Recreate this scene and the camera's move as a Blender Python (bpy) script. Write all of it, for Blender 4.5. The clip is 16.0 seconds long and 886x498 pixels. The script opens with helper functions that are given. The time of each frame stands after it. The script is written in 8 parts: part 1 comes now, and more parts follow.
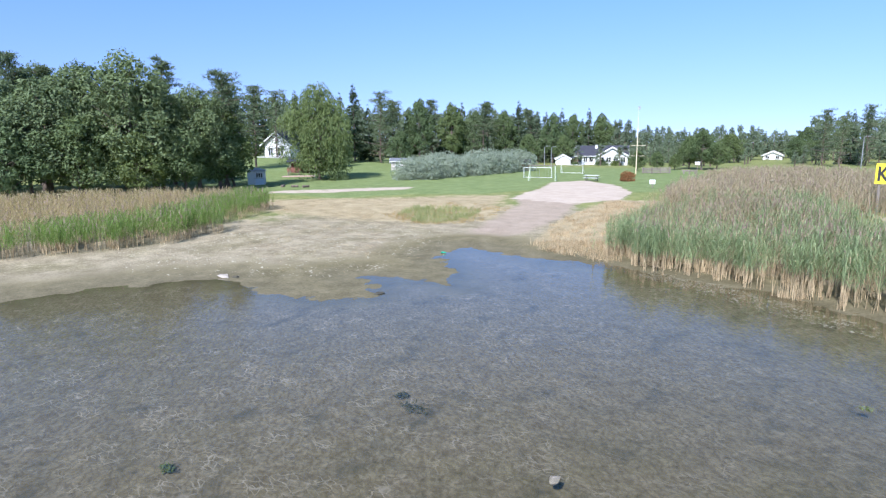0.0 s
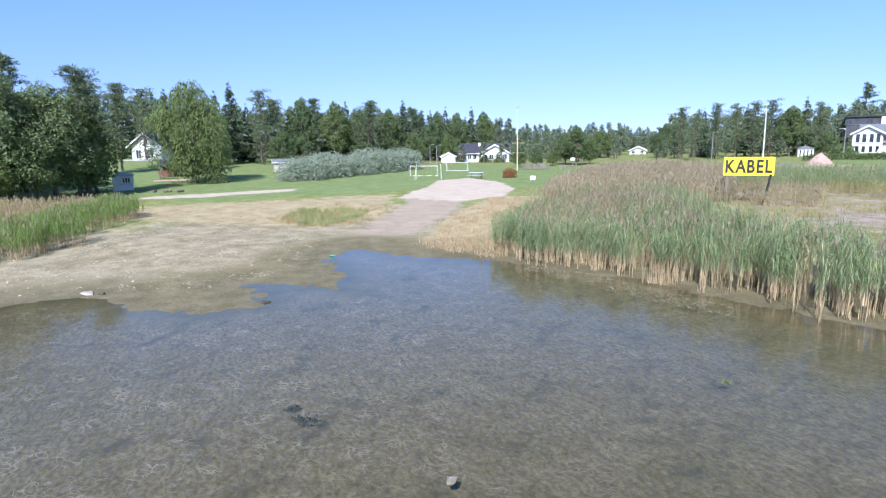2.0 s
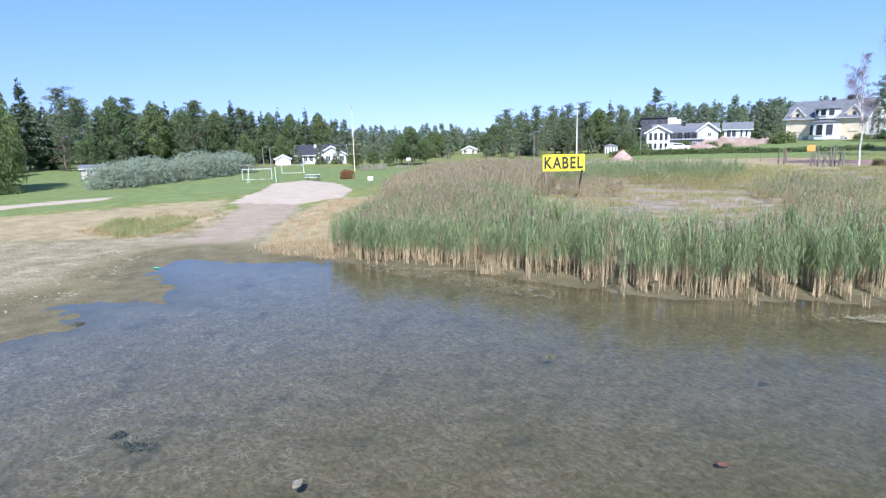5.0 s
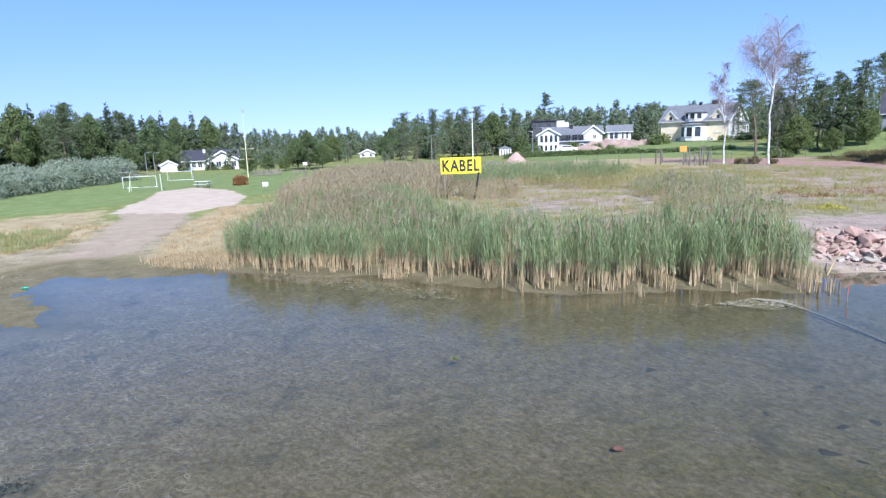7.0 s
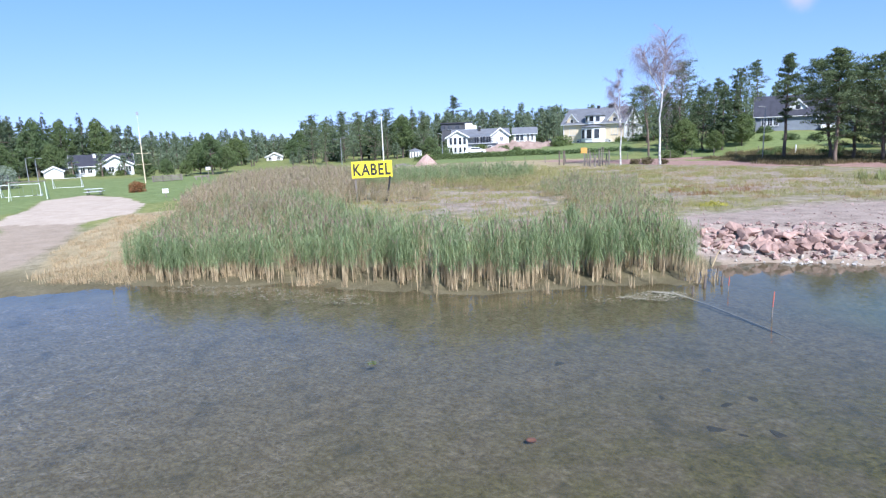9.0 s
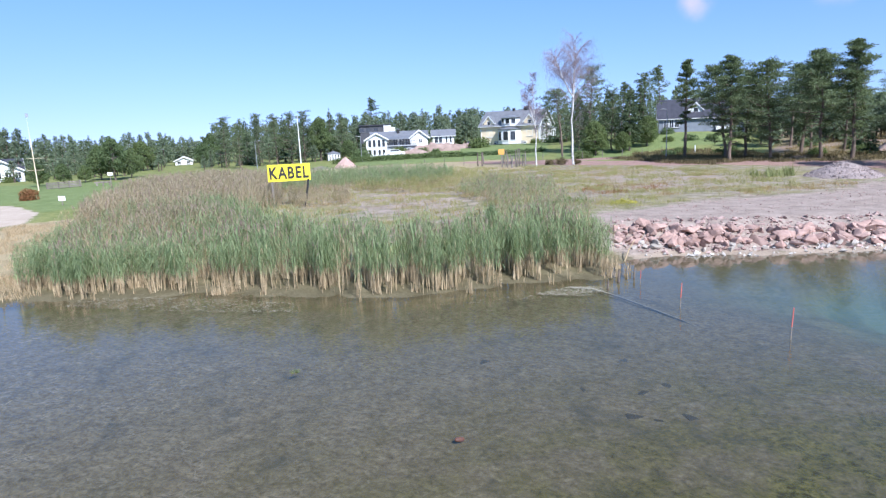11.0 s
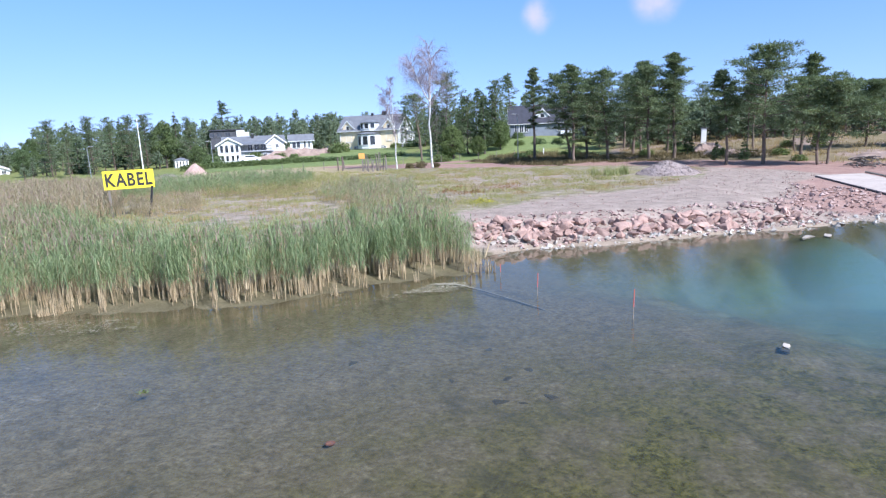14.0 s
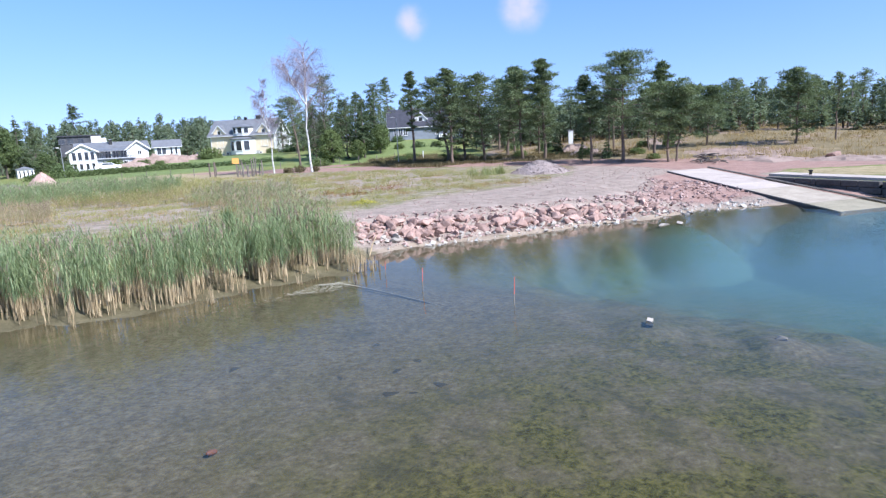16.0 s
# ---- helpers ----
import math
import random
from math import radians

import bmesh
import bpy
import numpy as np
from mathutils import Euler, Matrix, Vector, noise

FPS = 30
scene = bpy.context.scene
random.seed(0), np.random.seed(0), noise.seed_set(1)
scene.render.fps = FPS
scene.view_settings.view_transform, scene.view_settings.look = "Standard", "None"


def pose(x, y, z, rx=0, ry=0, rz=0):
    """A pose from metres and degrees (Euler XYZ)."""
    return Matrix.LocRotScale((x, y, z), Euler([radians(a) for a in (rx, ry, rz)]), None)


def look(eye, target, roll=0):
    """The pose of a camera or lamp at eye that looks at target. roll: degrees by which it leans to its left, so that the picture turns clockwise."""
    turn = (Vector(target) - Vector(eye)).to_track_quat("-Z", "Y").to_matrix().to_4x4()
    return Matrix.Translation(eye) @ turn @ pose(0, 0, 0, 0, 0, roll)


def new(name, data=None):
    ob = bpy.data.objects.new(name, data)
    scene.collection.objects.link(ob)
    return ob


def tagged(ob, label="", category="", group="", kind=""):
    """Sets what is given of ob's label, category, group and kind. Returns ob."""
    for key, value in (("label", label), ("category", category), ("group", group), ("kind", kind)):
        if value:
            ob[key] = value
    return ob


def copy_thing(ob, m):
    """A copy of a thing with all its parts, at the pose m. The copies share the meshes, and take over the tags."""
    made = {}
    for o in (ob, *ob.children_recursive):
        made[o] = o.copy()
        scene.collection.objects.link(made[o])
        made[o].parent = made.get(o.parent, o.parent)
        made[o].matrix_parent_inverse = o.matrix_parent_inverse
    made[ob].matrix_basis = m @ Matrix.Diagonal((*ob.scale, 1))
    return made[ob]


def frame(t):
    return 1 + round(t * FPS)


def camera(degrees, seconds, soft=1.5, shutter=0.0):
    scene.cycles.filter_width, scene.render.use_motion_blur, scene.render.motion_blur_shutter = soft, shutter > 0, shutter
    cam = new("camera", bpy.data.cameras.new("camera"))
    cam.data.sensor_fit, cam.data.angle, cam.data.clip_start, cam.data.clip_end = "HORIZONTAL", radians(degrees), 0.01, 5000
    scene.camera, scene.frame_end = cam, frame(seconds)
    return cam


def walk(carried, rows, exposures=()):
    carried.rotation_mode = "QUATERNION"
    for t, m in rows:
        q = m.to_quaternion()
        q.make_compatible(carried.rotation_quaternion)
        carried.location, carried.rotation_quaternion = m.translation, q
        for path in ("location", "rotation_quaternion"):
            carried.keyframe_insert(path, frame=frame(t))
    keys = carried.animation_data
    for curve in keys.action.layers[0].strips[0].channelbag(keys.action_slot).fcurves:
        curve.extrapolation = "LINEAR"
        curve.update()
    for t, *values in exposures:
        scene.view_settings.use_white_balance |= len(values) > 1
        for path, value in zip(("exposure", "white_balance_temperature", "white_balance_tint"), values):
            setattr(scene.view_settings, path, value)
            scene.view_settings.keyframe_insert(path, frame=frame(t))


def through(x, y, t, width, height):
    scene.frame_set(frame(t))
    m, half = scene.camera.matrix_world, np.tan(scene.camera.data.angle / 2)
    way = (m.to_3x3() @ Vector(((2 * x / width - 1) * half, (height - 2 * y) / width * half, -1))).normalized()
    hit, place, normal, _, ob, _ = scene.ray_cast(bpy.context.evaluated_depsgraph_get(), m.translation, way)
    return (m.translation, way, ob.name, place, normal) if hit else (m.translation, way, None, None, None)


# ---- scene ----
cam = camera(73.60, 16.0, soft=1.3)


def eye_pose(x, y, z, yaw, pitch, roll):
    """A pose from the eye's place, its turn to the left of +y, its tilt up and its roll, in degrees."""
    ahead = Vector((-math.sin(radians(yaw)) * math.cos(radians(pitch)), math.cos(radians(yaw)) * math.cos(radians(pitch)), math.sin(radians(pitch))))
    eye = Vector((x, y, z))
    return look(eye, eye + ahead, roll)


walk(cam, [
    (0.0, eye_pose(-0.23, 0.03, 5.69, 36.15, -10.16, -0.41)),
    (0.5, eye_pose(-0.21, 0.09, 5.72, 33.74, -10.23, -0.48)),
    (1.0, eye_pose(-0.21, 0.15, 5.74, 31.11, -10.31, -0.75)),
    (1.5, eye_pose(-0.23, 0.19, 5.76, 28.43, -10.38, -0.93)),
    (2.0, eye_pose(-0.25, 0.19, 5.77, 25.43, -10.43, -1.09)),
    (2.5, eye_pose(-0.23, 0.18, 5.79, 22.73, -10.46, -1.17)),
    (3.0, eye_pose(-0.17, 0.14, 5.80, 20.03, -10.51, -1.18)),
    (3.5, eye_pose(-0.11, 0.07, 5.78, 17.66, -10.54, -1.28)),
    (4.0, eye_pose(-0.05, 0.00, 5.76, 15.08, -10.59, -1.39)),
    (6.5, eye_pose(0.01, 0.03, 5.74, 2.92, -10.70, -1.91)),
    (7.0, eye_pose(0.00, 0.00, 5.80, 0.46, -10.69, -1.98)),
    (7.5, eye_pose(-0.02, -0.07, 5.86, -1.84, -10.75, -2.03)),
    (8.0, eye_pose(-0.05, -0.17, 5.90, -4.22, -10.80, -2.11)),
    (8.5, eye_pose(-0.05, -0.24, 5.92, -6.22, -10.82, -2.12)),
    (9.0, eye_pose(-0.04, -0.27, 5.95, -8.06, -10.82, -2.18)),
    (11.5, eye_pose(-0.04, -0.16, 5.89, -17.87, -10.91, -2.47)),
    (12.0, eye_pose(-0.01, -0.15, 5.86, -20.11, -10.92, -2.53)),
    (12.5, eye_pose(0.01, -0.13, 5.83, -22.24, -10.93, -2.47)),
    (13.0, eye_pose(0.03, -0.10, 5.80, -24.26, -10.90, -2.49)),
    (13.5, eye_pose(0.04, -0.10, 5.75, -26.37, -10.90, -2.50)),
    (14.0, eye_pose(0.02, -0.10, 5.69, -28.98, -10.93, -2.52)),
    (14.5, eye_pose(-0.01, -0.09, 5.61, -31.58, -10.93, -2.58)),
    (15.0, eye_pose(-0.02, -0.09, 5.52, -34.63, -10.91, -2.76)),
    (15.5, eye_pose(0.01, -0.11, 5.45, -37.47, -10.92, -2.84)),
    (16.0, eye_pose(0.02, -0.13, 5.38, -40.31, -10.97, -2.93)),
], exposures=[(0.0, 0.93, 5800, 13.5), (4.0, 0.89, 5800, 13.5), (6.5, 0.84, 5750, 13.5), (13.0, 0.86, 5750, 13.5), (16.0, 0.92, 5800, 13.5)])

# ---- sky and sun ----
SUN_AZ = radians(168)      # where the sun stands, clockwise from +y
SUN_EL = radians(43)
world = bpy.data.worlds.new("sky")
scene.world = world
world.use_nodes = True
wt = world.node_tree
wt.nodes.clear()
sky = wt.nodes.new("ShaderNodeTexSky")
sky.sky_type = "NISHITA"
sky.sun_disc = False
sky.sun_elevation = SUN_EL
sky.sun_rotation = SUN_AZ
sky.air_density = 1.0
sky.dust_density = 0.5
sky.ozone_density = 2.0
sky_bg = wt.nodes.new("ShaderNodeBackground")
sky_bg.inputs["Strength"].default_value = 0.10
sky_out = wt.nodes.new("ShaderNodeOutputWorld")
sky.altitude = 300
way = wt.nodes.new("ShaderNodeTexCoord")
lift = wt.nodes.new("ShaderNodeMapping")
lift.inputs["Location"].default_value = (0, 0, 0.09)
lift.inputs["Scale"].default_value = (1, 1, 0.86)
wt.links.new(way.outputs["Generated"], lift.inputs["Vector"])
wt.links.new(lift.outputs["Vector"], sky.inputs["Vector"])
clear = wt.nodes.new("ShaderNodeMix")
clear.data_type, clear.blend_type = "RGBA", "MULTIPLY"
clear.inputs[0].default_value = 1.0
height = wt.nodes.new("ShaderNodeSeparateXYZ")
wt.links.new(way.outputs["Generated"], height.inputs[0])
climb = wt.nodes.new("ShaderNodeMapRange")
climb.inputs[1].default_value, climb.inputs[2].default_value = 0.0, 0.34
wt.links.new(height.outputs[2], climb.inputs[0])
grade = wt.nodes.new("ShaderNodeMix")
grade.data_type = "RGBA"
grade.inputs[7].default_value = (0.79, 1.025, 1.14, 1)
side_mix = wt.nodes.new("ShaderNodeMix")
side_mix.data_type = "RGBA"
side_mix.inputs[6].default_value = (0.865, 0.80, 1.06, 1)
side_mix.inputs[7].default_value = (0.905, 0.90, 1.07, 1)
swing = wt.nodes.new("ShaderNodeMapRange")
swing.inputs[1].default_value, swing.inputs[2].default_value = -0.3, 0.9
wt.links.new(height.outputs[0], swing.inputs[0])
wt.links.new(swing.outputs[0], side_mix.inputs[0])
wt.links.new(side_mix.outputs[2], grade.inputs[6])
wt.links.new(climb.outputs[0], grade.inputs[0])
wt.links.new(grade.outputs[2], clear.inputs[7])
wt.links.new(sky.outputs["Color"], clear.inputs[6])
clouds = clear.outputs[2]
puff = wt.nodes.new("ShaderNodeTexNoise")
puff.inputs["Scale"].default_value = 22.0
puff.inputs["Detail"].default_value = 6.0
wt.links.new(way.outputs["Generated"], puff.inputs["Vector"])
for centre, size in (((0.6139, 0.7698, 0.1745), 0.046), ((0.7375, 0.6490, 0.1880), 0.066)):
    far = wt.nodes.new("ShaderNodeVectorMath")
    far.operation = "DISTANCE"
    far.inputs[1].default_value = centre
    wt.links.new(way.outputs["Generated"], far.inputs[0])
    soft = wt.nodes.new("ShaderNodeMapRange")
    soft.interpolation_type = "SMOOTHSTEP"
    soft.inputs[1].default_value, soft.inputs[2].default_value = size, 0.0
    wt.links.new(far.outputs["Value"], soft.inputs[0])
    thick = wt.nodes.new("ShaderNodeMath")
    thick.operation = "MULTIPLY"
    wt.links.new(soft.outputs[0], thick.inputs[0])
    wt.links.new(puff.outputs["Fac"], thick.inputs[1])
    veil = wt.nodes.new("ShaderNodeMapRange")
    veil.interpolation_type = "SMOOTHSTEP"
    veil.inputs[1].default_value, veil.inputs[2].default_value = 0.10, 0.62
    wt.links.new(thick.outputs[0], veil.inputs[0])
    blend = wt.nodes.new("ShaderNodeMix")
    blend.data_type = "RGBA"
    blend.inputs[7].default_value = (4.4, 4.2, 4.8, 1)
    wt.links.new(veil.outputs[0], blend.inputs[0])
    wt.links.new(clouds, blend.inputs[6])
    clouds = blend.outputs[2]
wt.links.new(clouds, sky_bg.inputs["Color"])
wt.links.new(sky_bg.outputs["Background"], sky_out.inputs["Surface"])

sun_data = bpy.data.lights.new("sun", "SUN")
sun_data.energy = 4.8
sun_data.angle = radians(0.53)
sun_data.color = (1.0, 0.965, 0.92)
sun_ob = new("sun", sun_data)
sun_dir = Vector((math.sin(SUN_AZ) * math.cos(SUN_EL), math.cos(SUN_AZ) * math.cos(SUN_EL), math.sin(SUN_EL)))
sun_ob.matrix_world = look(sun_dir * 200, (0, 0, 0))

# ---- materials ----
def shader(name):
    m = bpy.data.materials.new(name)
    m.use_nodes = True
    t = m.node_tree
    t.nodes.clear()
    out = t.nodes.new("ShaderNodeOutputMaterial")
    return m, t, out


def node(t, kind, **values):
    n = t.nodes.new(kind)
    for key, value in values.items():
        n.inputs[key.replace("_", " ")].default_value = value
    return n


def place(t):
    return t.nodes.new("ShaderNodeNewGeometry").outputs["Position"]


def noise_out(t, vec, scale, detail=5.0, rough=0.55, stretch=None):
    if stretch:
        mp = t.nodes.new("ShaderNodeMapping")
        mp.inputs["Scale"].default_value = stretch
        t.links.new(vec, mp.inputs["Vector"])
        vec = mp.outputs["Vector"]
    n = node(t, "ShaderNodeTexNoise", Scale=scale, Detail=detail, Roughness=rough)
    t.links.new(vec, n.inputs["Vector"])
    return n.outputs["Fac"]


def ramp(t, fac, stops):
    r = t.nodes.new("ShaderNodeValToRGB")
    el = r.color_ramp.elements
    while len(el) < len(stops):
        el.new(0.5)
    for e, (p, c) in zip(el, stops):
        e.position = p
        e.color = (*c, 1.0) if len(c) == 3 else c
    t.links.new(fac, r.inputs["Fac"])
    return r.outputs["Color"]


def mix(t, fac, a, b, mode="MIX"):
    m = t.nodes.new("ShaderNodeMix")
    m.data_type = "RGBA"
    m.blend_type = mode
    for sock, v in ((m.inputs[0], fac), (m.inputs[6], a), (m.inputs[7], b)):
        if hasattr(v, "links"):
            t.links.new(v, sock)
        elif isinstance(v, (int, float)):
            sock.default_value = v
        else:
            sock.default_value = (*v, 1.0)
    return m.outputs[2]


def maths(t, op, a, b=0.0):
    m = t.nodes.new("ShaderNodeMath")
    m.operation = op
    for sock, v in zip(m.inputs, (a, b)):
        if hasattr(v, "links"):
            t.links.new(v, sock)
        else:
            sock.default_value = v
    return m.outputs[0]


def bump(t, height, strength, distance):
    b = node(t, "ShaderNodeBump", Strength=strength, Distance=distance)
    t.links.new(height, b.inputs["Height"])
    return b.outputs["Normal"]


def finish(t, out, colour, rough=0.8, normal=None, metal=0.0, spec=0.5):
    p = node(t, "ShaderNodeBsdfPrincipled", Metallic=metal)
    p.inputs["Specular IOR Level"].default_value = spec
    if hasattr(colour, "links"):
        t.links.new(colour, p.inputs["Base Color"])
    else:
        p.inputs["Base Color"].default_value = (*colour, 1)
    if hasattr(rough, "links"):
        t.links.new(rough, p.inputs["Roughness"])
    else:
        p.inputs["Roughness"].default_value = rough
    if normal is not None:
        t.links.new(normal, p.inputs["Normal"])
    t.links.new(p.outputs["BSDF"], out.inputs["Surface"])


def plain(name, dark, light, scale=3.0, rough=0.75, relief=0.0, grain=None, metal=0.0, stretch=None, vary=0.0, spec=0.4):
    """A worn surface: two colours mixed by coarse and fine noise, with relief."""
    m, t, out = shader(name)
    p = place(t)
    coarse = noise_out(t, p, scale, 4, 0.6, stretch)
    fine = noise_out(t, p, grain or scale * 9, 6, 0.65, stretch)
    both = maths(t, "ADD", maths(t, "MULTIPLY", coarse, 0.6), maths(t, "MULTIPLY", fine, 0.4))
    colour = ramp(t, both, [(0.33, dark), (0.67, light)])
    if vary:
        info = t.nodes.new("ShaderNodeObjectInfo")
        v = maths(t, "ADD", maths(t, "MULTIPLY", info.outputs["Random"], 2 * vary), 1 - vary)
        vm = t.nodes.new("ShaderNodeVectorMath")
        vm.operation = "SCALE"
        t.links.new(colour, vm.inputs[0])
        t.links.new(v, vm.inputs["Scale"])
        colour = vm.outputs[0]
    normal = bump(t, fine, 0.6, relief) if relief else None
    finish(t, out, colour, rough, normal, metal, spec)
    return m


def leafy(name, dark, light, through=0.35, gain=(1.0, 1.0, 0.55), scale=0.35, gloss=0.006, spread=0.5, vary=0.0, faded=(1.25, 1.08, 0.85)):
    """Leaves: each island its own tone between two colours, light passing through."""
    m, t, out = shader(name)
    geo = t.nodes.new("ShaderNodeNewGeometry")
    n = noise_out(t, geo.outputs["Position"], scale, 3, 0.6)
    fac = maths(t, "ADD", maths(t, "MULTIPLY", geo.outputs["Random Per Island"], spread), maths(t, "MULTIPLY", n, 1.1 - spread))
    colour = ramp(t, fac, [(0.2, dark), (0.85, light)])
    if vary:
        own = t.nodes.new("ShaderNodeObjectInfo").outputs["Random"]
        colour = mix(t, own, mix(t, 1.0, colour, (1 - vary, 1 - vary, 1 - 0.6 * vary), "MULTIPLY"), mix(t, 1.0, colour, faded, "MULTIPLY"))
    d = t.nodes.new("ShaderNodeBsdfDiffuse")
    tr = t.nodes.new("ShaderNodeBsdfTranslucent")
    gl = node(t, "ShaderNodeBsdfGlossy", Roughness=0.45)
    t.links.new(colour, d.inputs["Color"])
    t.links.new(mix(t, 1.0, colour, gain, "MULTIPLY"), tr.inputs["Color"])
    a = node(t, "ShaderNodeMixShader", Fac=through)
    t.links.new(d.outputs[0], a.inputs[1])
    t.links.new(tr.outputs[0], a.inputs[2])
    b = node(t, "ShaderNodeMixShader", Fac=gloss)
    t.links.new(a.outputs[0], b.inputs[1])
    t.links.new(gl.outputs[0], b.inputs[2])
    t.links.new(b.outputs[0], out.inputs["Surface"])
    return m


def ground_material():
    m, t, out = shader("ground_cover")
    p = place(t)
    n_big = noise_out(t, p, 0.12, 6, 0.6)
    n_mid = noise_out(t, p, 0.9, 6, 0.65)
    n_fine = noise_out(t, p, 9.0, 6, 0.7)
    n_peb = noise_out(t, p, 28.0, 4, 0.7)
    edge = maths(t, "ADD", maths(t, "MULTIPLY", n_mid, 0.55), maths(t, "MULTIPLY", n_fine, 0.45))

    def layer(name):
        a = t.nodes.new("ShaderNodeAttribute")
        a.attribute_name = name
        s = t.nodes.new("ShaderNodeSeparateColor")
        t.links.new(a.outputs["Color"], s.inputs["Color"])
        return [*s.outputs, a.outputs["Alpha"]]

    def ragged(mask, hard=4.0):
        v = maths(t, "ADD", mask, maths(t, "MULTIPLY", maths(t, "SUBTRACT", edge, 0.5), 1.3))
        v = maths(t, "MULTIPLY", maths(t, "SUBTRACT", v, 0.5), hard)
        c = t.nodes.new("ShaderNodeClamp")
        t.links.new(maths(t, "ADD", v, 0.5), c.inputs["Value"])
        return c.outputs[0]

    def tone(a, b, c, fac=None):
        f = maths(t, "ADD", maths(t, "MULTIPLY", n_mid, 0.5), maths(t, "MULTIPLY", n_fine, 0.5)) if fac is None else fac
        return ramp(t, f, [(0.36, a), (0.5, b), (0.64, c)])

    lawn, dry, sand, mud = layer("cover_a")
    gravel, road, slope, field = layer("cover_b")
    algae, deep, path, wet = layer("cover_c")
    colour = tone((0.10, 0.13, 0.035), (0.17, 0.19, 0.06), (0.30, 0.27, 0.11))
    colour = mix(t, ragged(slope), colour, tone((0.11, 0.09, 0.048), (0.185, 0.145, 0.08), (0.28, 0.22, 0.135)))
    rocky = ramp(t, n_big, [(0.52, (0, 0, 0)), (0.58, (1, 1, 1))])
    rocky_mask = maths(t, "MULTIPLY", ragged(slope), rocky)
    colour = mix(t, rocky_mask, colour, tone((0.17, 0.118, 0.09), (0.265, 0.195, 0.155), (0.36, 0.275, 0.225)))
    fieldc = tone((0.13, 0.11, 0.065), (0.245, 0.205, 0.148), (0.41, 0.36, 0.305))
    fieldc = mix(t, ramp(t, noise_out(t, p, 0.6, 7, 0.72, (0.5, 1.0, 1.0)), [(0.45, (0, 0, 0)), (0.57, (0.9, 0.9, 0.9))]), fieldc, tone((0.10, 0.12, 0.04), (0.20, 0.18, 0.08), (0.33, 0.245, 0.12)))
    colour = mix(t, ragged(field), colour, fieldc)
    colour = mix(t, ragged(mud), colour, mix(t, ramp(t, noise_out(t, p, 0.4, 6, 0.7), [(0.46, (0, 0, 0)), (0.62, (0.7, 0.7, 0.7))]), tone((0.16, 0.13, 0.08), (0.262, 0.22, 0.145), (0.40, 0.342, 0.235)), tone((0.11, 0.095, 0.048), (0.19, 0.165, 0.09), (0.31, 0.26, 0.155))))
    colour = mix(t, ragged(dry), colour, tone((0.20, 0.155, 0.085), (0.315, 0.252, 0.145), (0.42, 0.35, 0.215)))
    colour = mix(t, ragged(lawn), colour, tone((0.108, 0.145, 0.047), (0.15, 0.19, 0.066), (0.22, 0.252, 0.106)))
    colour = mix(t, ragged(gravel), colour, tone((0.17, 0.133, 0.108), (0.29, 0.230, 0.190), (0.40, 0.33, 0.278)))
    colour = mix(t, ragged(road), colour, tone((0.22, 0.132, 0.108), (0.295, 0.185, 0.152), (0.36, 0.245, 0.205)))
    colour = mix(t, ragged(path), colour, tone((0.235, 0.182, 0.132), (0.31, 0.245, 0.182), (0.375, 0.30, 0.23)))
    colour = mix(t, ragged(sand, 6.0), colour, tone((0.35, 0.28, 0.215), (0.43, 0.35, 0.275), (0.49, 0.41, 0.33)))
    warp = t.nodes.new("ShaderNodeVectorMath")
    warp.operation = "MULTIPLY_ADD"
    drift = node(t, "ShaderNodeTexNoise", Scale=2.4, Detail=4.0)
    t.links.new(p, drift.inputs["Vector"])
    t.links.new(drift.outputs["Color"], warp.inputs[0])
    warp.inputs[1].default_value = (0.34, 0.34, 0.0)
    t.links.new(p, warp.inputs[2])
    bent = warp.outputs[0]
    silt = maths(t, "ADD", maths(t, "MULTIPLY", noise_out(t, bent, 5.5, 7, 0.74), 0.6), maths(t, "MULTIPLY", n_fine, 0.4))
    bed = ramp(t, silt, [(0.36, (0.10, 0.08, 0.048)), (0.46, (0.172, 0.142, 0.092)), (0.55, (0.228, 0.192, 0.13)), (0.66, (0.335, 0.288, 0.208))])
    sx = t.nodes.new("ShaderNodeSeparateXYZ")
    t.links.new(p, sx.inputs[0])
    near = t.nodes.new("ShaderNodeMapRange")
    near.inputs[1].default_value, near.inputs[2].default_value = -9.0, 8.0
    near.inputs[3].default_value, near.inputs[4].default_value = 0.12, 0.95
    t.links.new(sx.outputs[0], near.inputs[0])
    # broken bands of rippling light and dimness, painted into the bed colour
    marks = node(t, "ShaderNodeTexWave", Scale=2.6, Distortion=9.0, Detail=4.0)
    marks.inputs["Detail Scale"].default_value = 1.4
    marks.bands_direction = "DIAGONAL"
    t.links.new(bent, marks.inputs["Vector"])
    # ridge holds the bright bands of this painted light
    ridge = ramp(t, marks.outputs["Fac"], [(0.62, (0, 0, 0)), (0.95, (1, 1, 1))])
    ridge = maths(t, "MULTIPLY", ridge, ramp(t, n_mid, [(0.44, (0, 0, 0)), (0.62, (0.4, 0.4, 0.4))]))
    bed = mix(t, ridge, bed, (0.30, 0.262, 0.205))
    dim_band = ramp(t, marks.outputs["Fac"], [(0.04, (0.4, 0.4, 0.4)), (0.2, (0, 0, 0))])
    bed = mix(t, dim_band, bed, (0.10, 0.082, 0.058))
    # net of caustic light in the western shallows, painted pale on the bed
    caustic = node(t, "ShaderNodeTexVoronoi", Scale=4.2)
    caustic.feature = "DISTANCE_TO_EDGE"
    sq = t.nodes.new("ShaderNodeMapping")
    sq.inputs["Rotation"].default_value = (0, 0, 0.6)
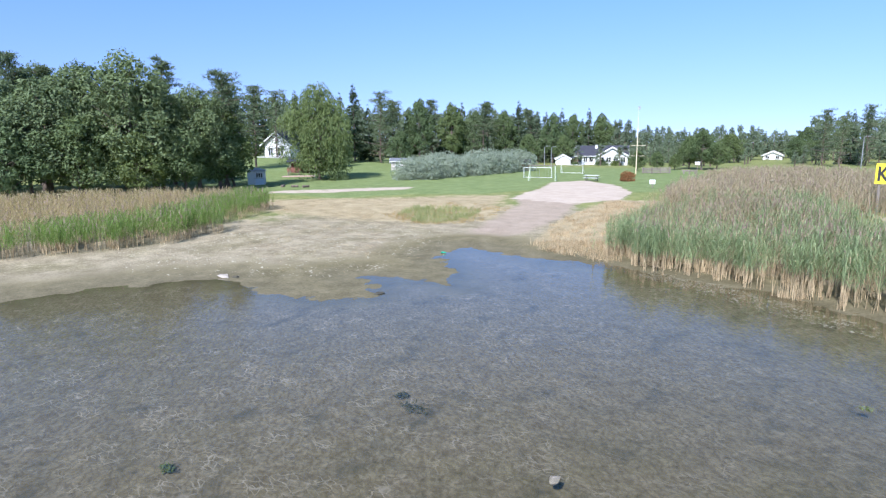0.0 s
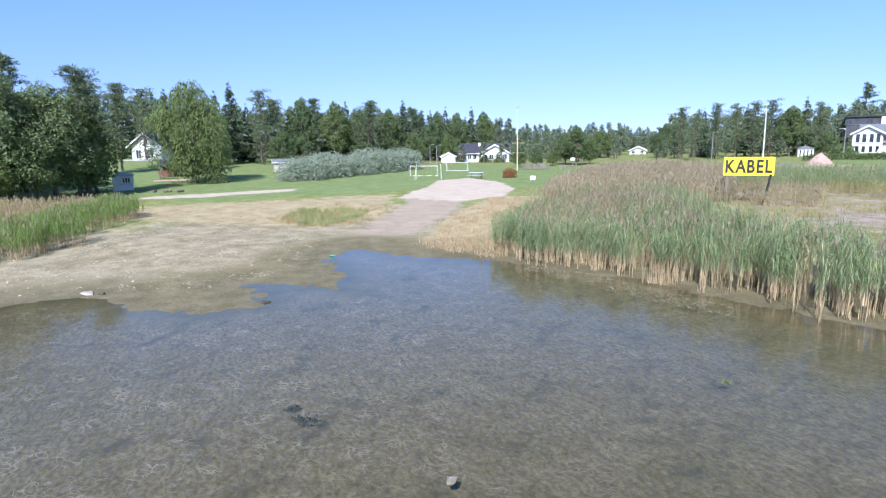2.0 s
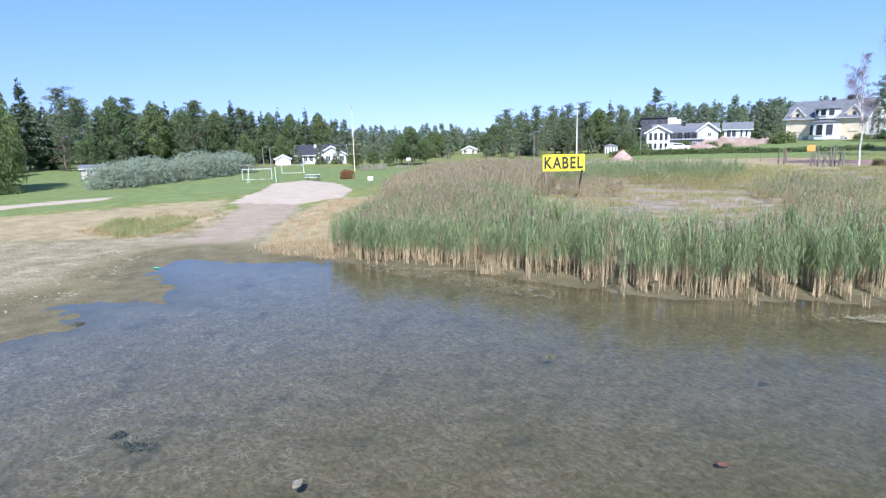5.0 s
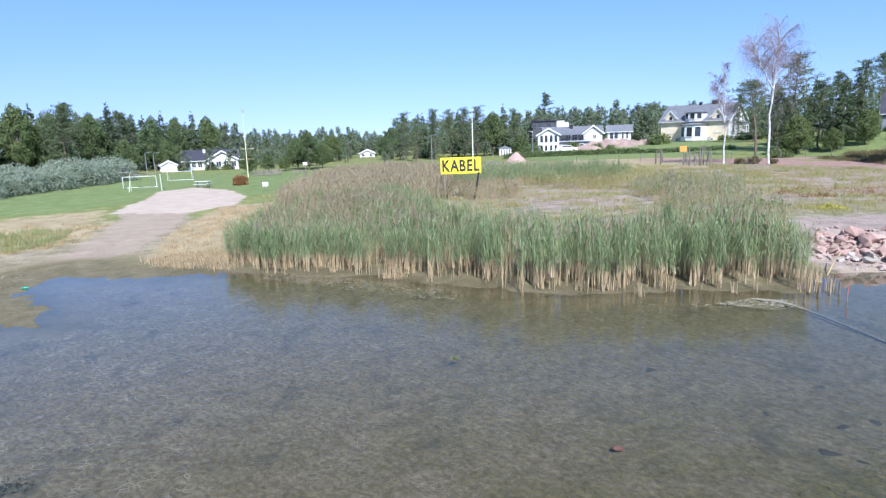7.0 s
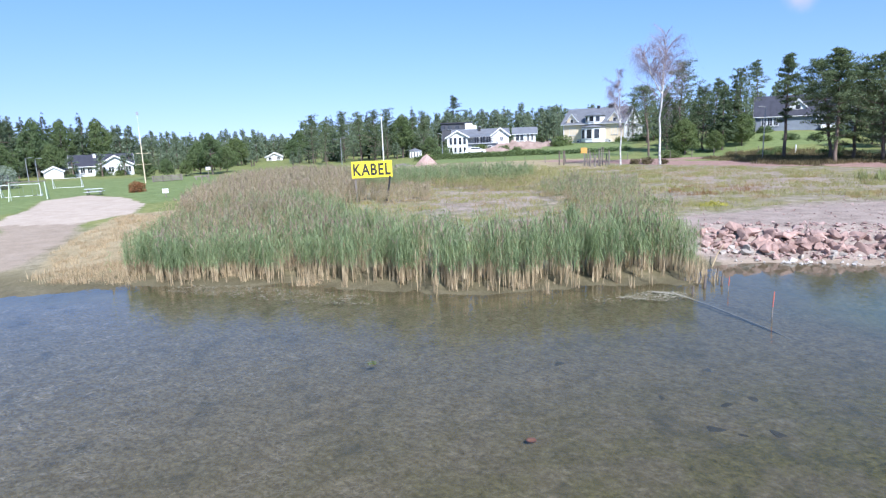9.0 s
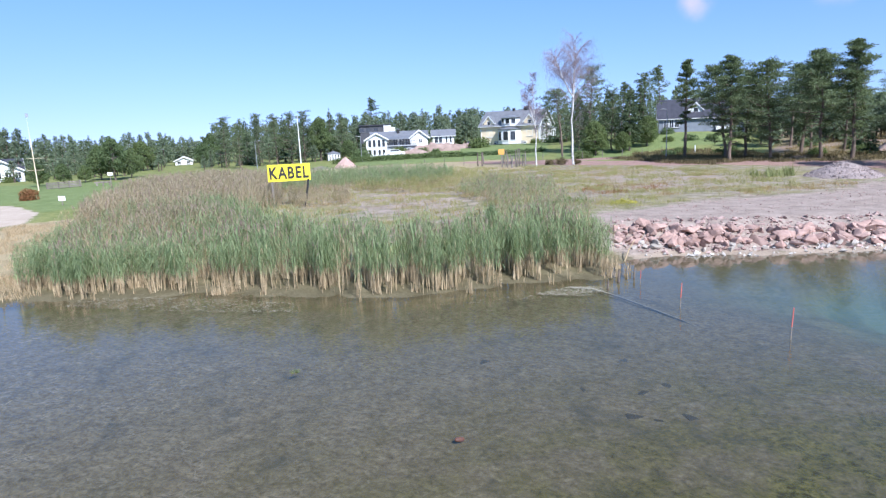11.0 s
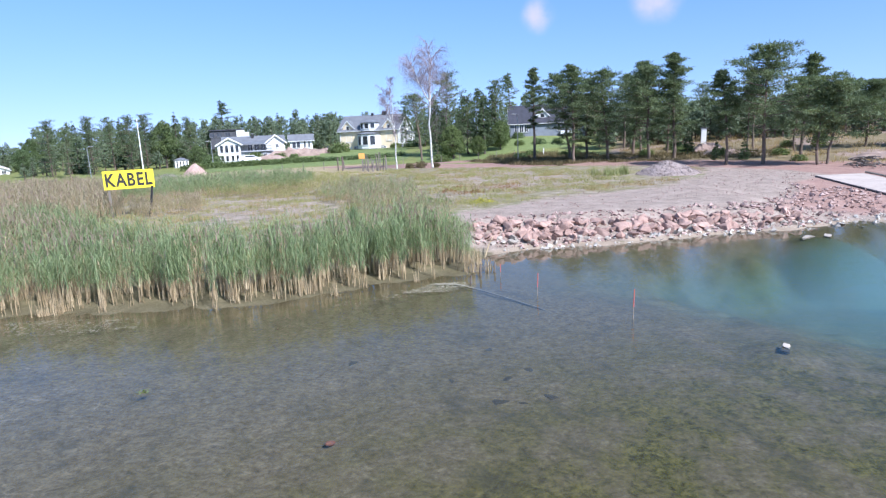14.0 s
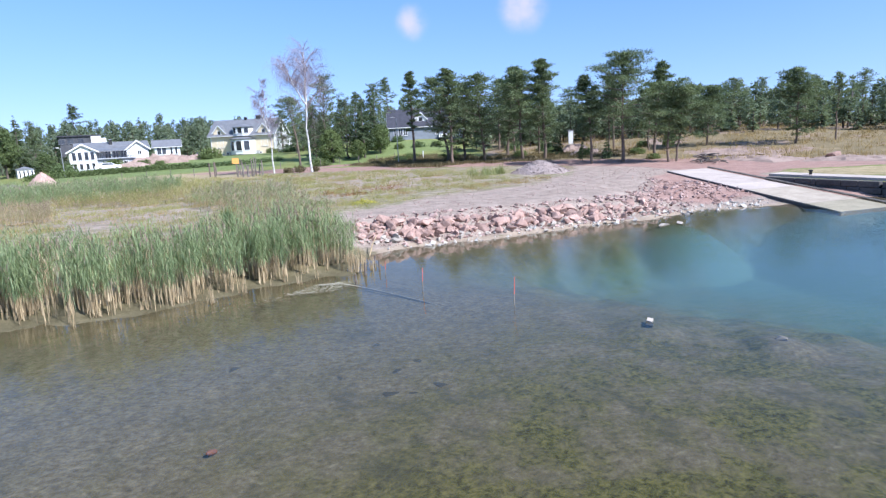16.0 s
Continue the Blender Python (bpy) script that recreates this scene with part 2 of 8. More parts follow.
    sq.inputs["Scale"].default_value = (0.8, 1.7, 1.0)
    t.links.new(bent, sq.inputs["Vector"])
    t.links.new(sq.outputs[0], caustic.inputs["Vector"])
    line = ramp(t, caustic.outputs["Distance"], [(0.0, (1, 1, 1)), (0.075, (0, 0, 0))])
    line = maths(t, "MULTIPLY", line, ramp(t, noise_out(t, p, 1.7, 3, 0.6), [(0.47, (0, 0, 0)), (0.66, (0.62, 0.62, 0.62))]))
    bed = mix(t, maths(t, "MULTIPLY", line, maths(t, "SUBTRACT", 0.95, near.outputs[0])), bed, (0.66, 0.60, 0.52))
    # mats of weed, thicker to the east
    bed = mix(t, maths(t, "MULTIPLY", near.outputs[0], 0.5), bed, ramp(t, silt, [(0.38, (0.065, 0.056, 0.032)), (0.5, (0.125, 0.109, 0.066)), (0.64, (0.205, 0.18, 0.12))]))
    close = t.nodes.new("ShaderNodeMapRange")
    close.inputs[1].default_value, close.inputs[2].default_value = 13.0, 6.5
    close.inputs[3].default_value, close.inputs[4].default_value = 0.12, 1.0
    t.links.new(sx.outputs[1], close.inputs[0])
    mat_a = ramp(t, noise_out(t, bent, 0.6, 8, 0.72), [(0.40, (0, 0, 0)), (0.56, (1, 1, 1))])
    leafage = ramp(t, noise_out(t, bent, 7.5, 6, 0.75), [(0.38, (0.03, 0.03, 0.008)), (0.50, (0.102, 0.097, 0.024)), (0.64, (0.20, 0.18, 0.06))])
    bed = mix(t, maths(t, "MULTIPLY", mat_a, maths(t, "MULTIPLY", near.outputs[0], close.outputs[0])), bed, leafage)
    mottle = ramp(t, noise_out(t, bent, 1.1, 6, 0.66, (1.0, 0.55, 1.0)), [(0.55, (0, 0, 0)), (0.68, (0.62, 0.62, 0.62))])
    bed = mix(t, mottle, bed, (0.072, 0.068, 0.046))
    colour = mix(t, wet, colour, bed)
    colour = mix(t, ragged(algae, 2.5), colour, tone((0.10, 0.084, 0.043), (0.165, 0.139, 0.075), (0.245, 0.207, 0.122)))
    damp = node(t, "ShaderNodeAttribute")
    damp.attribute_name = "damp"
    soak = ragged(damp.outputs["Fac"], 1.6)
    colour = mix(t, maths(t, "MULTIPLY", soak, 0.85), colour, tone((0.08, 0.068, 0.038), (0.132, 0.113, 0.066), (0.20, 0.172, 0.108)))
    soaked = t.nodes.new("ShaderNodeMapRange")
    soaked.inputs[1].default_value, soaked.inputs[2].default_value = 1.06, 1.35
    t.links.new(algae, soaked.inputs[0])
    colour = mix(t, soaked.outputs[0], colour, tone((0.05, 0.042, 0.02), (0.078, 0.066, 0.032), (0.115, 0.098, 0.054)))
    colour = mix(t, deep, colour, ramp(t, deep, [(0.1, (0.09, 0.122, 0.062)), (0.5, (0.08, 0.158, 0.108)), (0.95, (0.09, 0.185, 0.175))]))
    h = maths(t, "ADD", n_fine, maths(t, "MULTIPLY", n_peb, 0.5))
    finish(t, out, colour, 0.9, bump(t, h, 0.5, 0.05), spec=0.2)
    return m


def water_material():
    m, t, out = shader("lake_water")
    p = place(t)
    off = node(t, "ShaderNodeAttribute")
    off.attribute_name = "off_shore"
    w1 = noise_out(t, p, 1.9, 3, 0.5, (0.8, 1.5, 1.0))
    w2 = noise_out(t, p, 9.0, 3, 0.6, (0.6, 1.6, 1.0))
    lap = node(t, "ShaderNodeTexWave", Scale=0.75, Distortion=11.0, Detail=4.0)
    lap.bands_direction = "Y"
    turn = t.nodes.new("ShaderNodeMapping")
    turn.inputs["Rotation"].default_value = (0, 0, 0.5)
    t.links.new(p, turn.inputs["Vector"])
    t.links.new(turn.outputs[0], lap.inputs["Vector"])
    h = maths(t, "ADD", maths(t, "MULTIPLY", w1, 0.8), maths(t, "ADD", maths(t, "MULTIPLY", w2, 0.55), maths(t, "MULTIPLY", lap.outputs["Fac"], 0.20)))
    calm = ramp(t, noise_out(t, p, 0.09, 3, 0.5), [(0.38, (0.35, 0.35, 0.35)), (0.66, (1, 1, 1))])
    h = maths(t, "MULTIPLY", h, calm)
    sx = t.nodes.new("ShaderNodeSeparateXYZ")
    t.links.new(p, sx.inputs[0])
    windy = t.nodes.new("ShaderNodeMapRange")
    windy.inputs[1].default_value, windy.inputs[2].default_value = 20.0, 36.0
    windy.inputs[3].default_value, windy.inputs[4].default_value = 1.0, 2.7
    t.links.new(sx.outputs[0], windy.inputs[0])
    breeze = t.nodes.new("ShaderNodeMapRange")
    breeze.inputs[1].default_value, breeze.inputs[2].default_value = -15.0, -3.0
    breeze.inputs[3].default_value, breeze.inputs[4].default_value = 2.0, 1.0
    t.links.new(sx.outputs[0], breeze.inputs[0])
    lee = t.nodes.new("ShaderNodeMapRange")
    lee.inputs[1].default_value, lee.inputs[2].default_value = 0.15, 0.75
    lee.inputs[3].default_value, lee.inputs[4].default_value = 0.12, 1.0
    t.links.new(off.outputs["Fac"], lee.inputs[0])
    h = maths(t, "MULTIPLY", maths(t, "MULTIPLY", h, windy.outputs[0]), maths(t, "MULTIPLY", breeze.outputs[0], lee.outputs[0]))
    nrm = bump(t, h, 0.38, 0.035)
    fr = node(t, "ShaderNodeLayerWeight", Blend=0.5)
    t.links.new(nrm, fr.inputs["Normal"])
    gloss = maths(t, "ADD", maths(t, "MULTIPLY", maths(t, "POWER", fr.outputs["Facing"], 4.6), 0.97), 0.022)
    gl = node(t, "ShaderNodeBsdfGlossy", Roughness=0.025)
    t.links.new(nrm, gl.inputs["Normal"])
    tr = t.nodes.new("ShaderNodeBsdfTransparent")
    tr.inputs["Color"].default_value = (0.755, 0.752, 0.708, 1)
    mx = t.nodes.new("ShaderNodeMixShader")
    t.links.new(gloss, mx.inputs[0])
    t.links.new(tr.outputs[0], mx.inputs[1])
    t.links.new(gl.outputs[0], mx.inputs[2])
    t.links.new(mx.outputs[0], out.inputs["Surface"])
    return m


def glass_material():
    m, t, out = shader("window_glass")
    n = noise_out(t, place(t), 0.6, 2, 0.5)
    colour = ramp(t, n, [(0.3, (0.012, 0.014, 0.018)), (0.7, (0.05, 0.055, 0.06))])
    finish(t, out, colour, 0.06, spec=0.8)
    return m


M_GROUND = ground_material()
M_WATER = water_material()
M_GLASS = glass_material()
M_REED = leafy("reed_leaf", (0.128, 0.183, 0.09), (0.365, 0.43, 0.225), 0.45, (1.0, 1.0, 0.7), 0.5)
M_REED_OLD = leafy("reed_leaf_dry", (0.22, 0.20, 0.12), (0.44, 0.38, 0.26), 0.35, (1.0, 0.95, 0.6), 0.4)
M_REED_FADED = leafy("fading_reed_leaf", (0.17, 0.185, 0.10), (0.40, 0.38, 0.245), 0.4, (1.0, 0.97, 0.65), 0.6)
M_FRESH = leafy("fresh_grass", (0.16, 0.19, 0.075), (0.35, 0.36, 0.17), 0.3, (1, 1, 0.5), 0.6)
M_BEDWEED = leafy("bed_weed", (0.075, 0.08, 0.05), (0.13, 0.135, 0.085), 0.2, (1, 1, 0.6), 0.6)
M_GOLDREED = leafy("golden_reed_leaf", (0.25, 0.205, 0.10), (0.47, 0.39, 0.22), 0.35, (1.0, 0.97, 0.65), 0.6)
M_STRAW = leafy("reed_straw", (0.20, 0.145, 0.08), (0.52, 0.41, 0.255), 0.1, (1, 1, 1), 1.2)
M_REED_BRIGHT = leafy("young_reed_leaf", (0.10, 0.165, 0.045), (0.26, 0.36, 0.11), 0.42, (1, 1, 0.5), 0.5)
M_PALEPLUME = leafy("pale_plume", (0.38, 0.32, 0.20), (0.58, 0.50, 0.34), 0.3, (1, 1, 0.8), 0.6)
M_PLUME = leafy("reed_plume", (0.22, 0.16, 0.125), (0.42, 0.325, 0.255), 0.3, (1, 0.9, 0.8), 0.6)
M_PALEGRASS = leafy("pale_grass", (0.20, 0.21, 0.08), (0.40, 0.37, 0.17), 0.3, (1, 1, 0.5), 0.3)
M_DRYGRASS = leafy("dry_grass", (0.22, 0.155, 0.065), (0.45, 0.345, 0.175), 0.25, (1, 1, 0.7), 0.4)
M_REDWEED = leafy("red_sorrel", (0.11, 0.105, 0.04), (0.36, 0.16, 0.08), 0.25, (1, 0.8, 0.6), 0.4)
M_LEAF = leafy("broad_leaf", (0.074, 0.112, 0.053), (0.182, 0.245, 0.11), 0.36, (1, 1, 0.6), 0.5, spread=0.3, vary=0.12, faded=(1.18, 1.06, 0.88))
M_LINDEN = leafy("birch_leaf", (0.098, 0.133, 0.052), (0.225, 0.278, 0.112), 0.40, (1, 1, 0.55), 0.5, spread=0.3)
M_ALDER = leafy("alder_leaf", (0.078, 0.115, 0.064), (0.20, 0.257, 0.13), 0.34, (1, 1, 0.6), 0.45, spread=0.3, vary=0.12, faded=(1.08, 1.04, 0.96))
M_WILLOW = leafy("willow_leaf", (0.235, 0.28, 0.21), (0.37, 0.415, 0.325), 0.42, (1, 1, 0.75), 0.5, spread=0.3)
M_PINE = leafy("pine_needle", (0.074, 0.108, 0.064), (0.198, 0.25, 0.138), 0.34, (1, 1, 0.65), 0.5, spread=0.3, vary=0.14, faded=(1.12, 1.07, 0.98))
M_SPRUCE = leafy("spruce_needle", (0.046, 0.07, 0.042), (0.125, 0.168, 0.092), 0.30, (1, 1, 0.6), 0.5, spread=0.3, vary=0.12, faded=(1.12, 1.06, 0.95))
# Paler, flatter greens than the nearer trees: distance haze painted into the colour.
M_HAZYWOOD = leafy("far_wood", (0.13, 0.168, 0.118), (0.235, 0.285, 0.185), 0.42, (1, 1, 0.65), 0.09, spread=0.3)
M_BARK = plain("bark", (0.07, 0.055, 0.045), (0.20, 0.16, 0.13), 4.0, 0.95, 0.02, stretch=(1, 1, 0.3))
M_PINEBARK = plain("pine_bark", (0.08, 0.062, 0.05), (0.205, 0.15, 0.115), 2.0, 0.95, 0.02, stretch=(1, 1, 0.3))
M_BIRCH = plain("birch_bark", (0.16, 0.15, 0.14), (0.80, 0.78, 0.74), 2.2, 0.8, 0.005, grain=7.0, stretch=(1, 1, 2.5))
M_TWIG = plain("birch_twig", (0.17, 0.135, 0.15), (0.31, 0.255, 0.275), 3.0, 0.9)
M_WHITE = plain("white_boards", (0.62, 0.62, 0.61), (0.75, 0.75, 0.735), 1.2, 0.6, 0.004, vary=0.03)
M_CREAM = plain("cream_yellow_boards", (0.69, 0.555, 0.375), (0.79, 0.67, 0.48), 1.2, 0.65, 0.004)
M_PINKWHITE = plain("pinkish_white_boards", (0.46, 0.40, 0.38), (0.58, 0.52, 0.50), 1.2, 0.7, 0.004)
M_GREYWALL = plain("grey_boards", (0.30, 0.31, 0.33), (0.40, 0.41, 0.43), 1.2, 0.7, 0.004)
M_BLUEGREY = plain("blue_grey_boards", (0.155, 0.175, 0.21), (0.225, 0.25, 0.29), 1.2, 0.7, 0.004)
M_DARKWALL = plain("black_boards", (0.04, 0.042, 0.05), (0.085, 0.085, 0.095), 1.2, 0.7, 0.004)
M_ROOF_DARK = plain("dark_roof", (0.028, 0.028, 0.036), (0.06, 0.06, 0.075), 1.0, 0.6, 0.01)
M_ROOF_GREY = plain("grey_roof", (0.12, 0.125, 0.135), (0.20, 0.205, 0.22), 1.0, 0.5, 0.01)
M_PLINTH = plain("plinth", (0.30, 0.29, 0.28), (0.45, 0.44, 0.42), 2.0, 0.9, 0.01)
M_YELLOW = plain("sign_yellow", (0.72, 0.56, 0.02), (0.82, 0.66, 0.035), 0.8, 0.5, 0.001)
M_BLACK = plain("sign_black", (0.012, 0.012, 0.012), (0.03, 0.03, 0.03), 2.0, 0.6)
M_WOOD = plain("grey_weathered_wood", (0.10, 0.085, 0.07), (0.27, 0.235, 0.20), 2.0, 0.9, 0.01, stretch=(1, 1, 0.2))
M_REDWOOD = plain("red_brown_wood", (0.14, 0.06, 0.045), (0.24, 0.11, 0.08), 2.0, 0.85, 0.006)
M_STEEL = plain("white_tube", (0.66, 0.66, 0.65), (0.80, 0.80, 0.79), 2.0, 0.45, vary=0.02)
M_GREYSTEEL = plain("grey_tube", (0.28, 0.29, 0.30), (0.42, 0.43, 0.44), 2.0, 0.4, metal=0.5)
M_STONE = plain("red_granite", (0.19, 0.112, 0.088), (0.42, 0.29, 0.243), 0.9, 0.9, 0.03, vary=0.25)
M_PALESTONE = plain("pale_granite", (0.25, 0.215, 0.18), (0.43, 0.38, 0.325), 1.2, 0.9, 0.03, vary=0.15)
M_CONCRETE = plain("concrete", (0.34, 0.285, 0.25), (0.50, 0.425, 0.375), 0.7, 0.9, 0.01, grain=5.0)
M_TANCONC = plain("silted_concrete", (0.28, 0.235, 0.18), (0.44, 0.375, 0.30), 0.9, 0.9, 0.01, grain=5.0)
M_WETCONC = plain("mossy_concrete", (0.21, 0.185, 0.125), (0.36, 0.315, 0.23), 0.7, 0.8, 0.01)
# Dark quay stone colour; on the ramp's side it paints in the shade.
M_DARKCONC = plain("dark_stone_and_shade", (0.05, 0.046, 0.044), (0.13, 0.12, 0.115), 0.8, 0.9, 0.04)
M_ORANGE = plain("orange_paint", (0.34, 0.085, 0.07), (0.44, 0.13, 0.10), 3.0, 0.5)
M_PINKPILE = plain("pink_crushed_stone", (0.33, 0.22, 0.185), (0.50, 0.36, 0.305), 3.0, 0.95, 0.08)
M_GRAVELPILE = plain("grey_crushed_stone", (0.19, 0.15, 0.135), (0.38, 0.31, 0.285), 3.5, 0.95, 0.10)
M_UNDERGROWTH = leafy("undergrowth_leaf", (0.07, 0.062, 0.033), (0.22, 0.175, 0.095), 0.25, (1, 1, 0.7), 0.5)
M_DARKSTONE = plain("dark_wet_stone", (0.042, 0.038, 0.026), (0.085, 0.077, 0.055), 1.5, 0.9, 0.02)
M_PALEGREEN = plain("pale_green_paint", (0.40, 0.46, 0.33), (0.52, 0.58, 0.44), 2.0, 0.6)

# ---- mesh building ----
class Soup:
    """Collects vertices and faces for one mesh."""

    def __init__(self):
        self.v, self.f, self.m, self.n = [], [], [], 0

    def add(self, v, f, mat=0):
        v = np.asarray(v, float).reshape(-1, 3)
        f = np.asarray(f, int)
        self.v.append(v)
        self.f.append(f + self.n)
        self.m.append(np.full(len(f), mat, int) if np.isscalar(mat) else np.asarray(mat, int))
        self.n += len(v)
        return self

    def box(self, cx, cy, cz, sx, sy, sz, mat=0, rz=0.0):
        s = np.array([[x, y, z] for x in (-.5, .5) for y in (-.5, .5) for z in (-.5, .5)]) * (sx, sy, sz)
        c, k = math.cos(rz), math.sin(rz)
        s = np.stack([s[:, 0] * c - s[:, 1] * k, s[:, 0] * k + s[:, 1] * c, s[:, 2]], 1) + (cx, cy, cz)
        return self.add(s, [[0, 1, 3, 2], [4, 6, 7, 5], [0, 4, 5, 1], [2, 3, 7, 6], [0, 2, 6, 4], [1, 5, 7, 3]], mat)

    def tube(self, pts, radii, sides=6, mat=0):
        pts = np.asarray(pts, float)
        rings = []
        for i, p in enumerate(pts):
            d = pts[min(i + 1, len(pts) - 1)] - pts[max(i - 1, 0)]
            d = d / (np.linalg.norm(d) + 1e-9)
            u = np.cross(d, (0.31, 0.17, 0.93) if abs(d[2]) < 0.9 else (1.0, 0.0, 0.0))
            u /= np.linalg.norm(u) + 1e-9
            w = np.cross(d, u)
            a = np.arange(sides) * 2 * math.pi / sides
            rings.append(p + radii[i] * (np.cos(a)[:, None] * u + np.sin(a)[:, None] * w))
        v = np.concatenate(rings)
        f = []
        for i in range(len(pts) - 1):
            for k in range(sides):
                a, b = i * sides + k, i * sides + (k + 1) % sides
                f.append([a, b, b + sides, a + sides])
        self.add(v, f, mat)
        top = len(pts) - 1
        if sides == 4:
            self.add(rings[top], [[0, 1, 2, 3]], mat)
            self.add(rings[0], [[3, 2, 1, 0]], mat)
        elif sides > 4:
            for ring in (rings[top], rings[0][::-1]):
                vv = np.concatenate([ring, ring.mean(0, keepdims=True)])
                self.add(vv, np.array([[k, (k + 1) % sides, sides] for k in range(sides)]), mat)
        return self

    def data(self, name, mats, smooth=False):
        me = bpy.data.meshes.new(name)
        v = np.concatenate(self.v)
        sizes = np.concatenate([np.full(len(f), f.shape[1], int) for f in self.f if len(f)])
        loops = np.concatenate([f.ravel() for f in self.f if len(f)])
        mat = np.concatenate([m for m in self.m if len(m)])
        me.vertices.add(len(v))
        me.vertices.foreach_set("co", v.astype(np.float32).ravel())
        me.loops.add(len(loops))
        me.loops.foreach_set("vertex_index", loops.astype(np.int32))
        me.polygons.add(len(sizes))
        me.polygons.foreach_set("loop_start", (np.cumsum(sizes) - sizes).astype(np.int32))
        for m in mats:
            me.materials.append(m)
        me.polygons.foreach_set("material_index", mat.astype(np.int32))
        me.polygons.foreach_set("use_smooth", np.full(len(sizes), smooth, bool))
        me.update(calc_edges=True)
        me.validate()
        return me

    def make(self, name, mats, parent=None, label="", smooth=False):
        ob = new(name, self.data(name, mats if isinstance(mats, (list, tuple)) else [mats], smooth))
        ob.parent = parent
        if label:
            ob["label"] = label
        return ob


def thing(name, label, category, m, group="", kind=""):
    ob = new(name)
    ob.empty_display_size = 0.2
    ob.matrix_world = m
    return tagged(ob, label, category, group, kind)


def box_part(name, parent, mat, c, s, label="", rz=0.0, edge=0.0):
    """A box with its edges taken off."""
    bm = bmesh.new()
    bmesh.ops.create_cube(bm, size=1.0)
    bmesh.ops.scale(bm, vec=s, verts=bm.verts)
    if edge:
        bmesh.ops.bevel(bm, geom=bm.edges[:], offset=edge, segments=1, affect="EDGES")
    if rz:
        bmesh.ops.rotate(bm, matrix=Matrix.Rotation(rz, 3, "Z"), verts=bm.verts)
    bmesh.ops.translate(bm, vec=c, verts=bm.verts)
    me = bpy.data.meshes.new(name)
    bm.to_mesh(me)
    bm.free()
    me.materials.append(mat)
    ob = new(name, me)
    ob.parent = parent
    if label:
        ob["label"] = label
    return ob


# ---- the lie of the land ----
def smooth01(v):
    v = np.clip(v, 0, 1)
    return v * v * (3 - 2 * v)


def inside(x, y, poly):
    """Signed distance to a closed outline, positive within."""
    p = np.asarray(poly, float)
    best = np.full(x.shape, 1e9)
    odd = np.zeros(x.shape, bool)
    for (ax, ay), (bx, by) in zip(p, np.roll(p, -1, 0)):
        dx, dy = bx - ax, by - ay
        s = np.clip(((x - ax) * dx + (y - ay) * dy) / (dx * dx + dy * dy + 1e-12), 0, 1)
        best = np.minimum(best, (x - ax - s * dx) ** 2 + (y - ay - s * dy) ** 2)
        if dy:
            odd ^= ((ay > y) != (by > y)) & (x < ax + (y - ay) * dx / dy)
    return np.where(odd, 1, -1) * np.sqrt(best)


def rough(x, y, size, seed=0.0):
    """Cheap smooth noise about zero, of the given wave length."""
    k = 2 * math.pi / size
    out = np.zeros(x.shape)
    for i, (a, b, amp) in enumerate(((1.0, 0.3, .5), (-0.5, 1.1, .5), (1.7, -1.3, .3), (0.9, 2.1, .3), (-2.9, 1.9, .2), (3.7, 2.6, .15))):
        out += amp * np.sin(k * (a * x + b * y) + seed * (i + 1.7) + 1.3 * np.sin(k * 0.6 * (b * x - a * y) + seed + i))
    return out * 0.6


SHORE = [(-900, -80), (-120, -30), (-60, -6), (-36, 3), (-25.8, 7.2), (-25, 11), (-22.7, 14.4), (-20, 14.0), (-18.4, 14.0), (-15.8, 14.7), (-15.2, 16.0),
         (-16.2, 17.4), (-18, 18.2), (-15.6, 19), (-13.8, 18.9), (-15.6, 22), (-18.2, 24.6), (-18.6, 27), (-14.8, 25.8), (-12.1, 26.3), (-9.6, 26.4),
         (-7, 25.6), (-3, 24.6), (0.4, 22.8), (2.5, 21.5), (5.5, 20.6), (8.7, 21.1), (11, 20.4), (12.6, 20.2), (14, 22.4), (16.4, 23), (20.7, 21.2),
         (25.7, 19.7), (30.2, 18), (35.7, 16.7), (39.5, 14.2), (43, 12.6), (46.4, 10.6), (46.8, 4), (60, -30), (300, -500), (900, -900), (4000, 100), (4000, 4500), (-4000, 4500), (-4000, -100)]
HILLS = [(2.9, 62, 112, 66, 22), (3.4, 98, 136, 37, 9), (1.6, 108, 150, 22, 8), (0.9, 112, 140, 13, 5), (2.3, 80, 138, -53, 14)]


def shore_distance(x, y):
    return inside(x, y, SHORE) + 0.30 * rough(x, y, 2.6, 1.0) + 0.35 * rough(x, y, 7.0, 4.0) + 0.06 * rough(x, y, 1.2, 2.0)


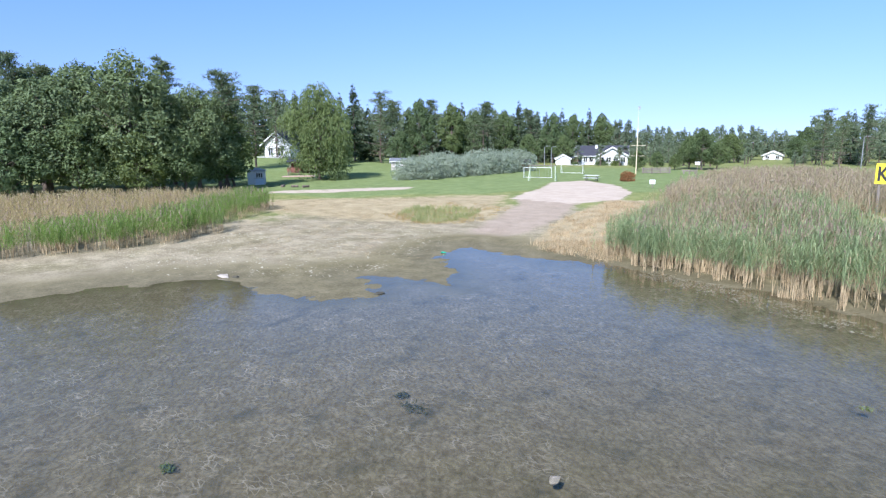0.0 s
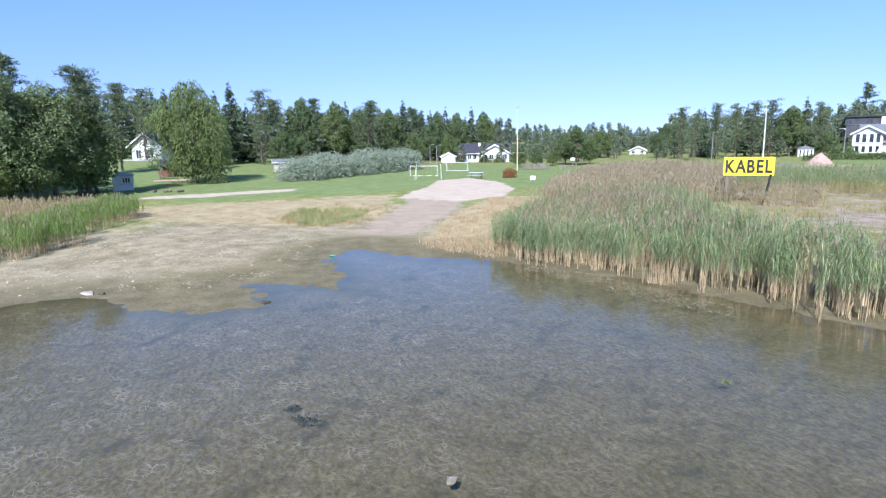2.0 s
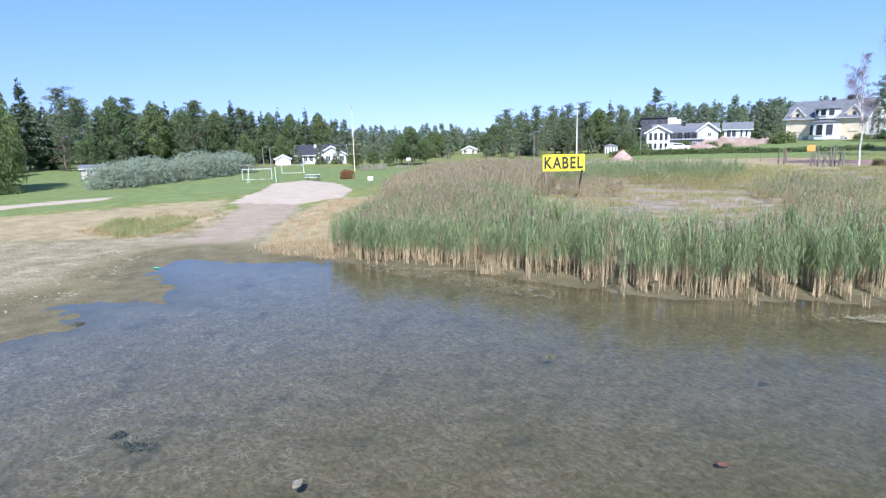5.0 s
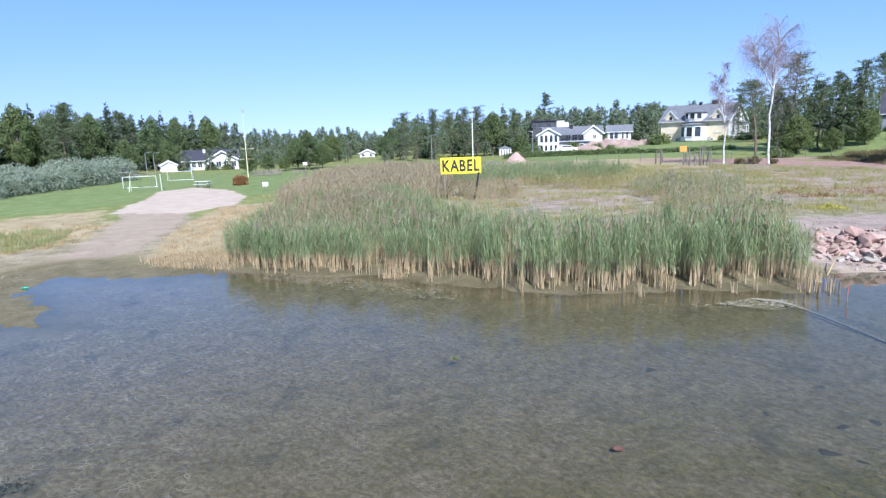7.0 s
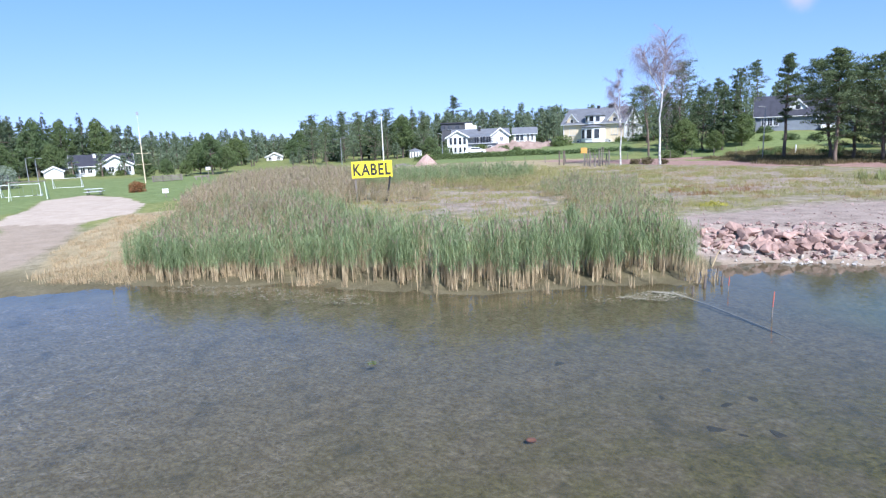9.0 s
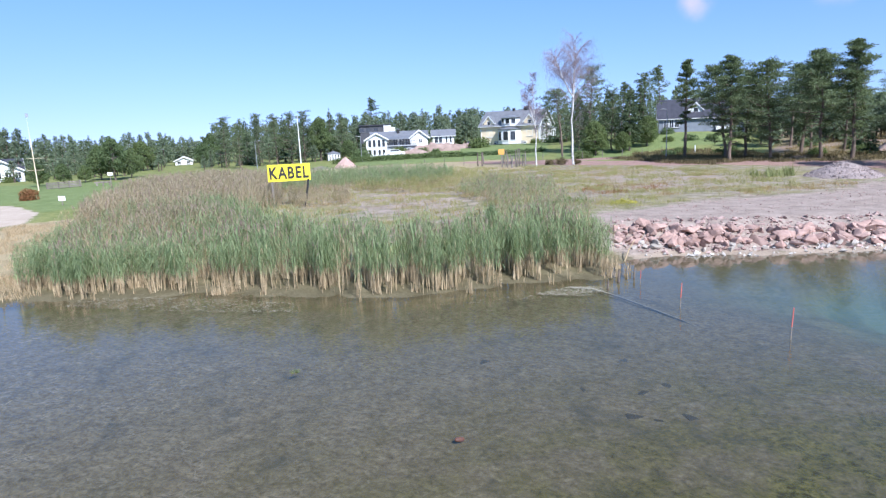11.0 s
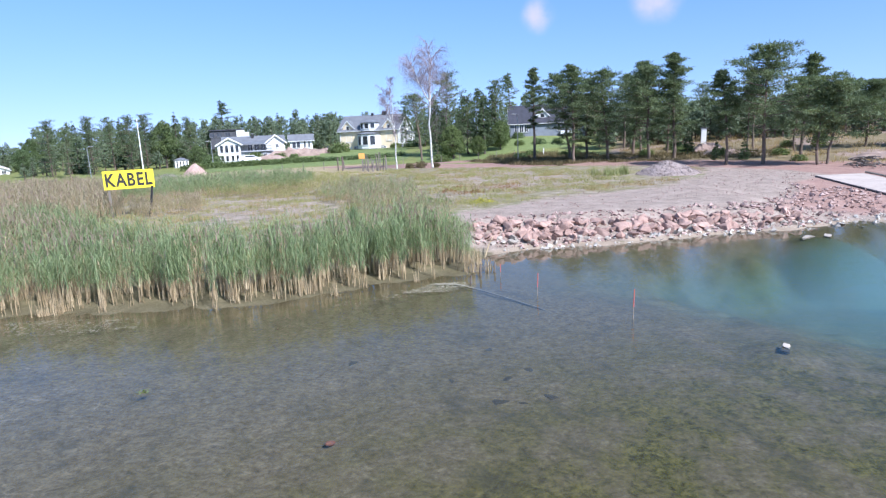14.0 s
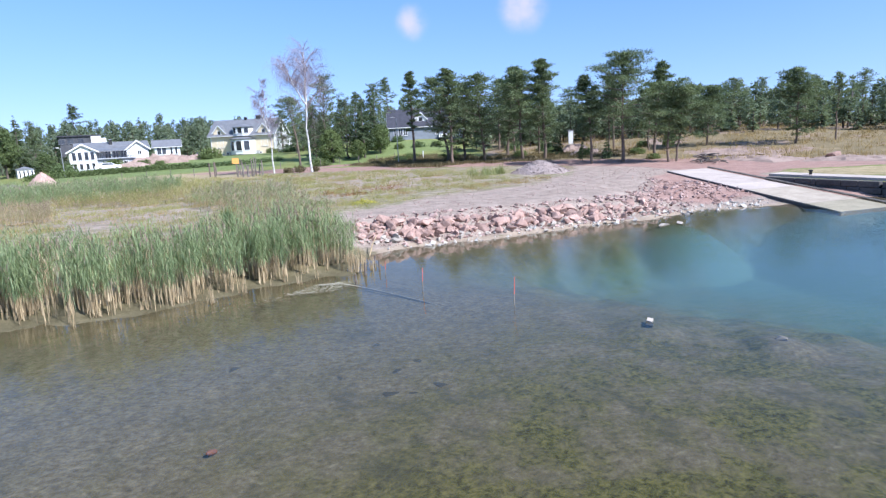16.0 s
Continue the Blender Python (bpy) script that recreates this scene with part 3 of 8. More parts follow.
def land_height(x, y, d=None):
    x, y = np.asarray(x, float), np.asarray(y, float)
    d = shore_distance(x, y) if d is None else d
    r, az = np.hypot(x, y), np.degrees(np.arctan2(x, y))
    run = np.interp(x, [-16, -9, 12, 17, 33, 38, 45, 47.5], [34.0, 15.0, 11.0, 4.6, 4.6, 14.0, 14.0, 2.5])
    top = np.interp(x, [-16, -9, 12, 17], [0.70, 0.85, 0.95, 1.05])
    up = top * smooth01(d / run) ** np.interp(x, [-16, -9, 12, 17], [0.8, 1.0, 0.9, 0.8]) + 0.02 * np.clip(d, 0, 3)
    for height, r0, r1, a, w in HILLS:
        up = up + height * smooth01((r - r0) / (r1 - r0)) * np.exp(-((az - a) / w) ** 2)
    up = up + 0.02 * rough(x, y, 1.7) * smooth01(d / 2) + 0.05 * rough(x, y, 9, 2.0) * smooth01(d / 10)
    east = smooth01((x - (12.8 + 0.17 * np.maximum(17.5 - y, 0)) + 0.8 * rough(x, y, 5, 3.0)) / 11.0)
    down = -0.32 * (1 - np.exp(np.minimum(d, 0) / 4.0)) - 2.2 * east * smooth01(-d / 6.0) + 0.03 * rough(x, y, 2.2, 5.0) * smooth01(-d / 2.5)
    down = down - 3.0 * smooth01((-d - 30) / 60)
    h = np.where(d > 0, up, down)
    h = h + 0.016 * rough(x, y, 1.5, 8.0) * np.exp(-(d / 2.2) ** 2) * (x < 14)
    # the cutting in which the boat ramp lies
    s = np.clip(((x - 51.2) * -13.8 + (y - 26.0) * -20.3) / (13.8 ** 2 + 20.3 ** 2), 0, 1)
    off = np.hypot(x - 51.2 + 13.8 * s, y - 26.0 + 20.3 * s)
    slab = 1.19 - 1.49 * s
    h = np.minimum(h, slab - 0.14 + 0.05 * np.maximum(off - 2.4, 0) + 0.25 * np.maximum(off - 5.5, 0))
    h = np.maximum(h, slab - 0.50 + 0.30 * smooth01((s - 0.62) / 0.2) - 0.30 * np.maximum(off - 1.5 - 0.9 * smooth01((s - 0.62) / 0.2), 0))
    for sx, sy, sr, top in ((29.8, 15.9, 2.2, -0.06), (14.5, 8.3, 2.0, -0.12), (15.5, 5.2, 1.6, -0.10)):
        h = np.maximum(h, top - 0.7 * ((x - sx) ** 2 + (y - sy) ** 2) / sr ** 2)
    return h


def height_at(x, y):
    return float(land_height(np.array([x]), np.array([y]))[0])


def ring_radii():
    r, out = 2.5, [0.01]
    while r < 260:
        out.append(r)
        r *= (1.0085 if 12 < r < 38 else 1.014) if r < 130 else 1.02
    while r < 4200:
        out.append(r)
        r *= 1.16
    return np.array(out)


def build_ground():
    front = np.arange(-84, 88, 0.43)
    back = np.arange(88, 276, 4.0)
    ang = np.radians(np.concatenate([front, back]))
    rad = ring_radii()
    rr, aa = np.meshgrid(rad, ang, indexing="ij")
    x, y = (rr * np.sin(aa)).ravel(), (rr * np.cos(aa)).ravel()
    d = shore_distance(x, y)
    z = land_height(x, y, d)
    n = len(ang)
    i, k = np.meshgrid(np.arange(len(rad) - 1), np.arange(n), indexing="ij")
    a, b = i * n + k, i * n + (k + 1) % n
    f = np.stack([a, a + n, b + n, b], -1).reshape(-1, 4)
    s = Soup().add(np.stack([x, y, z], 1), f)
    ob = s.make("ground", M_GROUND, smooth=True)
    me = ob.data

    def mask(poly, soft=1.5):
        return np.clip(0.5 + inside(x, y, poly) / soft, 0, 1)

    r, az = np.hypot(x, y), np.degrees(np.arctan2(x, y))
    lawn = mask([(-82, 34), (-50, 37.8), (-41, 39), (-38, 45.5), (-32, 50), (-29.2, 56), (-33, 67), (-30.5, 73.6), (-24, 67), (-19.3, 58), (-16, 62), (-13.5, 75),
                 (-16, 96), (-30, 110), (-60, 112), (-112, 108), (-125, 60)], 2.5)
    lawn = np.maximum(lawn, mask([(53, 19), (62, 9), (50, 7), (49.8, 10.4), (51.2, 15.5)], 1.0) * 0.2)
    lawn = np.maximum(lawn, np.clip((r - np.interp(az, [33, 36, 43], [98, 106, 108])) / 4, 0, 1) * np.clip((128 - r) / 4, 0, 1) * np.clip((az - 26) / 1.5, 0, 1) * np.clip((43 - az) / 2, 0, 1) * 0.75)
    lawn = np.maximum(lawn, np.clip((r - 108) / 4, 0, 1) * np.clip((160 - r) / 4, 0, 1) * np.clip((az - 7) / 1.5, 0, 1) * np.clip((27 - az) / 2, 0, 1))
    dry = 0.8 * mask([(-47, 33), (-41, 39.5), (-29, 51), (-26.5, 47), (-21.6, 36.5), (-25, 31.5), (-31, 29), (-39, 28)], 6.0)
    dry = np.maximum(dry, mask([(-18.3, 39.8), (-19, 51), (-12.5, 52), (-10.4, 35), (-10.2, 28.6), (-12, 27.6), (-15.4, 28.4)], 1.6))
    dry = np.maximum(dry, 0.75 * np.clip((r - 76) / 3, 0, 1) * np.clip((108 - r) / 3, 0, 1) * np.clip((az - 1) / 2, 0, 1) * np.clip((25 - az) / 2, 0, 1))
    dry = np.maximum(dry, 0.8 * mask([(-53, 104), (-28, 94), (-30, 104), (-52, 113)], 3.0))
    dry = np.maximum(dry, 0.65 * mask([(53, 19), (62, 9), (50, 7), (49.8, 10.4), (51.2, 15.5)], 1.0))
    sand = mask([(-27.4, 47.6), (-29.5, 58), (-32.7, 67.2), (-30.5, 73.2), (-24.2, 66.4), (-19.4, 57.6), (-18.2, 51.2), (-21.2, 46.8)], 2.0)
    path = mask([(-27.0, 48), (-24.4, 44.1), (-22.2, 36.5), (-20.2, 28.6), (-18.0, 29.4), (-17.6, 32.5), (-18.4, 39.5), (-20.6, 47.6)], 2.2)
    lane = mask([(-53, 40.2), (-48.0, 46.8), (-42.9, 54.0), (-41.0, 49.6), (-45.8, 41.6), (-50.2, 37.6)], 1.2)
    sand = np.maximum(sand, 0.62 * lane)
    dry = np.maximum(dry, 0.85 * lane)
    path = np.maximum(path, 0.74 * np.clip(1.25 - np.abs(d - 0.15) / 0.8, 0, 1) * (x > 15.0) * (x < 42))
    mud = np.clip(1.3 - (d - 6) / 14, 0, 1) * (x < 4) * (d > -1) + np.clip(1.2 - (d - 2) / 4, 0, 1) * (x >= 4) * (x < 16)
    field = mask([(12, 28), (1, 29), (-3, 46), (-2, 62), (4, 82), (26, 90), (44, 70), (54, 44), (40, 30), (18, 31)], 4.0)
    gravel = mask([(14.6, 24.6), (17, 30), (26, 31.5), (36, 31), (44, 34), (56, 42), (57.5, 30), (58, 17), (53, 19.5), (49, 16.5), (46, 12.4), (40, 13), (30, 17), (20.7, 20.5), (16, 22.4)], 5.0)
    gravel = np.maximum(gravel, 0.55 * mask([(4, 34), (13, 33), (17, 44), (14, 54), (6, 55), (2, 45)], 8.0))
    gravel = np.maximum(gravel, 0.58 * mask([(20, 34), (44, 36), (48, 60), (36, 74), (24, 60)], 16.0))
    road = mask([(40, 70), (50, 56), (54.5, 43), (55, 33), (52, 27), (44, 26), (52, 20.2), (58, 15), (66, 6), (72, 4), (66, 24), (61, 44), (54, 62), (46, 78), (35, 98), (30, 97)], 3.0)
    road = np.maximum(road, 0.8 * mask([(35.5, 21.5), (50, 27.5), (49.5, 19), (42, 16), (37, 17.5)], 3.0))
    road = np.maximum(road, mask([(53.2, 25.6), (52.0, 20.5), (50.2, 17.5), (48.6, 12), (47.6, 6), (41, 6.5), (42.5, 9.5)], 1.5))
    road = np.maximum(road, 0.9 * np.clip((r - 92) / 2, 0, 1) * np.clip((100 - r) / 2, 0, 1) * np.clip((az - 24) / 1.0, 0, 1) * np.clip((34 - az) / 1.5, 0, 1))
    slope = np.clip((az - 43) / 4, 0, 1) * np.clip((r - 60) / 6, 0, 1)
    algae = np.clip(1.05 - np.abs(d - 1.6) / 4.2, 0, 1) * np.clip((-x - 8) / 4, 0, 1) * np.clip((x + 27) / 6, 0.6, 1)
    algae = np.maximum(algae, 1.15 * np.clip(1.5 - np.abs(d - 0.6) / 2.0, 0, 1) * (x > -13) * (x < 15))
    east = np.clip((x - (12.6 + 0.17 * np.maximum(17.5 - y, 0)) + 1.2 * rough(x, y, 6, 3.0)) / 15.0, 0, 1) ** 0.9
    deep = 0.92 * np.maximum(east * smooth01((-d - 0.3) / 4.0), smooth01((-d - 32) / 50))
    wet = np.clip(-z / 0.05, 0, 1)
    damp = np.clip(1.12 - np.maximum(z, 0) / 0.11, 0, 1) * np.clip(1 + z / 0.07, 0, 1) * (x < 15.5)
    dm = me.attributes.new("damp", "FLOAT", "POINT")
    dm.data.foreach_set("value", np.clip(damp, 0, 1).astype(np.float32))
    for name, cols in (("cover_a", (lawn, dry, sand, mud)), ("cover_b", (gravel, road, slope, field)), ("cover_c", (algae, deep, path, wet))):
        at = me.color_attributes.new(name, "FLOAT_COLOR", "POINT")
        at.data.foreach_set("color", np.stack(cols, 1).astype(np.float32).ravel())
    return tagged(ob, "muddy shore, lawn, sand and gravel ground around the bay", "ground", kind="structure")


def build_water():
    rad = np.concatenate([[0.01], np.geomspace(3, 60, 110), np.geomspace(66, 4200, 24)])
    ang = np.radians(np.concatenate([np.arange(-90, 90, 1.0), np.arange(90, 270, 6.0)]))
    rr, aa = np.meshgrid(rad, ang, indexing="ij")
    n = len(ang)
    v = np.stack([(rr * np.sin(aa)).ravel(), (rr * np.cos(aa)).ravel(), np.zeros(rr.size)], 1)
    i, k = np.meshgrid(np.arange(len(rad) - 1), np.arange(n), indexing="ij")
    a, b = i * n + k, i * n + (k + 1) % n
    ob = Soup().add(v, np.stack([a, b, b + n, a + n], -1).reshape(-1, 4)).make("water", M_WATER, smooth=True)
    off = ob.data.attributes.new("off_shore", "FLOAT", "POINT")
    off.data.foreach_set("value", np.clip(-shore_distance(v[:, 0], v[:, 1]) / 9.0, 0, 1).astype(np.float32))
    return tagged(ob, "shallow clear lake water with small ripples", "water", kind="structure")


build_ground()
build_water()

# ---- plants ----
def cards(c, size, rng, up=0.3, long=1.6, droop=0.0, axis=None, face=None, slim=1.0):
    """Leaf-shaped faces at the centres c; face: the way that each looks."""
    size = np.repeat(np.broadcast_to(size, len(c)), 2)
    c = np.repeat(c, 2, 0) + rng.normal(size=(2 * len(c), 3)) * size[:, None] * 0.45
    n = len(c)
    axis = None if axis is None else np.repeat(axis, 2, 0)
    face = None if face is None else np.repeat(face, 2, 0)
    d = rng.normal(size=(n, 3)) if axis is None else axis + 0.45 * rng.normal(size=(n, 3))
    d[:, 2] -= droop
    nrm = rng.normal(size=(n, 3)) * (1.0 if face is None else 0.62) + (0, 0, up)
    if face is not None:
        nrm = nrm + face
        d = np.cross(nrm, d)
    d /= np.linalg.norm(d, axis=1, keepdims=True) + 1e-9
    w = np.cross(d, nrm)
    w *= slim / (np.linalg.norm(w, axis=1, keepdims=True) + 1e-9)
    s = (0.74 * size * (0.5 + 1.0 * rng.random(n)))[:, None]
    v = np.stack([c - d * s * long / 2 - w * s * 0.2, c + w * s * 0.6, c + d * s * long * 0.6], 1).reshape(-1, 3)
    return v, np.arange(3 * n).reshape(n, 3)


def lobe_points(rng, n, centre, radii, shell=0.55):
    u = rng.normal(size=(n, 3))
    u /= np.linalg.norm(u, axis=1, keepdims=True)
    return centre + u * np.asarray(radii) * (shell + (1 - shell) * rng.random((n, 1)) ** 0.6)


def broad_crown(rng, h, r, low, leaves, leaf, lobes=22, shape=1.0, weep=0.0):
    cents, rads = [], []
    lobes = int(lobes * 1.8)
    for i in range(lobes):
        f = (i + 0.5) / lobes
        z = low + (h - low) * (0.12 + 0.80 * f)
        prof = math.sin(math.pi * min(1, 0.18 + 0.80 * f ** shape)) ** 0.7
        a = i * 2.4 + rng.uniform(-.4, .4)
        q = r * prof * rng.uniform(0.30, 0.88)
        lr = r * rng.uniform(0.15, 0.36) * (0.65 + 0.45 * prof)
        cents.append((q * math.cos(a), q * math.sin(a), z))
        rads.append((lr, lr, lr * rng.uniform(0.65, 0.95)))
    per = leaves // lobes
    pts = [lobe_points(rng, int(per * 1.3), np.array(c), q, 0.60) for c, q in zip(cents, rads)]
    out = np.concatenate([(p - c) / np.array(q) for p, c, q in zip(pts, cents, rads)])
    own = np.repeat(np.arange(lobes), int(per * 1.3))
    pts = np.concatenate(pts)
    seen = np.ones(len(pts), bool)
    for k, (c, q) in enumerate(zip(cents, rads)):
        seen &= (own == k) | ((((pts - c) / np.array(q)) ** 2).sum(1) > 0.45)
    pts, out = pts[seen], out[seen]
    if weep:
        pts[:, 2] -= rng.random(len(pts)) ** 2 * weep
        return cards(pts, leaf, rng, 0.1, 2.4, axis=np.tile((0.0, 0.0, -1.1), (len(pts), 1)) + 0.4 * out), cents
    return cards(pts, leaf, rng, 0.25, 1.3, face=out), cents


def limbs(s, rng, trunk, cents, r0, mat=0):
    trunk = np.asarray(trunk)
    for c in cents:
        c = np.asarray(c)
        k = np.argmin(np.abs(trunk[:, 2] - (c[2] - 0.35 * np.hypot(c[0], c[1]) - 0.4)))
        p = trunk[k]
        mid = (p + c) / 2 + rng.normal(size=3) * 0.12 * np.linalg.norm(c - p)
        q = r0 * (1 - 0.7 * k / len(trunk)) * 0.45
        s.tube([p, mid, c], [q, q * 0.6, q * 0.2], 5, mat)


def trunk_line(rng, h, lean=0.03, n=9):
    z = np.linspace(0, 1, n)
    a = rng.uniform(0, 6.28)
    bend = lean * h * z ** 1.5
    wob = np.cumsum(rng.normal(size=(n, 2)) * 0.006 * h, 0)
    wob[0] = 0
    return np.stack([bend * math.cos(a) + wob[:, 0], bend * math.sin(a) + wob[:, 1], z * h - 0.15], 1)


def broad_tree(seed, h, r, low, leaves, leaf, mat, name="broadleaf_tree", label="", bark=None, lobes=22, weep=0.0):
    rng = np.random.default_rng(seed)
    t = thing(name, label, "tree", Matrix())
    line = trunk_line(rng, h * 0.8)
    (v, f), cents = broad_crown(rng, h, r, low, leaves, leaf, lobes, weep=weep)
    s = Soup().tube(line, np.linspace(0.022 * h, 0.005 * h, len(line)), 8)
    limbs(s, rng, line, cents, 0.022 * h)
    s.make("trunk", bark or M_BARK, t, smooth=True)
    Soup().add(v, f).make("crown", mat, t)
    return t


def pine_tree(seed, h, r, low=0.45, leaf=0.18, puffs=46, per=70, label="", lean=(0.0, 0.0), dome=0.72, thick=1.0):
    """A Scots pine: bare trunk, level boughs, flat sprays of needles."""
    rng = np.random.default_rng(seed)
    t = thing("pine_tree", label or "Scots pine with a bare trunk and dark green crown", "tree", Matrix())
    line = trunk_line(rng, h * 0.96, 0.015, 11)
    u = np.linspace(0, 1, 11)
    line[:, 0] += lean[0] * u ** 1.3
    line[:, 1] += lean[1] * u ** 1.3
    s = Soup().tube(line, np.linspace(0.0135 * h, 0.0022 * h, len(line)) * thick, 8)
    needles = Soup()

    def on_trunk(z):
        return np.array([np.interp(z, line[:, 2], line[:, 0]), np.interp(z, line[:, 2], line[:, 1]), z])

    for i in range(-4, puffs):
        f = (max(0, i + rng.random()) / puffs) ** 0.9
        z = h * (low + (0.97 - low) * f + min(0, i) * 0.035)
        prof = (0.55 + 0.45 * min(1.0, f / 0.28)) * (1 - dome * (max(0.0, f - 0.28) / 0.72) ** 1.7)
        a = i * 2.4 + rng.uniform(-.6, .6)
        q = r * prof * rng.uniform(0.28, 1.22)
        way = np.array([math.cos(a), math.sin(a), 0.0])
        b = on_trunk(z - 0.10 * q)
        c = b + way * q + (0, 0, q * rng.uniform(0.02, 0.30))
        mid = (b + c) / 2 - (0, 0, 0.05 * q)
        s.tube([b, mid, c], [0.0042 * h, 0.003 * h, 0.001 * h], 4)
        for g in (1.0, 0.66, 0.36):
            if rng.random() < 0.2 or (g < 0.5 and f < 0.35):
                continue
            k = b + (c - b) * g + rng.normal(size=3) * 0.10 * r * (0.5, 0.5, 0.15)
            pr = r * rng.uniform(0.17, 0.31) * (0.66 + 0.34 * prof)
            n = int(per * 0.42)
            size = np.array((pr * 1.3, pr * 1.3, pr * 0.36))
            pts = lobe_points(rng, n, k, size, 0.3)
            out = (pts - k) / size
            needles.add(*cards(pts, leaf, rng, 1.5, 2.4, axis=out * 0.8 + way * 0.5 + (0, 0, 0.15), slim=0.72))
    for i in range(7):
        z = h * rng.uniform(0.12, max(low, 0.16))
        a = rng.uniform(0, 6.28)
        b = on_trunk(z)
        e = b + np.array([math.cos(a), math.sin(a), rng.uniform(-0.1, 0.25)]) * r * rng.uniform(0.2, 0.5)
        s.tube([b, (b + e) / 2 + (0, 0, 0.06), e], [0.004 * h, 0.0025 * h, 0.0008 * h], 4)
    s.make("trunk", M_PINEBARK, t, smooth=True)
    needles.make("crown", M_PINE, t)
    return t


def spruce_arrays(rng, h, r, n, leaf):
    nb = 64
    fb = np.sort(rng.random(nb)) ** 0.85
    rb = (r * (1 - fb) ** 0.85 + 0.12) * rng.uniform(0.72, 1.12, nb)
    ab = np.arange(nb) * 2.4 + rng.normal(size=nb) * 0.4
    k = rng.choice(nb, n, p=(rb + 0.3) / (rb + 0.3).sum())
    t = rng.uniform(0.12, 1.0, n) ** 0.75
    q = rb[k] * t
    a = ab[k] + rng.normal(size=n) * 0.16
    z = h * (0.04 + 0.96 * fb[k]) - 0.38 * q + 0.16 * q * t + rng.normal(size=n) * 0.10
    c = np.stack([q * np.cos(a), q * np.sin(a), z], 1)
    ax = np.stack([np.cos(a), np.sin(a), np.full(n, -0.30)], 1)
    return cards(c, leaf * (0.45 + 0.6 * (1 - fb[k])), rng, 1.0, 2.2, 0.0, ax)


def spruce_tree(seed, h, r, n=2600, leaf=0.34, label=""):
    rng = np.random.default_rng(seed)
    t = thing("spruce_tree", label or "tall dark green spruce with a pointed top", "tree", Matrix())
    line = trunk_line(rng, h * 0.98, 0.01, 7)
    Soup().tube(line, np.linspace(0.016 * h, 0.002 * h, 7), 7).make("trunk", M_BARK, t, smooth=True)
    Soup().add(*spruce_arrays(rng, h, r, n, leaf)).make("crown", M_SPRUCE, t)
    return t


def bare_birch(seed, h, spread, label, forks=2):
    rng = np.random.default_rng(seed)
    t = thing("birch_tree", label, "tree", Matrix())
    s, tw = Soup(), Soup()
    stems = []
    line = trunk_line(rng, h * 0.95, 0.05, 12)
    s.tube(line, np.linspace(0.0088 * h, 0.0013 * h, 12), 8)
    stems.append(line)
    for k in range(forks):
        st = line[5 + k]
        a = rng.uniform(-0.6, 0.6) + (0 if k == 0 else 3.1)
        n = 8
        z = np.linspace(0, 1, n)
        up = (h - st[2]) * (0.72 - 0.14 * k)
        ln = np.stack([st[0] + spread * 0.42 * z ** 0.9 * math.cos(a), st[1] + spread * 0.42 * z ** 0.9 * math.sin(a), st[2] + up * z], 1)
        ln[1:, :2] += rng.normal(size=(n - 1, 2)) * 0.07
        s.tube(ln, np.linspace(0.0065 * h, 0.0012 * h, n), 6)
        stems.append(ln)
    for ln in stems:
        for b in range(34):
            f = rng.uniform(0.35, 1.0)
            k = min(int(f * (len(ln) - 1)), len(ln) - 2)
            p = ln[k] + (ln[k + 1] - ln[k]) * rng.random()
            if p[2] < 0.3 * h:
                continue
            a = rng.uniform(0, 6.28)
            length = spread * rng.uniform(0.25, 0.65) * (1.55 - 1.15 * p[2] / h)
            q = np.array([math.cos(a), math.sin(a), 0])
            e = [p, p + q * length * 0.4 + (0, 0, length * 0.5), p + q * length * 0.8 + (0, 0, length * 0.75)]
            tw.tube(e, [0.0024 * h, 0.0014 * h, 0.0006 * h], 3)
            for _ in range(26):
                g = rng.uniform(0.25, 1)
                st = e[1] + (e[2] - e[1]) * (g * 2 - 1) if g > .5 else e[0] + (e[1] - e[0]) * g * 2
                dr = rng.normal(size=3) * 0.35 + q * 0.35
                m = st + dr * length * 0.45
                tw.tube([st, m, m + dr * 0.15 * length - (0, 0, length * rng.uniform(0.15, 0.6))], [0.009, 0.006, 0.003], 3)
    s.make("trunk", M_BIRCH, t, smooth=True)
    tw.make("crown", M_TWIG, t, "bare purplish twigs")
    return t


def bush(seed, r, h, leaves, leaf, mat, name, label, category="bush", lobes=16):
    rng = np.random.default_rng(seed)
    t = thing(name, label, category, Matrix())
    s, crown = Soup(), Soup()
    for i in range(lobes):
        a = i * 2.4
        q = r * math.sqrt((i + 0.5) / lobes) * 0.72
        lr = r * rng.uniform(0.30, 0.45)
        top = h * (1 - 0.35 * (q / r) ** 2) * rng.uniform(0.82, 1.0)
        c = np.array([q * math.cos(a), q * math.sin(a), top - lr * 0.8])
        pts = lobe_points(rng, leaves // lobes // 2, c, (lr, lr, lr * 0.8))
        crown.add(*cards(pts, leaf, rng, 0.2, 1.9, face=(pts - c) / lr))
        low = np.array([q * 1.1 * math.cos(a), q * 1.1 * math.sin(a), max(0.25, (top - lr) * 0.45)])
        pts = lobe_points(rng, leaves // lobes // 2, low, (lr, lr, max(0.3, (top - lr) * 0.6)))
        crown.add(*cards(pts, leaf, rng, 0.2, 1.9, face=(pts - low) / lr))
        s.tube([(0.25 * q * math.cos(a), 0.25 * q * math.sin(a), -0.1), c * (0.6, 0.6, 0.5), c], [0.04, 0.03, 0.012], 5)
    s.make("stem", M_BARK, t)
    crown.make("crown", mat, t)
    return t


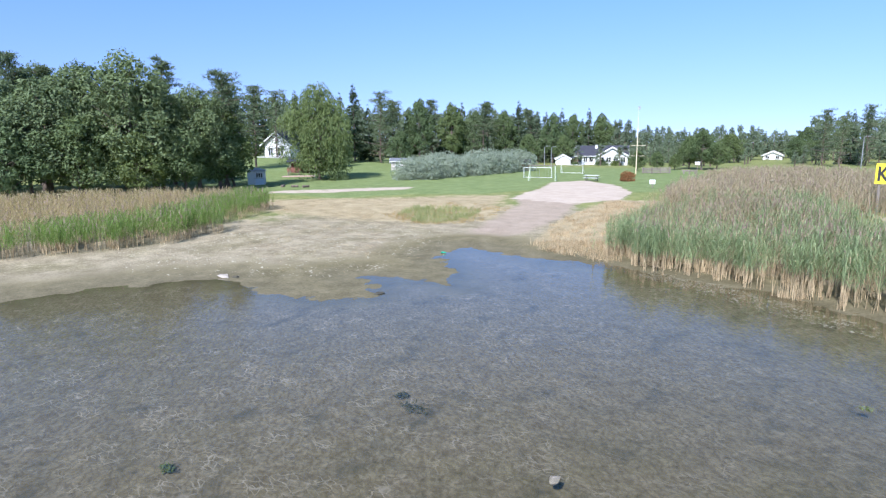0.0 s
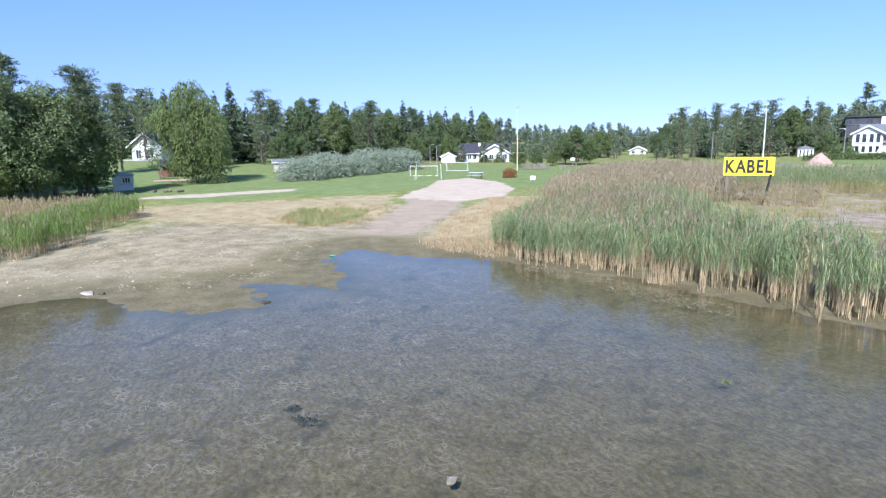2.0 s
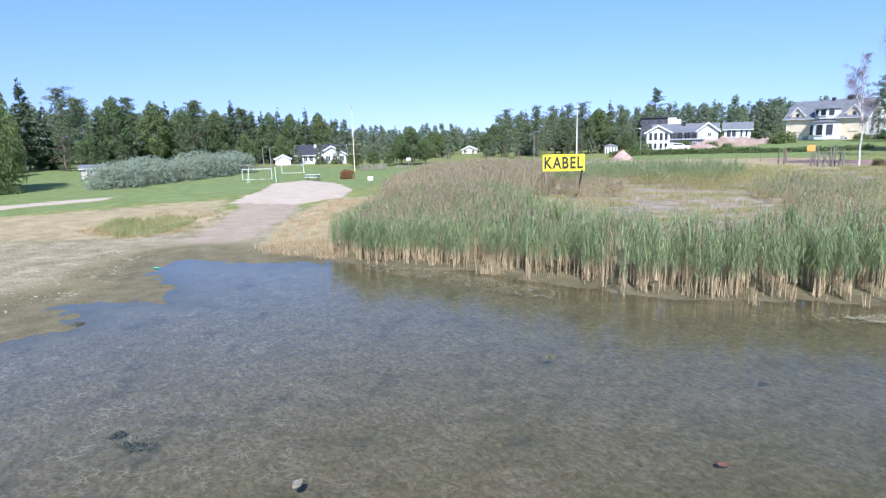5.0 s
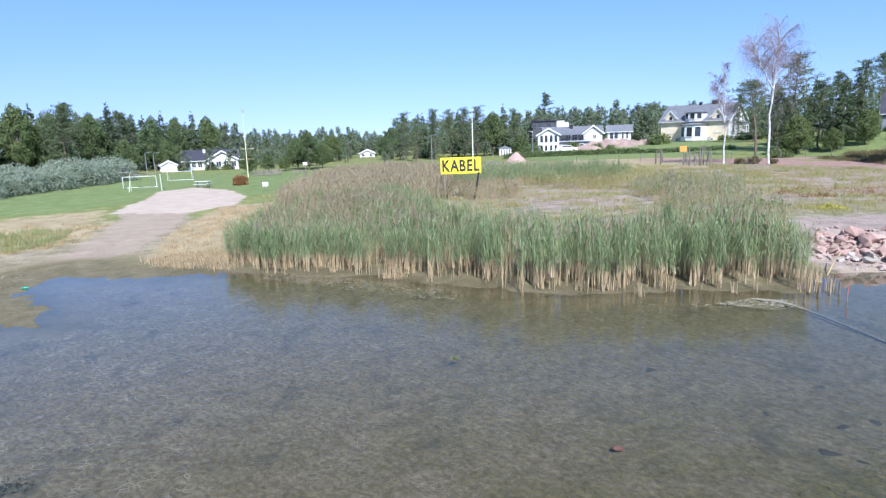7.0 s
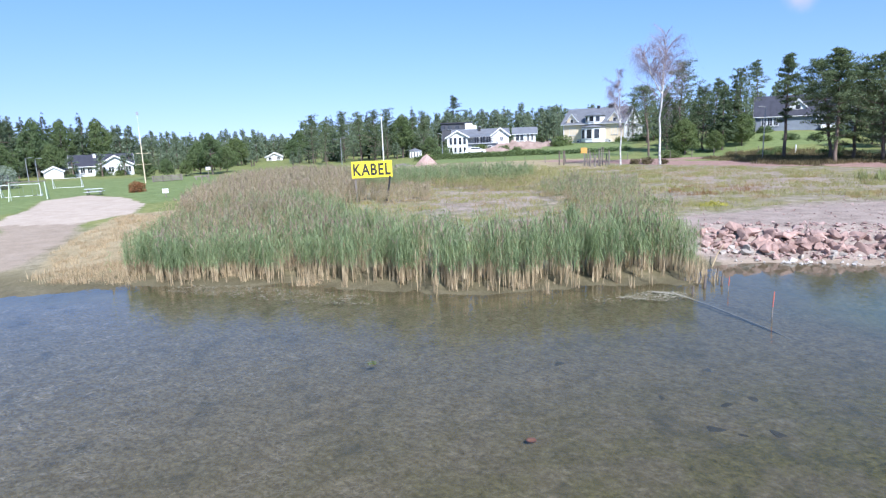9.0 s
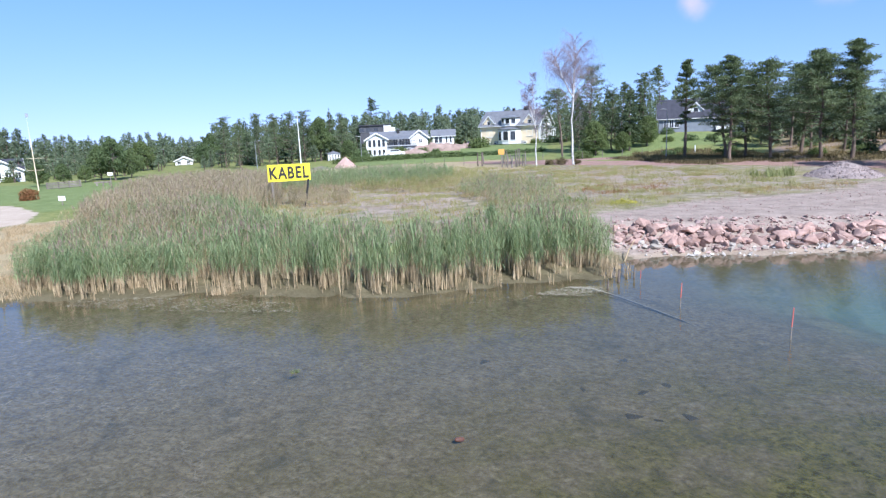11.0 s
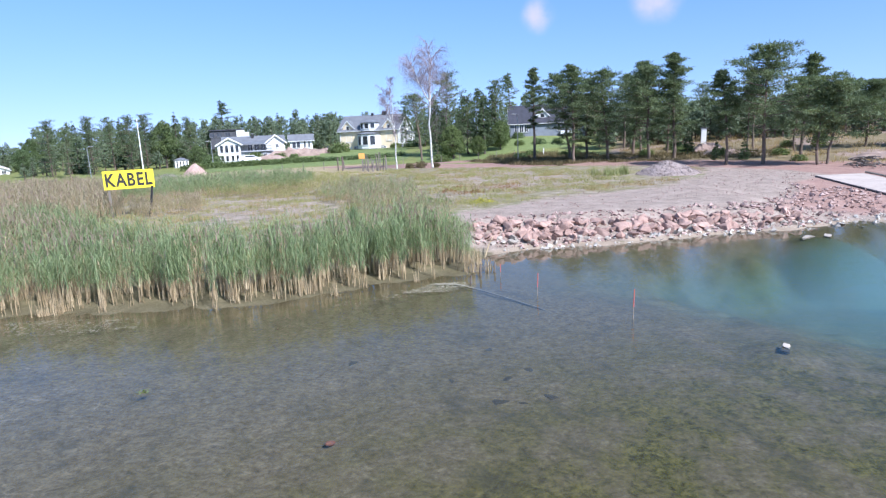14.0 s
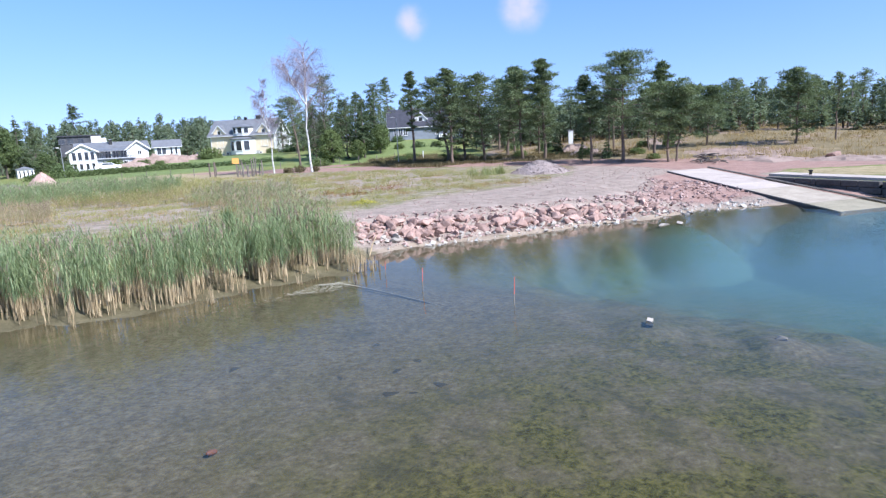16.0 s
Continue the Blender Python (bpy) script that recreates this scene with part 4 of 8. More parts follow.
def plant(ob, x, y, size=1.0, turn=0.0, sink=0.05, tall=1.0):
    """A copy of a plant standing on the ground."""
    c = copy_thing(ob, pose(x, y, height_at(x, y) - sink, 0, 0, turn))
    c.scale = (size, size, size * tall)
    return c


def polar(az, r):
    return r * math.sin(radians(az)), r * math.cos(radians(az))


def drop(ob):
    for o in (*ob.children_recursive, ob):
        bpy.data.objects.remove(o)


# reeds
def reed(rng, h, leafmat, dry, lite=False, dead=False, plumes=0.1):
    """One reed: straw stem, long drooping leaves, and a plume on some."""
    s = Soup()
    lean = rng.normal(size=2) * 0.035 * h
    z = np.array([0, 0.38, 0.72, 1.0]) * h
    line = np.stack([lean[0] * (z / h) ** 2, lean[1] * (z / h) ** 2, z], 1)
    s.tube(line[:2], [0.0085, 0.007], 3, 1)
    s.tube(line[1::2] if lite else line[1:], [0.007, 0.003] if lite else [0.007, 0.005, 0.003], 3, 1 if dry or dead else 0)
    for i in range(1 if lite else 3):
        a = rng.uniform(0, 6.28)
        d = np.array([math.cos(a), math.sin(a), 0])
        f = rng.uniform(0.04, 0.34) * h
        s.add([d * 0.012 + (0, 0, f), d * 0.03 + (0, 0, f + 0.22), d * 0.05 + (0.007, 0.007, f + rng.uniform(-0.1, 0.2))], [[0, 1, 2]], 1)
    n = (2 if lite else 3) if dead else (10 if lite else 20)
    for i in range(n):
        f = 0.34 + 0.64 * (i + rng.random() * 0.6) / n
        p = np.array([np.interp(f * h, z, line[:, 0]), np.interp(f * h, z, line[:, 1]), f * h])
        a = rng.uniform(0, 6.28)
        d = np.array([math.cos(a), math.sin(a), 0])
        w = np.array([-math.sin(a), math.cos(a), 0])
        ln = rng.uniform(0.28, 0.54)
        m = p + d * ln * 0.42 + (0, 0, ln * 0.34)
        e = m + d * ln * 0.50 + (0, 0, ln * rng.uniform(-0.55, 0.05))
        wd = rng.uniform(0.009, 0.016) if lite else rng.uniform(0.007, 0.013)
        s.add([p, m + w * wd, e, m - w * wd], [[0, 1, 3], [1, 2, 3]], 1 if dead else 0)
    if rng.random() < (0.7 if dry else plumes) and not dead:
        for i in range(7):
            a = rng.uniform(0, 6.28)
            p = line[-1] + (0, 0, -0.03 * i)
            e = p + np.array([math.cos(a) * 0.06 + 0.06, math.sin(a) * 0.06, 0.13 - 0.03 * i])
            s.add([p + (0.013, 0.013, 0), e, p - (0.013, 0.013, 0)], [[0, 1, 2]], 2)
    return s


def reed_bed(name, label, seed, spots, heights, leafmat, dry=False, flop=0.0, lite=True, plume=None, plumes=0.1, old=2):
    """Many reeds in one mesh at the given spots (x, y)."""
    rng = np.random.default_rng(seed)
    kinds = [reed(rng, 1.0, leafmat, dry, lite, k < old, plumes) for k in range(15)]
    flat = []
    for k in kinds:
        tri = [f[:, [0, 1, 2]] for f in k.f if len(f)] + [f[:, [0, 2, 3]] for f in k.f if len(f) and f.shape[1] == 4]
        mt = [m for f, m in zip(k.f, k.m) if len(f)] + [m for f, m in zip(k.f, k.m) if len(f) and f.shape[1] == 4]
        flat.append((np.concatenate(k.v), np.concatenate(tri), np.concatenate(mt)))
    s = Soup()
    gz = land_height(spots[:, 0], spots[:, 1])
    pick = rng.integers(0, len(kinds), len(spots))
    for j in range(len(kinds)):
        ix = np.where(pick == j)[0]
        v, f, m = flat[j]
        a = rng.random(len(ix)) * 6.283
        hs = heights[ix]
        c, q = np.cos(a)[:, None], np.sin(a)[:, None]
        wide = 0.55 + 0.45 * hs[:, None] / 2
        lx = 0.02 + rng.normal(size=(len(ix), 1)) * (0.035 + flop)
        ly = rng.normal(size=(len(ix), 1)) * (0.03 + flop)
        zz = v[None, :, 2] * hs[:, None]
        x = (v[None, :, 0] * c - v[None, :, 1] * q) * wide + spots[ix, 0][:, None] + lx * zz
        y = (v[None, :, 0] * q + v[None, :, 1] * c) * wide + spots[ix, 1][:, None] + ly * zz
        vv = np.stack([x, y, zz + gz[ix][:, None] - 0.04], -1).reshape(-1, 3)
        ff = (f[None] + (np.arange(len(ix)) * len(v))[:, None, None]).reshape(-1, 3)
        s.add(vv, ff, np.tile(m, len(ix)))
    return tagged(s.make(name, [leafmat, M_STRAW, plume or M_PLUME]), label, "reeds", kind="stuff")


def scatter(rng, poly, density, clump=0.0):
    p = np.asarray(poly, float)
    lo, hi = p.min(0), p.max(0)
    n = int((hi - lo).prod() * density)
    q = lo + rng.random((n, 2)) * (hi - lo)
    if clump:
        k = max(4, int(n / 14))
        c = lo + rng.random((k, 2)) * (hi - lo)
        q = np.where(rng.random((n, 1)) < 0.75, c[rng.integers(0, k, n)] + rng.normal(size=(n, 2)) * clump, q)
    return q[inside(q[:, 0], q[:, 1], poly) > 0]


def tufts(name, label, seed, spots, height, width, mat, blades=9, category="grass", thin=0.02, lean=0.3):
    """Grass tufts in one mesh."""
    rng = np.random.default_rng(seed)
    n = len(spots)
    gz = land_height(spots[:, 0], spots[:, 1])
    base = np.repeat(np.concatenate([spots, gz[:, None] - 0.02], 1), blades, 0)
    hs = np.repeat(height * (0.5 + rng.random(n)), blades) * (0.6 + 0.6 * rng.random(n * blades))
    base[:, :2] += rng.normal(size=(n * blades, 2)) * width
    a = rng.random(n * blades) * 6.283
    w = np.stack([np.cos(a), np.sin(a), 0 * a], 1) * (0.006 + thin * hs)[:, None]
    tip = base + np.stack([rng.normal(size=n * blades) * lean * hs, rng.normal(size=n * blades) * lean * hs, hs], 1)
    v = np.stack([base - w, base + w, tip], 1).reshape(-1, 3)
    return tagged(Soup().add(v, np.arange(len(v)).reshape(-1, 3)).make(name, mat), label, category, kind="stuff")


rng0 = np.random.default_rng(11)
FRONT = [(-11.5, 29.6), (-11.1, 27.3), (-7.8, 25.9), (-5, 25.5), (-2.3, 24.7), (0.9, 23.2), (2.4, 21.5), (5.5, 20.6), (8.7, 21.2), (11.8, 20.6), (13.8, 20.2), (14.8, 22.4),
         (14.0, 25.2), (9, 25.8), (4.5, 25.6), (1.5, 28.5), (0.0, 33), (-3, 40), (-9, 42), (-12.2, 35)]
spots = scatter(rng0, FRONT, 36, 0.12)
edge_d = inside(spots[:, 0], spots[:, 1], FRONT)
gap = rough(spots[:, 0], spots[:, 1], 1.5, 6.0) + 0.6 * rough(spots[:, 0], spots[:, 1], 4.0, 1.0)
keep = ~((spots[:, 0] > 13.4) & (spots[:, 1] < 24.2)) & (rng0.random(len(spots)) < np.where(spots[:, 1] < 29, 1.0, 0.45)) & (gap > 0.34 - edge_d * 0.55)
spots = spots[keep]
hts = (2.15 + 0.16 * rough(spots[:, 0], spots[:, 1], 4.0, 2.0)) * (0.78 + 0.32 * rng0.random(len(spots)))
hts = hts * np.interp(spots[:, 0], [-11.5, -5, 2, 12.5, 14.5], [0.74, 0.86, 1.0, 1.0, 0.72])
front = inside(spots[:, 0], spots[:, 1], FRONT) < 1.6
reed_bed("reed_bed", "dense green reeds with straw-coloured stems at the water's edge", 3, spots[front], hts[front], M_REED, lite=False)
far_back = ~front & (spots[:, 1] + 2.0 * rough(spots[:, 0], spots[:, 1], 5.0, 2.0) > 33.5)
mid_back = ~front & ~far_back
reed_bed("reed_bed", "tall green reeds standing behind the waterside reeds", 13, spots[mid_back], hts[mid_back], M_REED, plumes=0.7, old=5)
reed_bed("reed_bed", "fading reeds with brown plumes behind the green ones", 14, spots[far_back], hts[far_back] * 0.92, M_REED_FADED, True, old=3)
BACK = [(-9, 40), (-3, 39), (-0.5, 46), (0.8, 56), (1.5, 70), (-6, 86), (-14, 84), (-15.5, 70), (-14.5, 56), (-12.5, 44), (-11.5, 36)]
spots = scatter(rng0, BACK, 9.5, 0.3)
hts = 1.75 * (0.7 + 0.4 * rng0.random(len(spots)))
reed_bed("reed_bed", "older reeds with brown-red plumes behind the green edge", 4, spots, hts, M_REED_OLD, True)
spots = scatter(rng0, [(-13.4, 43), (-9.4, 41.5), (-7.6, 49), (-11.6, 55), (-14, 52)], 9, 0.3)
reed_bed("reed_bed", "bleached dead reed stalks at the path side", 19, spots, 1.75 * (0.75 + 0.35 * rng0.random(len(spots))), M_REED_OLD, True, old=11, plume=M_PALEPLUME)
WING = [(9, 25.4), (14.2, 24), (16.6, 29), (18.4, 36), (21.4, 43), (22.5, 47), (18, 49), (14, 46), (14, 36), (11.5, 29)]
spots = scatter(rng0, WING, 10, 0.3)
wing_h = 1.35 * (0.6 + 0.5 * rng0.random(len(spots)))
pick = rng0.random(len(spots)) < 0.5
reed_bed("reed_bed", "green reeds running inland beside the gravel field", 5, spots[pick], wing_h[pick], M_REED, plumes=0.8)
reed_bed("reed_bed", "fading reeds with brown plumes beside the gravel field", 15, spots[~pick], wing_h[~pick], M_REED_FADED, True)
STRIP = [(0.5, 57), (5, 56), (10, 55.5), (16, 56), (19, 60), (17, 67), (10, 72), (0, 74)]
spots = scatter(np.random.default_rng(12), STRIP, 10, 0.3)
reed_bed("reed_bed", "green reeds across the back of the field", 6, spots, np.interp(spots[:, 1], [55, 64], [1.55, 1.75]) * (0.7 + 0.4 * np.random.default_rng(13).random(len(spots))), M_REED)
LEFT = [(-60, -6), (-44, 0.5), (-35.2, 8.2), (-33.4, 12.1), (-32.3, 14.6), (-31.8, 18.0), (-32.6, 21.3), (-35, 23), (-37.6, 28), (-39.6, 31), (-43, 31.5), (-46, 27), (-51, 20), (-58, 12), (-66, 4)]
spots = scatter(rng0, LEFT, 21, 0.2)
hts = 1.55 * (0.75 + 0.35 * rng0.random(len(spots)))
lush = (spots[:, 0] > -37.0 - 0.6 * np.clip(spots[:, 1] - 20, 0, 99)) | (spots[:, 1] < 12.0 + (spots[:, 0] + 35.2) * 0.56)
reed_bed("reed_bed", "bright green reeds at the edge of the mud flats", 7, spots[lush], hts[lush], M_REED_BRIGHT, plume=M_PLUME, plumes=0.35, old=1)
reed_bed("reed_bed", "brown-plumed reeds behind the bright green ones", 18, spots[~lush][::2], hts[~lush][::2] * 0.9, M_GOLDREED, True, plume=M_PLUME)
LEFT_BACK = [(-66, 4), (-58, 12), (-51, 20), (-46, 27), (-43, 31.5), (-46, 33), (-53, 29), (-60, 21), (-70, 12)]
spots = scatter(rng0, LEFT_BACK, 11, 0.3)
reed_bed("reed_bed", "straw-yellow seeding reeds in front of the trees", 8, spots, 1.15 * (0.8 + 0.3 * rng0.random(len(spots))), M_GOLDREED, True, plume=M_PALEPLUME)

spots = scatter(rng0, [(7, 56), (12, 49), (20, 48), (23, 58), (22, 72), (12, 66)], 6, 0.4)
reed_bed("tall_grass", "tall yellow-green grass beside the reeds", 16, spots, 1.0 * (0.7 + 0.4 * rng0.random(len(spots))), M_PALEGRASS, plumes=0.4, plume=M_PALEPLUME)

spots = scatter(rng0, [(-3, 45), (5.5, 45), (6.5, 52), (-2, 53)], 12, 0.3)
reed_bed("reed_bed", "thin old reeds and weeds round the sign posts", 17, spots, 1.15 * (0.7 + 0.4 * rng0.random(len(spots))), M_REED_OLD, True)

# stubble and grass
band = scatter(rng0, [(-10.8, 28), (-7.4, 25.6), (-2.3, 24.2), (0.9, 22.7), (2.4, 21.0), (5.5, 20.1), (8.7, 20.7), (11.8, 20.0), (13.8, 19.7), (14.9, 22.4), (13.4, 21.6), (8.7, 22), (5.5, 21.4), (2.6, 22.2), (-2, 25.6), (-9, 28.2)], 9, 0.15)
band = band[rough(band[:, 0], band[:, 1], 1.5, 6.0) > -0.12]
tufts("reed_stems", "bare straw-coloured reed stems along the edge", 27, band, 0.62, 0.05, M_STRAW, 5, "reeds", 0.010, 0.08)
spots = scatter(rng0, [(-19, 50), (-12.8, 50), (-11.2, 36), (-10.4, 29), (-14, 28.6), (-17.6, 36)], 15, 0.25)
tufts("cut_reeds", "low brown cut-reed stubble beside the path", 29, spots, 0.18, 0.12, M_STRAW, 7, "reeds", 0.03)
spots = scatter(rng0, [(-16, 28.4), (-10.2, 27.0), (-10.2, 29.4), (-12.3, 31.5), (-14.5, 31)], 26, 0.25)
tufts("cut_reeds", "trampled straw-yellow reed stubble on mud", 21, spots, 0.30, 0.12, M_STRAW, 8, "reeds", 0.014, 0.18)
spots = scatter(rng0, [(-46, 32), (-40, 28), (-33, 22), (-26, 17), (-20, 22), (-22, 30), (-24, 38), (-32, 44), (-40, 39)], 6, 0.35)
tufts("stubble", "short straw stubble scattered over the flats", 28, spots, 0.07, 0.14, M_STRAW, 6, "grass", 0.04)
PATCH = [(-29.4, 34.2), (-25.7, 31.8), (-24.4, 33.2), (-23.2, 35.4), (-25.4, 39.5), (-29.1, 40.0), (-31.2, 38.4)]
spots = scatter(rng0, PATCH, 22, 0.25)
tufts("grass_tufts", "low green and yellow grass patch on the flats", 22, spots, 0.32, 0.10, M_FRESH, 6, lean=0.12)
tufts("dry_tufts", "straw-yellow stubble round the green grass patch", 32, scatter(rng0, [(-30.5, 33.6), (-25.9, 30.8), (-22.2, 34.5), (-24.0, 42.0), (-30, 43)], 8, 0.3), 0.20, 0.12, M_DRYGRASS, 7, lean=0.15)
spots = scatter(rng0, [(12, 28), (1, 30), (-2, 46), (-1, 62), (6, 76), (26, 82), (42, 68), (48, 46), (36, 33), (18, 31)], 9.0, 0.45)
spots = spots[rough(spots[:, 0], spots[:, 1], 9.0, 3.0) + 0.4 * rough(spots[:, 0], spots[:, 1], 2.5, 1.0) > -0.10]
tufts("meadow_weeds", "patchy green weeds and grass on gravel", 23, spots, 0.26, 0.20, M_PALEGRASS, 7)
spots = scatter(rng0, [(12, 30), (2, 34), (0, 50), (4, 70), (26, 78), (44, 62), (46, 46), (34, 35), (18, 33)], 5.0, 0.5)
spots = spots[rough(spots[:, 0], spots[:, 1], 7.0, 8.0) > -0.15]
tufts("dry_weeds", "dry straw-coloured weeds on gravel", 24, spots, 0.20, 0.18, M_DRYGRASS, 7)
spots = scatter(rng0, [(21.5, 39), (28, 38), (32, 42), (26, 46)], 5.0, 0.5)
tufts("sorrel", "reddish sorrel patches on the gravel field", 25, spots, 0.28, 0.15, M_REDWEED, 8, "weeds")
spots = scatter(rng0, [(48.5, 68), (52, 59), (56.5, 52), (62.5, 46), (66, 40), (70, 42), (68, 51), (64, 61), (59, 72), (53, 80), (49, 80)], 5.5, 0.5)
bank_spots = scatter(rng0, [(47, 65), (49, 57), (55, 58), (64, 67), (66, 80), (62, 84), (57, 86), (52, 76)], 4.5, 0.5)
tufts("bank_weeds", "shaded brown and green weeds on the bank below the lawn", 33, bank_spots, 0.42, 0.28, M_UNDERGROWTH, 10, "weeds", 0.05)
tufts("tall_weeds", "fresh green weeds beside the gravel heap", 34, scatter(rng0, [(41.4, 42.2), (44.2, 41.6), (45.0, 43.6), (42.0, 44.8)], 9, 0.3), 0.75, 0.14, M_FRESH, 9, "weeds", 0.02, 0.2)
tufts("dry_weeds", "straw-yellow grass in front of the gravel heap", 35, scatter(rng0, [(30.5, 33.0), (38, 32.0), (42, 33.6), (41.5, 36.2), (32, 35.2)], 9, 0.4), 0.22, 0.14, M_DRYGRASS, 8)
tufts("undergrowth", "low dark brown and green undergrowth under the pines", 30, spots, 0.34, 0.30, M_UNDERGROWTH, 12, "shrubs", 0.06)
spots = scatter(rng0, [(61, 52), (62, 30), (66, 12), (112, 12), (118, 60), (86, 80), (72, 74)], 1.3, 0.9)
tufts("hill_grass", "tall dry grass on the rocky hillside", 26, spots, 0.50, 0.22, M_DRYGRASS, 8)

# ---- trees ----
TREES = {}
for key, ob in (
    ("alder_a", broad_tree(1, 13.0, 4.6, 2.0, 6600, 0.275, M_ALDER, label="dense dark green alder at the shore", lobes=30)),
    ("alder_b", broad_tree(2, 11.0, 4.2, 1.6, 5800, 0.275, M_ALDER, label="dense dark green alder at the shore", lobes=28)),
    ("alder_c", broad_tree(3, 8.0, 3.6, 0.9, 4600, 0.26, M_LEAF, label="low leafy green tree at the wood's edge", lobes=22)),
    ("linden", broad_tree(4, 12.6, 4.7, 0.45, 11000, 0.19, M_LINDEN, name="weeping_birch", label="light green birch with hanging branches on the lawn", lobes=36, weep=1.5)),
    ("leaf_a", broad_tree(5, 13.0, 4.2, 2.0, 4200, 0.36, M_LEAF, label="green broadleaf tree at the wood's edge")),
    ("pine_a", pine_tree(6, 13.0, 3.2, 0.38)),
    ("pine_b", pine_tree(7, 13.0, 2.7, 0.46)),
    ("pine_c", pine_tree(8, 13.0, 3.6, 0.34, puffs=34)),
    ("pine_d", pine_tree(9, 13.0, 2.2, 0.55, puffs=26)),
    ("pine_low", pine_tree(14, 13.0, 3.3, 0.10, leaf=0.24, puffs=56, per=40, label="bushy pine with branches close to the ground")),
    ("spruce_a", spruce_tree(10, 13.0, 3.3, 2900)),
    ("spruce_b", spruce_tree(11, 13.0, 2.7, 2700)),
):
    TREES[key] = ob


def put(key, x, y, h, turn=0.0, wide=1.0, label="", group="", fit=0.9):
    ob = TREES[key]
    full = {"alder_a": 13.0, "alder_b": 11.0, "alder_c": 8.0, "linden": 12.6}.get(key, 13.0)
    k = fit * h / full
    c = plant(ob, x, y, k * wide, turn, 0.05, 1 / wide)
    return tagged(c, label, group=group)


# shore wood in the west
for i, (x, y, key, h) in enumerate((
        (-61.5, 40.5, "alder_c", 9.5), (-58.5, 36.0, "alder_a", 11.5), (-61.5, 33.0, "alder_b", 12.0), (-59.5, 29.5, "alder_a", 14.2), (-64.5, 27.0, "alder_a", 13.4),
        (-63.0, 23.5, "alder_b", 11.5), (-66.5, 21.0, "alder_b", 11.8), (-69.5, 16.0, "alder_a", 12.0), (-70.0, 9.0, "alder_b", 12.5), (-72.0, 2.0, "alder_a", 13.5),
        (-60.0, 24.8, "alder_c", 8.0), (-57.0, 33.5, "alder_c", 7.0), (-62.0, 19.5, "alder_c", 7.2), (-59.0, 38.6, "alder_c", 7.6), (-74.0, 27.0, "alder_a", 14.0), (-70.0, 34.0, "alder_b", 12.5),
        (-72.0, 41.0, "alder_a", 12.0), (-76.0, 18.0, "alder_a", 14.0), (-57.5, 29.0, "alder_c", 6.5), (-66.0, 12.0, "alder_c", 8.0))):
    put(key, x, y, h, i * 77, 1.05, group="shore trees", fit=0.97)
for i, (x, y, key, h) in enumerate(((-70.5, 24.5, "pine_b", 14.4), (-66.0, 36.1, "pine_d", 14.8), (-60.0, 40.1, "pine_a", 13.4), (-67.0, 28.0, "pine_b", 13.2), (-71.0, 26.5, "pine_b", 13.4), (-78.0, 24.0, "pine_c", 14.0), (-62.5, 43.0, "pine_low", 11.5), (-61.2, 41.4, "pine_low", 9.2))):
    put(key, x, y, h, i * 63, group="shore trees", fit=1.0)
plant(TREES["linden"], -63.0, 57.0, 1.06, 30)

# edge of the wood behind the lawn
for i, (az, r, key, h) in enumerate((
        (-53.5, 108, "pine_a", 15.5), (-51.5, 128, "pine_low", 17.0), (-56, 100, "pine_b", 15.0), (-49.8, 150, "spruce_a", 17.0), (-47.0, 138, "spruce_b", 16.5), (-45.8, 118, "spruce_b", 14.0),
        (-44.5, 124, "spruce_a", 17.0), (-43.2, 128, "spruce_b", 14.5), (-42.0, 122, "pine_low", 15.0), (-41.0, 126, "pine_a", 14.6), (-39.4, 130, "spruce_a", 14.0), (-38.4, 128, "leaf_a", 14.0),
        (-37.2, 132, "pine_b", 15.4), (-36.0, 134, "spruce_b", 14.0), (-35.3, 128, "leaf_a", 13.4), (-34.4, 132, "spruce_a", 14.6), (-33.2, 130, "alder_a", 14.6), (-32.4, 127, "pine_b", 13.6), (-31.8, 136, "pine_a", 15.6), (-30.4, 138, "leaf_a", 14.8),
        (-29.0, 140, "spruce_a", 14.8), (-27.8, 144, "pine_b", 14.0), (-26.5, 150, "spruce_a", 15.0), (-25.8, 142, "leaf_a", 12.0), (-25.0, 152, "spruce_b", 14.6), (-24.0, 160, "leaf_a", 14.8), (-22.6, 158, "spruce_b", 14.0),
        (-21.4, 160, "leaf_a", 13.4), (-46.4, 108, "spruce_a", 11.0), (-40.2, 116, "alder_c", 7.0), (-48.4, 112, "alder_c", 7.5), (-24.8, 136, "alder_c", 8.0), (-28.0, 126, "alder_c", 7.0))):
    x, y = polar(az, r)
    put(key, x, y, h * (1.0, 0.9, 1.06)[i % 3], i * 51, 0.8 if key[0] in "al" else 1.0, group="wood edge trees")
